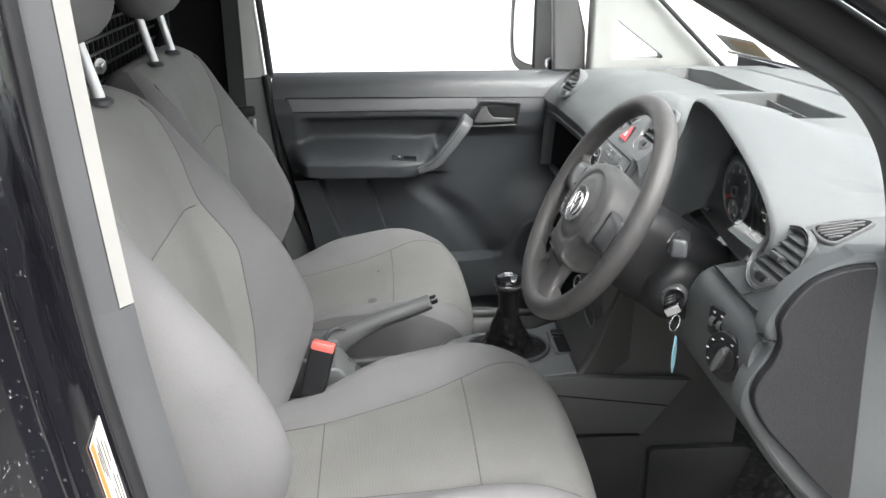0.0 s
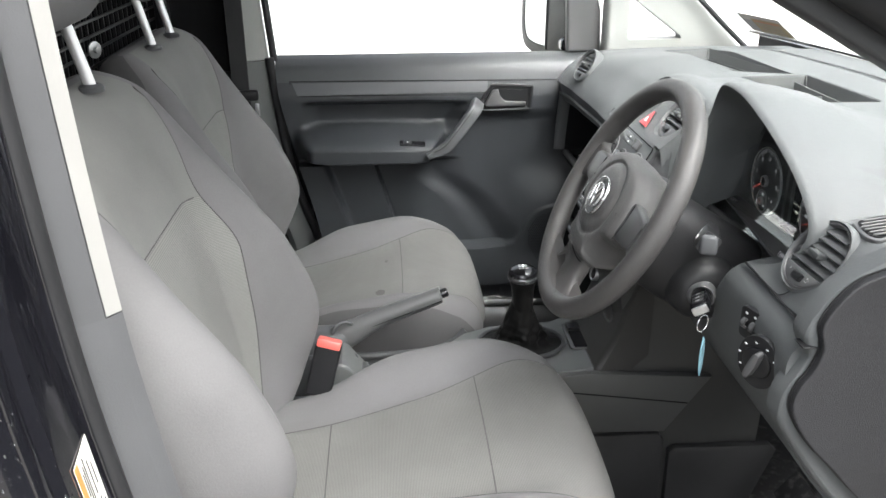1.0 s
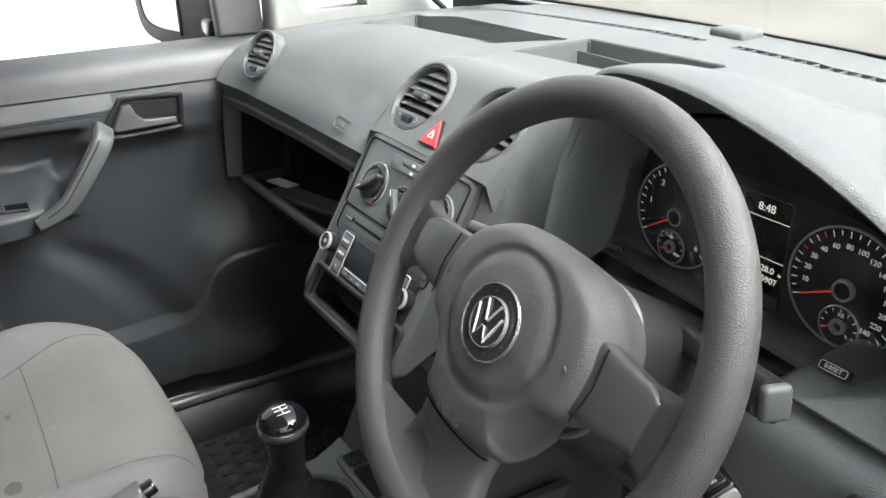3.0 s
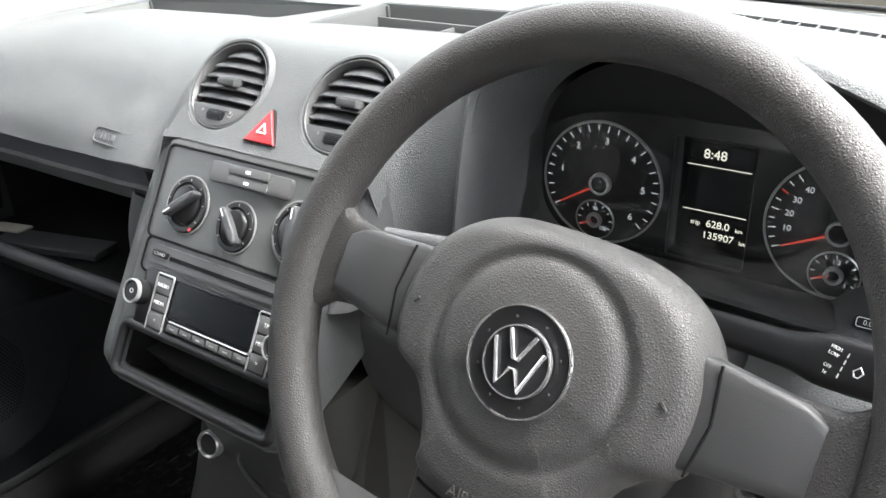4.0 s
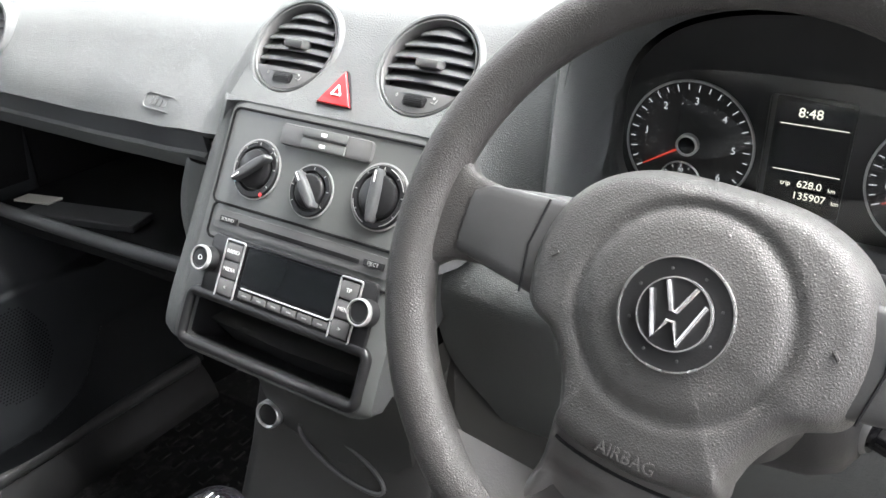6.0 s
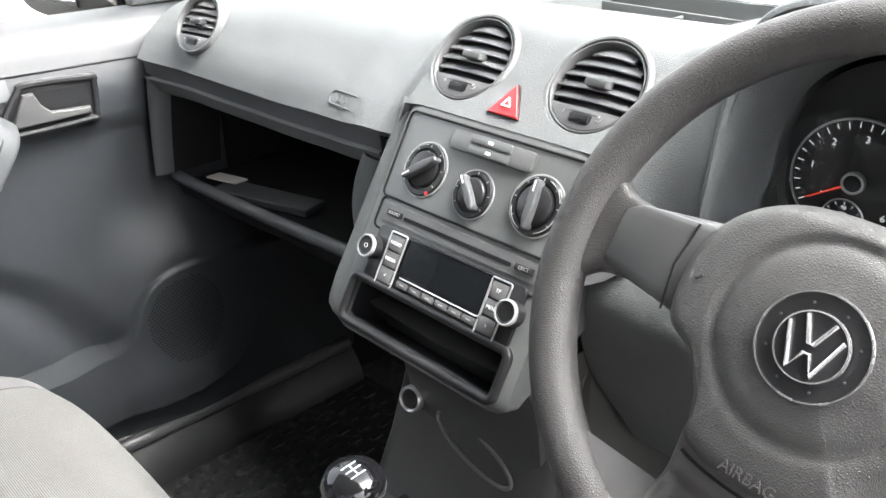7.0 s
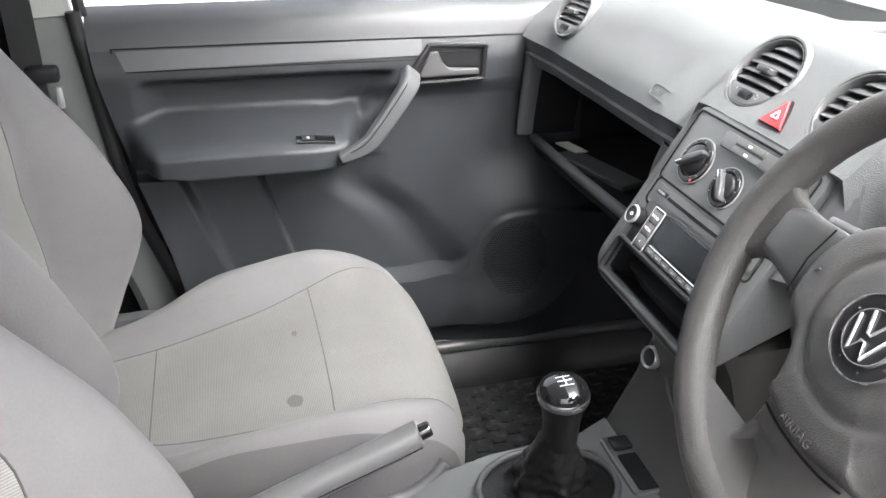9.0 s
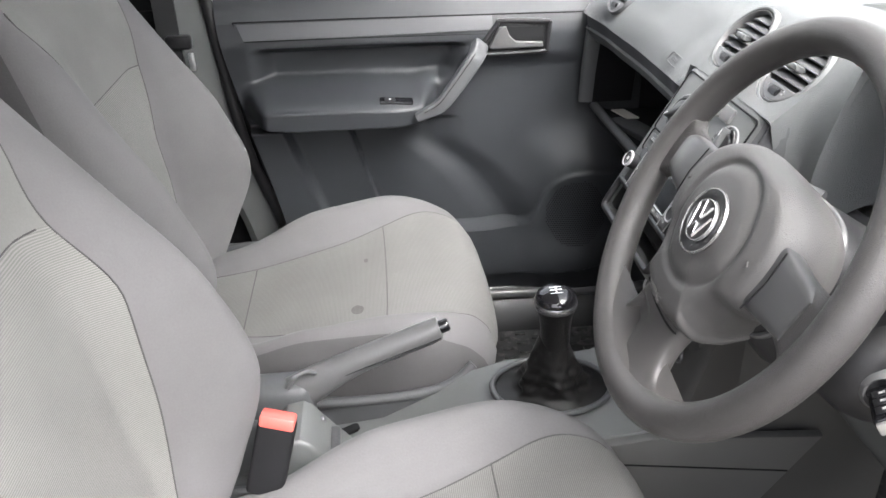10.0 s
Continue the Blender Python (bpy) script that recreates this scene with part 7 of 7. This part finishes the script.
# ---------- floor console, gear lever, handbrake ----------
gear = thing("gear_lever", (0.150, 0.0, 0.685), "black gear lever with leather gaiter and chrome-ringed knob", "gear lever")
ring_pts = [(0.150 + 0.080 * math.cos(a), 0.002 + 0.062 * math.sin(a), 0.690) for a in (2 * math.pi * k / 48 for k in range(48))]
part("gaiter_frame", tube(ring_pts, 0.0042, 10, True), TRIM, gear, "smooth oval frame")
bm = bmesh.new()
rings = []
for k in range(34):
    f = (k / 33) ** 1.25
    z = 0.688 + 0.098 * f
    rx, ry = between(f, [(0, 0.077), (0.02, 0.070), (0.05, 0.055), (0.12, 0.047), (0.3, 0.040), (0.55, 0.0315), (0.8, 0.0235), (1, 0.0165)]), between(f, [(0, 0.059), (0.02, 0.054), (0.05, 0.044), (0.12, 0.039), (0.3, 0.034), (0.55, 0.028), (0.8, 0.022), (1, 0.0165)])
    cx, cy = 0.150 - 0.006 * f, 0.002 - 0.022 * f
    ring = []
    for i in range(72):
        a = 2 * math.pi * i / 72
        w = 1 + 0.13 * (1 - f) * min(1, f * 5) * (1 - 2 * abs(math.sin(2.5 * a + 2.2 * f))) + 0.07 * math.sin(9 * a - 12 * f) * (1 - f) * min(1, 6 * f) + 0.05 * math.sin(2 * a + 38 * f) * min(1, 4 * f) * (1 - f)
        ring.append(Vector((cx + rx * w * math.cos(a), cy + ry * w * math.sin(a), z + 0.004 * math.sin(3 * a + 4 * f) * (1 - f) * min(1, 8 * f))))
    rings.append(ring)
strip(bm, rings)
part("gaiter", bm, LEATHER, gear, "creased black leather gaiter", angle=80)
GK = frame_at((0.147, -0.022, 0.773), (-0.04, -0.07, 1), (1, 0, 0)) @ Matrix.Diagonal((1.07, 1.07, 1.0, 1))
part("shaft", lathe([(0.0165, 0), (0.0175, 0.012), (0.0180, 0.03), (0.0195, 0.045), (0.0225, 0.056), (0.0235, 0.062), (0.001, 0.063)], GK, 36), LEATHER, gear, "black grip")
knob_ = part("knob", lathe([(0.0232, 0.062), (0.0245, 0.067), (0.0242, 0.072), (0.0225, 0.077), (0.018, 0.081), (0.010, 0.0838), (0.001, 0.0845)], GK, 40), GLOSS, gear, "glossy black knob top")
part("bright_ring", lathe([(0.0238, 0.0605), (0.0252, 0.063), (0.0255, 0.067), (0.0248, 0.070), (0.0240, 0.071)], GK, 40), DULL_CHROME, knob_, "dull chrome ring")
for x in (-0.006, 0.0, 0.006):
    part("gate_line", box((x - 0.0005, -0.007, 0.0842 - abs(x) * 0.12), (x + 0.0005, 0.007, 0.0850 - abs(x) * 0.12), 0.0002, 1, GK), WHITE_PRINT, knob_)
part("gate_line", box((-0.006, -0.0005, 0.0842), (0.006, 0.0005, 0.0851), 0.0002, 1, GK), WHITE_PRINT, knob_)

console_tray = thing("console_switch", (0.256, 0.01, 0.69), "dark console tray with a small switch beside the gear lever", "tray")
part("rim", prism(rounded(0.040, 0.098, 0.006), 0.004, pose(0.257, 0.012, 0.690) , 0.001), SMOOTH, console_tray)
part("well", prism(rounded(0.026, 0.060, 0.004), 0.001, pose(0.257, -0.004, 0.6945)), MATT, console_tray)
part("switch", prism(rounded(0.024, 0.022, 0.002), 0.005, pose(0.257, 0.045, 0.693), 0.001), BLACK, console_tray)
part("edge", tube([(0.272, 0.028, 0.696), (0.272, -0.033, 0.696)], 0.0016, 6), STEEL, console_tray)

brake = thing("handbrake", (-0.19, 0.0, 0.62), "grey plastic handbrake lever pulled low", "handbrake")
bl = smoothed([(-0.235, -0.005, 0.700), (-0.18, -0.004, 0.728), (-0.10, 0.0, 0.757), (-0.02, 0.003, 0.785), (0.002, 0.004, 0.793)], 8)
bm = bmesh.new()
rings = []
for k, p in enumerate(bl):
    f = k / (len(bl) - 1)
    a_ = between(f, [(0, 0.020), (0.3, 0.018), (0.55, 0.0155), (0.95, 0.0145), (1, 0.012)])
    b_ = between(f, [(0, 0.030), (0.25, 0.026), (0.5, 0.017), (0.95, 0.0155), (1, 0.013)])
    d = Vector((0.94, 0.02, 0.34)).normalized()
    up = (Vector((0, 0, 1)) - d * d.z).normalized()
    rings.append([p + Vector((0, 1, 0)) * a_ * math.cos(q) + up * (b_ * math.sin(q) - (b_ - 0.0155)) for q in (2 * math.pi * i / 24 for i in range(24))])
strip(bm, rings)
part("lever", bm, SMOOTH, brake, "smooth grey lever", angle=60)
part("button", lathe([(0.0085, 0), (0.0085, 0.012), (0.007, 0.0145), (0.001, 0.0145)], frame_at((0.000, 0.004, 0.7925), (0.94, 0.02, 0.34)), 20), GLOSS, brake, "black release button")
part("seam", tube([p + Vector((0, -0.0158, -0.006)) for p in bl[12:]], 0.0007, 6), MATT, brake)
part("cover", box((-0.255, -0.028, 0.645), (-0.165, 0.024, 0.735), 0.018, 4, None), TRIM, brake, "dark lever cover")
part("clip", tube(smoothed([(-0.196, -0.028, 0.738), (-0.186, -0.026, 0.752), (-0.172, -0.020, 0.755), (-0.160, -0.014, 0.748)], 5), [0.004] * 6 + [0.003] * 10, 8), PILLAR_GREY, brake)
part("slot", prism(rounded(0.050, 0.014, 0.006), 0.004, pose(-0.135, -0.002, 0.636, 0, -14, 12)), MATT, brake, "dark slot for the lever")

tub = thing("console_bin", (-0.19, -0.09, 0.63), "grey-blue plastic bin of the floor console", "storage bin")
for lo, hi in (((-0.30, -0.055, 0.60), (-0.150, -0.042, 0.706)), ((-0.150, -0.128, 0.60), (-0.132, -0.045, 0.690)), ((-0.30, -0.135, 0.60), (-0.135, -0.122, 0.672))):
    part("side", box(lo, hi, 0.006, 3), TRIM, tub)
part("base", box((-0.30, -0.13, 0.60), (-0.135, -0.045, 0.625), 0.003), TRIM, tub)
part("front_wedge", prism([(-0.205, 0.580), (-0.202, 0.712), (-0.196, 0.722), (-0.176, 0.726), (-0.166, 0.720), (-0.150, 0.698), (-0.095, 0.632), (-0.055, 0.600), (-0.055, 0.580)], 0.078, Matrix.Translation((0, -0.040, 0)) @ ZX, 0.007, 3), CONSOLE, tub, "sloping front of the bin")
buckle = thing("belt_buckle", (-0.20, -0.158, 0.75), "black seat belt buckle with red release button", "seat belt buckle")
BK = frame_at((-0.203, -0.158, 0.742), (-0.05, -0.95, 0.25), (0.24, 0, 1))
part("body", box((-0.021, -0.044, -0.012), (0.021, 0.046, 0.014), 0.005, 3, BK), MATT, buckle)
part("release", box((-0.0195, 0.039, -0.009), (0.0195, 0.0535, 0.0155), 0.003, 2, BK), RED_BUTTON, buckle, "red release button")
part("stem", box((-0.008, -0.14, -0.004), (0.008, -0.040, 0.004), 0.002, 2, BK), MATT, buckle)

# ---------- small things on the dashboard ----------
booklet = thing("paper_booklet", (0.42, 0.52, 0.853), "dark booklet with white paper on the open shelf", "booklet")
part("cover", box((-0.022, -0.085, 0), (0.022, 0.085, 0.010), 0.0015, 1, pose(0.414, 0.500, 0.8525, 0, 0, 16)), TRIM, booklet, "dark grey cover")
part("paper", box((-0.013, -0.028, 0), (0.015, 0.028, 0.003), 0.0008, 1, pose(0.404, 0.590, 0.8625, 0, 6, 16)), PAPER, booklet, "white folded paper")
cushion_ob = [o for o in passenger_seat.children if o.name.startswith("cushion")][0]
cushion_place = place_of(cushion_ob)
cushion_tree = BVHTree.FromPolygons([cushion_place @ v.co for v in cushion_ob.data.vertices], [tuple(p.vertices) for p in cushion_ob.data.polygons])


def cloth_z(x, y):
    hit = cushion_tree.ray_cast(Vector((x, y, 1.2)), Vector((0, 0, -1)))[0]
    return hit.z if hit else 0.68


stains = thing("seat_stain", (-0.11, 0.21, 0.70), "small dark damp stain on the passenger cushion", "stain")
for (sx, sy, r_, dark_) in ((-0.111, 0.217, 0.011, 1), (-0.097, 0.371, 0.005, 1), (-0.108, 0.160, 0.006, 0), (-0.05, 0.30, 0.004, 0)):
    bm = bmesh.new()
    ring = []
    for k in range(18):
        a = 2 * math.pi * k / 18
        q = r_ * (0.85 + 0.12 * math.sin(2 * a + sx * 90) + 0.05 * math.sin(5 * a))
        x_, y_ = sx + q * math.cos(a), sy + q * 1.5 * math.sin(a)
        ring.append(bm.verts.new((x_, y_, cloth_z(x_, y_) + 0.0006)))
    c_ = bm.verts.new((sx, sy, cloth_z(sx, sy) + 0.0006))
    for k in range(18):
        bm.faces.new((ring[k], ring[(k + 1) % 18], c_))
    part("mark", bm, STAIN if dark_ else STAIN_PALE, stains)
# airbag lettering on the pad
AB = frame_at((0.3632, 0.242, 1.0600), (-0.775, 0.05, 0.625))
for k in range(5):
    part("letter_bar", prism(rounded(0.005, 0.007, 0.001, 2), 0.0008, AB @ pose(-0.015 + 0.0075 * k, 0, 0.0002)), DASH, dash)
part("letter_outline", tube([AB @ Vector((a, b, 0.001)) for a, b in rounded(0.050, 0.016, 0.007)], 0.0008, 6, True), DASH, dash)
# demister slot along the windscreen


def slot_line(y):
    return 0.790 - 0.27 * y * y


def slot_sheet(y0, y1, off, thick):
    return skin(lambda u, v: Vector((slot_line(y0 + (y1 - y0) * u) + 0.017 * v, y0 + (y1 - y0) * u, deck_z(slot_line(y0 + (y1 - y0) * u), y0 + (y1 - y0) * u) + off)), 24, 1, thick)


for y0, y1 in ((0.47, 0.036), (-0.014, -0.50)):
    hole = slot_sheet(y0, y1, 0.02, 0.06)
    bmesh.ops.recalc_face_normals(hole, faces=hole.faces[:])
    cut(pad, hole)
    part("demister_slot", slot_sheet(y0, y1, -0.022, 0.002), MATT, dash, "dark demister slot")
    for k in range(26):
        y = y0 + (y1 - y0) * (k + 0.5) / 26
        part("slot_rib", box((slot_line(y) - 0.001, y - 0.0012, deck_z(slot_line(y), y) - 0.012), (slot_line(y) + 0.018, y + 0.0012, deck_z(slot_line(y), y) - 0.0003), 0.0003, 1), DASH, dash)
part("sensor", box((0.835, 0.005, 1.148), (0.882, 0.062, 1.163), 0.006, 3), DASH, dash, "raised sensor block")
part("screen_edge", tube([(0.890 - 0.09 * (y / 0.66) ** 2, y, 1.155) for y in (0.66 - 0.066 * k for k in range(21))], 0.004, 8), SEAL, dash, "black edge along the windscreen")
# pedals
for y_, name in ((-0.44, "accelerator_pedal"), (-0.34, "brake_pedal"), (-0.24, "clutch_pedal")):
    p = thing(name, (0.62, y_, 0.5), "black rubber foot pedal on a steel arm", "pedal", "pedals")
    part("pad", box((-0.035, -0.03, 0), (0.035, 0.03, 0.012), 0.004, 2, frame_at((0.60, y_, 0.50), (-0.8, 0, 0.6))), RUBBER, p)
    part("arm", tube([(0.61, y_, 0.50), (0.70, y_, 0.60), (0.80, y_, 0.72)], 0.008, 8), MATT, p)
